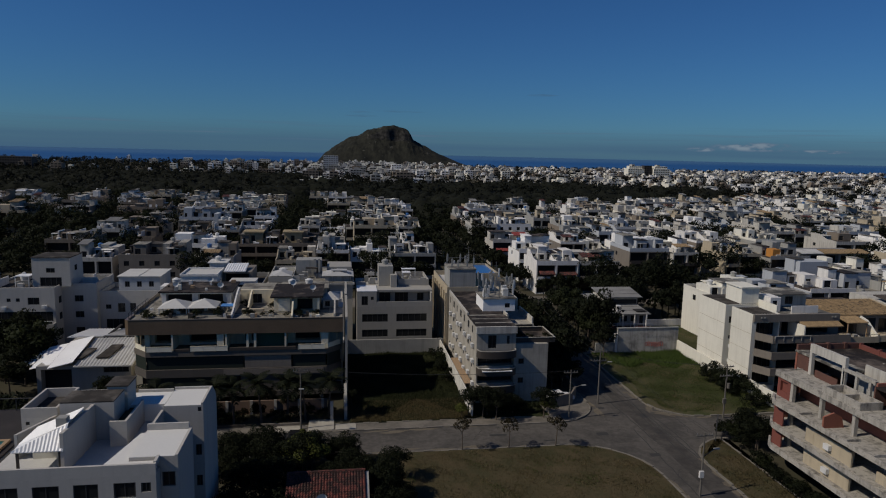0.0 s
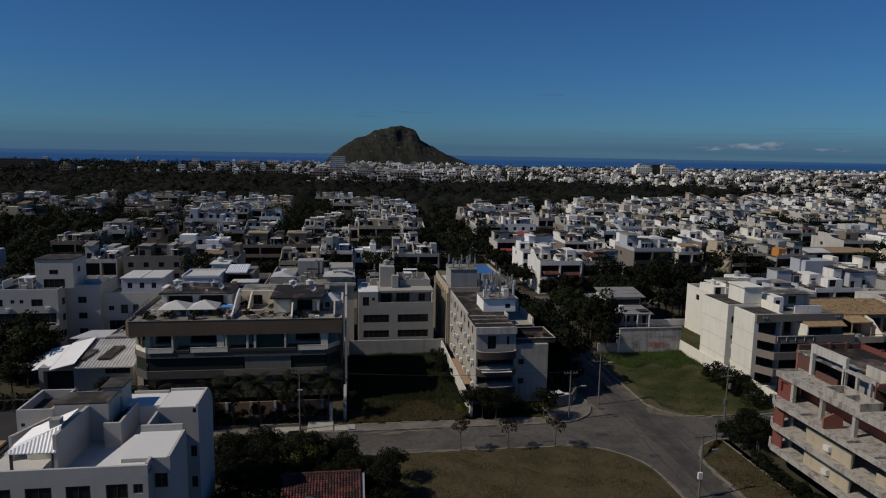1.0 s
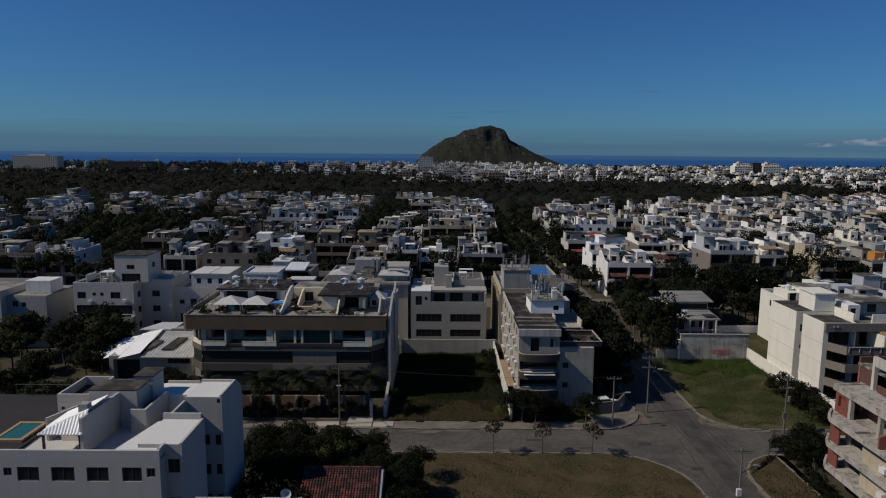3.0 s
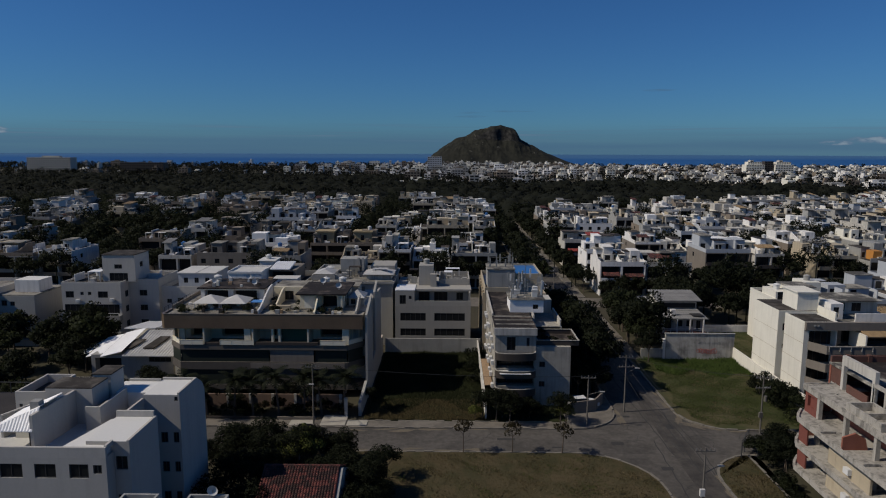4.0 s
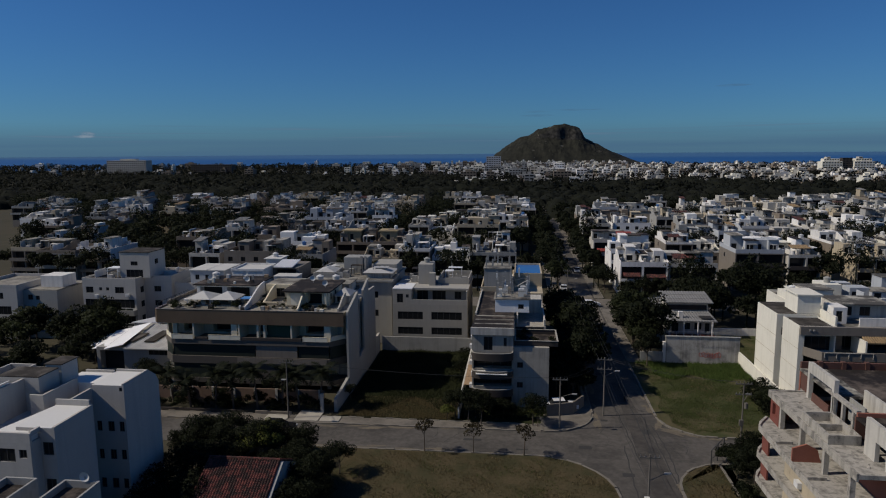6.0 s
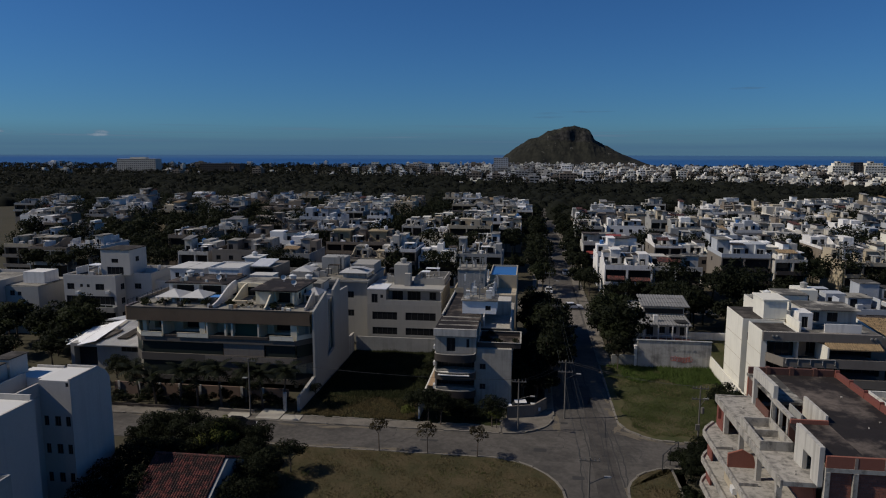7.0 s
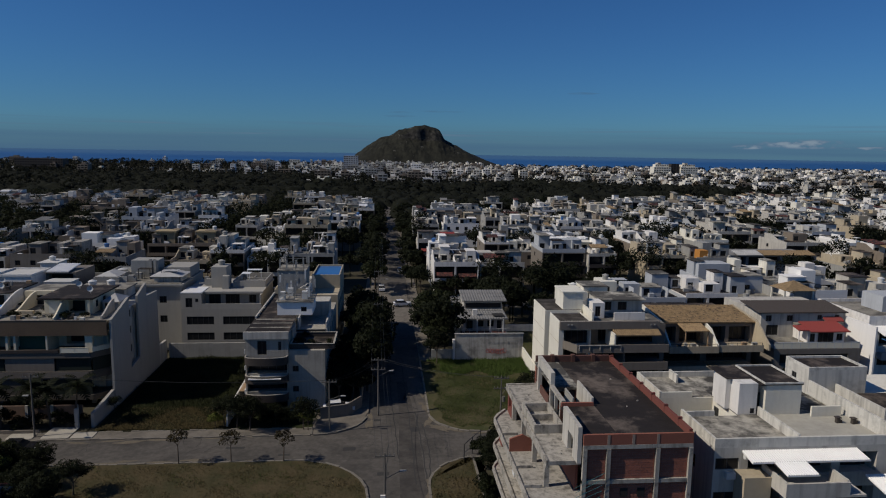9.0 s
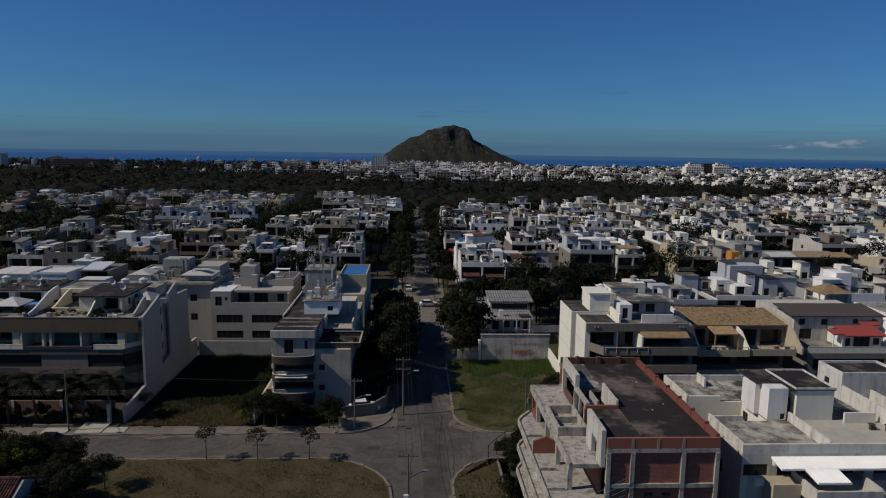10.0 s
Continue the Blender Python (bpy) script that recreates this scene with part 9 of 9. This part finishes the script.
def hill():
    """A dome with a flat-topped cliff cap: a long even slope towards the land's right, a steep rocky foot at the other end."""
    nu, nv = 200, 90
    v, f = [], []
    body_x, body_z = (-106, -84, -58, -20, 34, 100, 150, 186, 234, 312, 330), (2, 28, 47, 71, 86, 84, 80, 58, 33, 2, -6)
    cap_x, cap_z = (8, 40, 74, 108, 132, 149, 160), (0, 9, 22, 26, 22, 15, 0)
    for j in range(nv + 1):
        q = -1.2 + 2.4 * j / nv
        for i in range(nu + 1):
            u = -115 + 450 * i / nu
            wave = 0.07 * noise.noise(Vector((u / 30, q * 2, 7.0)))
            edge = max(0.0, 1 - abs(q + wave) ** 1.8)
            cap = min(1.0, max(0.0, (0.36 + wave - abs(q + 0.06)) / 0.07))
            h = float(np.interp(u, body_x, body_z)) * edge + float(np.interp(u, cap_x, cap_z)) * cap
            rough = 3.2 * noise.fractal(Vector((u / 34, q * 4.4, 1.3)), 0.8, 2.1, 6) - 2.4 * abs(noise.noise(Vector((u / 13, q * 4, 4.0))))
            h += rough * min(1.0, max(0.0, h) / 40) - 1.0
            v.append((u + 3, 1900 + 150 * q, max(h, -6)))
    for j in range(nv):
        for i in range(nu):
            a = j * (nu + 1) + i
            f.append((a, a + 1, a + nu + 2, a + nu + 1))
    me = bpy.data.meshes.new("hill")
    me.from_pydata(v, [], f)
    me.materials.append(hill_cover())
    tagged(new("hill", me), "steep rocky dome hill with olive scrub and a cliff cap at the shore", "hill", kind="structure")


hill()
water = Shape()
# outer rings climb so that the horizon fits the camera's view
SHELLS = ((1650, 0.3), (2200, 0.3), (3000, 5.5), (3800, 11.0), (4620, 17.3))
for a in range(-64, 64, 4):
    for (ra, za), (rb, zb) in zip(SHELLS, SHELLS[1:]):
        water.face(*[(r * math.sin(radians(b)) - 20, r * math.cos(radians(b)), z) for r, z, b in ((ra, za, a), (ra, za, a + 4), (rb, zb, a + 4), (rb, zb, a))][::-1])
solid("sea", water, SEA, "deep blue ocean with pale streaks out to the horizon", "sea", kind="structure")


def cloud_bank():
    """A far sheet of thin cloud over the sea: streaks in a low band, a few wisps, small heaped clouds."""
    m = bpy.data.materials.new("distant thin cloud")
    m.use_nodes = True
    t = m.node_tree
    n, k = t.nodes, t.links
    n.clear()
    out, mixs, clear, glow = n.new("ShaderNodeOutputMaterial"), n.new("ShaderNodeMixShader"), n.new("ShaderNodeBsdfTransparent"), n.new("ShaderNodeEmission")
    co, sep = n.new("ShaderNodeTexCoord"), n.new("ShaderNodeSeparateXYZ")
    k.new(co.outputs["Object"], sep.inputs[0])

    def maths(op, a, b):
        x = n.new("ShaderNodeMath")
        x.operation = op
        x.use_clamp = op == "ADD"
        for i, v in enumerate((a, b)):
            if isinstance(v, (int, float)):
                x.inputs[i].default_value = v
            else:
                k.new(v, x.inputs[i])
        return x.outputs[0]

    def span(src, a, b, c=0.0, d=1.0):
        x = n.new("ShaderNodeMapRange")
        x.interpolation_type = "SMOOTHSTEP"
        for key, v in (("From Min", a), ("From Max", b), ("To Min", c), ("To Max", d)):
            x.inputs[key].default_value = v
        k.new(src, x.inputs["Value"])
        return x.outputs["Result"]

    def noise_at(sx, sz, off, detail=5):
        mp = n.new("ShaderNodeMapping")
        mp.inputs["Scale"].default_value, mp.inputs["Location"].default_value = (sx, 0, sz), (off, off, off)
        k.new(co.outputs["Object"], mp.inputs["Vector"])
        x = n.new("ShaderNodeTexNoise")
        x.inputs["Scale"].default_value, x.inputs["Detail"].default_value = 1.0, detail
        k.new(mp.outputs[0], x.inputs["Vector"])
        return x.outputs["Fac"]

    X, Z = sep.outputs["X"], sep.outputs["Z"]

    def patch(cx, cz, rx, rz):
        u = maths("MULTIPLY", maths("SUBTRACT", X, cx), 1 / rx)
        w = maths("MULTIPLY", maths("SUBTRACT", Z, cz), 1 / rz)
        d = maths("ADD", maths("MULTIPLY", u, u), maths("MULTIPLY", w, w))
        return span(d, 0.1, 1.0, 1.0, 0.0)

    haze = maths("MULTIPLY", span(Z, 250, 60), span(noise_at(0.0005, 0.016, 3.0), 0.25, 0.7, 0.5, 0.88))
    streak = maths("MULTIPLY", maths("MULTIPLY", span(Z, 260, 200), span(Z, 90, 150)), span(noise_at(0.0009, 0.04, 9.0), 0.5, 0.72, 0.0, 0.5))
    wisp = None
    for cx, cz, rx, rz in ((125, 286, 140, 10), (130, 312, 110, 9), (400, 322, 220, 9), (1400, 455, 130, 11)):
        p = patch(cx, cz, rx, rz)
        wisp = p if wisp is None else maths("ADD", wisp, p)
    wisp = maths("MULTIPLY", wisp, span(noise_at(0.006, 0.06, 1.0), 0.3, 0.7, 0.0, 0.6))
    heap = None
    for cx, cz, rx, rz in ((2672, 120, 250, 36), (2400, 98, 100, 17), (2990, 94, 150, 14), (-2750, 158, 65, 26), (-3233, 158, 130, 30)):
        p = patch(cx, cz, rx, rz)
        heap = p if heap is None else maths("ADD", heap, p)
    heap = maths("MULTIPLY", heap, span(noise_at(0.012, 0.03, 5.0), 0.38, 0.62, 0.0, 0.95))
    # haze and wisps are dim and violet grey, streaks and heaped clouds paler
    col = n.new("ShaderNodeMix")
    col.data_type = "RGBA"
    col.inputs[6].default_value, col.inputs[7].default_value = (0.088, 0.19, 0.325, 1), (0.3, 0.4, 0.5, 1)
    k.new(maths("ADD", heap, maths("MULTIPLY", streak, 0.7)), col.inputs[0])
    k.new(col.outputs[2], glow.inputs["Color"])
    glow.inputs["Strength"].default_value = 1.0
    k.new(maths("ADD", maths("ADD", haze, streak), maths("ADD", wisp, heap)), mixs.inputs[0])
    k.new(clear.outputs[0], mixs.inputs[1])
    k.new(glow.outputs[0], mixs.inputs[2])
    k.new(mixs.outputs[0], out.inputs["Surface"])
    s = Shape()
    for a in range(-64, 64, 4):
        p, q = [(4880 * math.sin(radians(b)), 4880 * math.cos(radians(b))) for b in (a, a + 4)]
        s.face((*p, -20), (*q, -20), (*q, 900), (*p, 900))
    ob = solid("backdrop", s, m, "thin pale cloud streaks low over the sea", "clouds", kind="structure")
    ob.matrix_basis = Matrix.LocRotScale((-20, 0, 0), None, (0.95, 0.95, 0.95))


cloud_bank()

# ---- poles, cables, cars ----


def pole(x, y, h, lamp_dir, arms=1, box=False):
    r = thing("utility_pole", x, y, 0, "grey concrete utility pole with cross arm and street lamp", "pole", "utility poles")
    part("shaft", Shape().tube((0, 0, -0.1), (0, 0, h), 0.12, 0.07, 9), POLEGREY, r)
    for k in range(arms):
        z = h - 0.4 - 1.3 * k
        part("cross_arm", Shape().box(-0.95, -0.06, z, 0.95, 0.06, z + 0.12), POLEGREY, r)
        for u in (-0.85, -0.45, 0.45, 0.85):
            part("insulator", Shape().cyl(u, 0, z + 0.12, z + 0.34, 0.05, 0.03, 6), METAL, r)
    a = part("lamp_arm", Shape().tube((0, 0, h - 2.6), (lamp_dir[0] * 1.6, lamp_dir[1] * 1.6, h - 2.0), 0.035), POLEGREY, r)
    lx, ly = lamp_dir[0] * 1.9, lamp_dir[1] * 1.9
    part("lamp_head", Shape().prism([(lx - 0.3, ly - 0.14), (lx + 0.3, ly - 0.14), (lx + 0.34, ly), (lx + 0.3, ly + 0.14), (lx - 0.3, ly + 0.14)], h - 2.06, h - 1.96), GREY, a)
    if box:
        if arms > 1:
            part("transformer", Shape().cyl(0.3, -0.15, h - 3.3, h - 2.6, 0.2, 0.2, 10), POLEGREY, r)
        part("meter_box", Shape().box(-0.4, -0.36, 2.2, 0.06, -0.12, 2.9), WHITE if arms == 1 else POLEGREY, r, "metal meter box")
    return (x, y, h)


POLES = [pole(-2.43, 52.86, 7.0, (0.9, 0.2), 1, True), pole(-3.3, 79.0, 8.0, (0.9, 0.3), 2), pole(-3.7, 108, 8.8, (0.95, 0), 2), pole(-3.8, 140, 8.8, (0.95, 0), 1), pole(-3.9, 175, 8.8, (0.95, 0), 1), pole(-3.9, 210, 8.8, (0.95, 0), 1)]
SIDE = [pole(-44.5, 74.0, 8.0, (0.1, -0.9), 1), pole(-9.3, 74.1, 6.8, (0.9, -0.2), 1), pole(12.0, 72.3, 7.6, (0.5, 0.6), 2, True)]


def cable(a, b, sag, r=0.013):
    s = Shape()
    n = 10
    p = [Vector(a).lerp(Vector(b), k / n) - Vector((0, 0, 4 * sag * (k / n) * (1 - k / n))) for k in range(n + 1)]
    side = (p[n] - p[0]).cross(Vector((0, 0, 1))).normalized() * r
    for q in p:
        s.v += [tuple(q + side), tuple(q + Vector((0, 0, r))), tuple(q - side), tuple(q - Vector((0, 0, r)))]
    for k in range(n):
        for j in range(4):
            i = 4 * k
            s.f.append((i + j, i + (j + 1) % 4, i + 4 + (j + 1) % 4, i + 4 + j))
            s.s.append(0)
    ob = new("overhead_cable", s.mesh("overhead_cable", CABLE))
    tagged(ob, "thin black overhead cable sagging between poles", "cable", "overhead cables")


for a, b in zip(POLES, POLES[1:]):
    for u in (-0.85, 0.45, 0.85):
        cable((a[0] + u, a[1], a[2] - 0.1), (b[0] + u, b[1], b[2] - 0.1), 0.5)
    cable((a[0], a[1], a[2] - 2.9), (b[0], b[1], b[2] - 2.9), 0.8, 0.02)
for a, b in ((SIDE[0], SIDE[1]), (SIDE[1], POLES[1]), (POLES[1], SIDE[2])):
    for u in (-0.45, 0.45):
        cable((a[0] + u, a[1], a[2] - 0.1), (b[0] + u, b[1], b[2] - 0.1), 0.6)


def car(x, y, turn, mat, label, z=0.0):
    r = thing("car", x, y, z, label, "car", "parked cars", turn)
    s = Shape()
    side = [(-2.05, 0.35), (2.05, 0.35), (2.08, 0.72), (1.75, 0.86), (0.95, 0.94), (-1.6, 0.98), (-2.05, 0.9)]
    a = [(px, -0.85, pz) for px, pz in side]
    b = [(px, 0.85, pz) for px, pz in side]
    s.face(*a)
    s.face(*reversed(b))
    for k in range(len(side)):
        j = (k + 1) % len(side)
        s.face(a[j], a[k], b[k], b[j])
    part("body", s, mat, r)
    c = Shape()
    lo = [(-1.7, -0.8, 0.97), (0.95, -0.8, 0.94), (0.95, 0.8, 0.94), (-1.7, 0.8, 0.97)]
    hi = [(-1.25, -0.62, 1.42), (0.25, -0.62, 1.42), (0.25, 0.62, 1.42), (-1.25, 0.62, 1.42)]
    for k in range(4):
        j = (k + 1) % 4
        c.face(lo[k], lo[j], hi[j], hi[k])
    part("side_glass", c, PANE, r)
    part("car_roof", Shape().prism([(-1.28, -0.64), (0.28, -0.64), (0.28, 0.64), (-1.28, 0.64)], 1.421, 1.47), mat, r)
    for px in (-1.25, 1.25):
        for py in (-0.86, 0.68):
            w = Shape()
            w.tube((px, py, 0.31), (px, py + 0.2, 0.31), 0.31, n=14)
            wh = part("wheel", w, TYRE, r)
            part("rim", Shape().tube((px, py - 0.01, 0.31), (px, py + 0.21, 0.31), 0.18, n=10), METAL, wh)
    part("headlight", Shape().box(2.0, -0.75, 0.62, 2.1, -0.45, 0.78), PLASTIC_W, r)
    part("headlight", Shape().box(2.0, 0.45, 0.62, 2.1, 0.75, 0.78), PLASTIC_W, r)


car(-44.3, 70.1, 0, CARBLACK, "black hatchback on the side road")
car(-8.6, 80.4, 10, CARWHITE, "white car parked behind the curved street wall", 0.12)
car(-3.3, 122, 90, CARWHITE, "white car parked at the kerb of the street")
car(-3.2, 160, 90, CARWHITE, "white car parked at the kerb of the street")
car(1.6, 142.6, 8, CARWHITE, "white car standing in the pale crossing street")
car(2.2, 186, 90, CARWHITE, "white car parked at the kerb of the street")


def fence():
    r = thing("pipe_fence", 0, 0, 0, "black pipe fence round a planted pit beside the verge", "fence")
    pts = [(6.6, 65.1), (7.8, 67.0), (9.0, 68.8)]
    for x, y in pts:
        part("post", Shape().tube((x, y, 0), (x, y, 2.1), 0.06), FRAMEDK, r)
    for (a, b), (c, d) in zip(pts, pts[1:]):
        part("bar", Shape().tube((a, b, 2.05), (c, d, 2.05), 0.05), FRAMEDK, r)
        part("bar", Shape().tube((a, b, 1.0), (c, d, 1.0), 0.04), FRAMEDK, r)


fence()
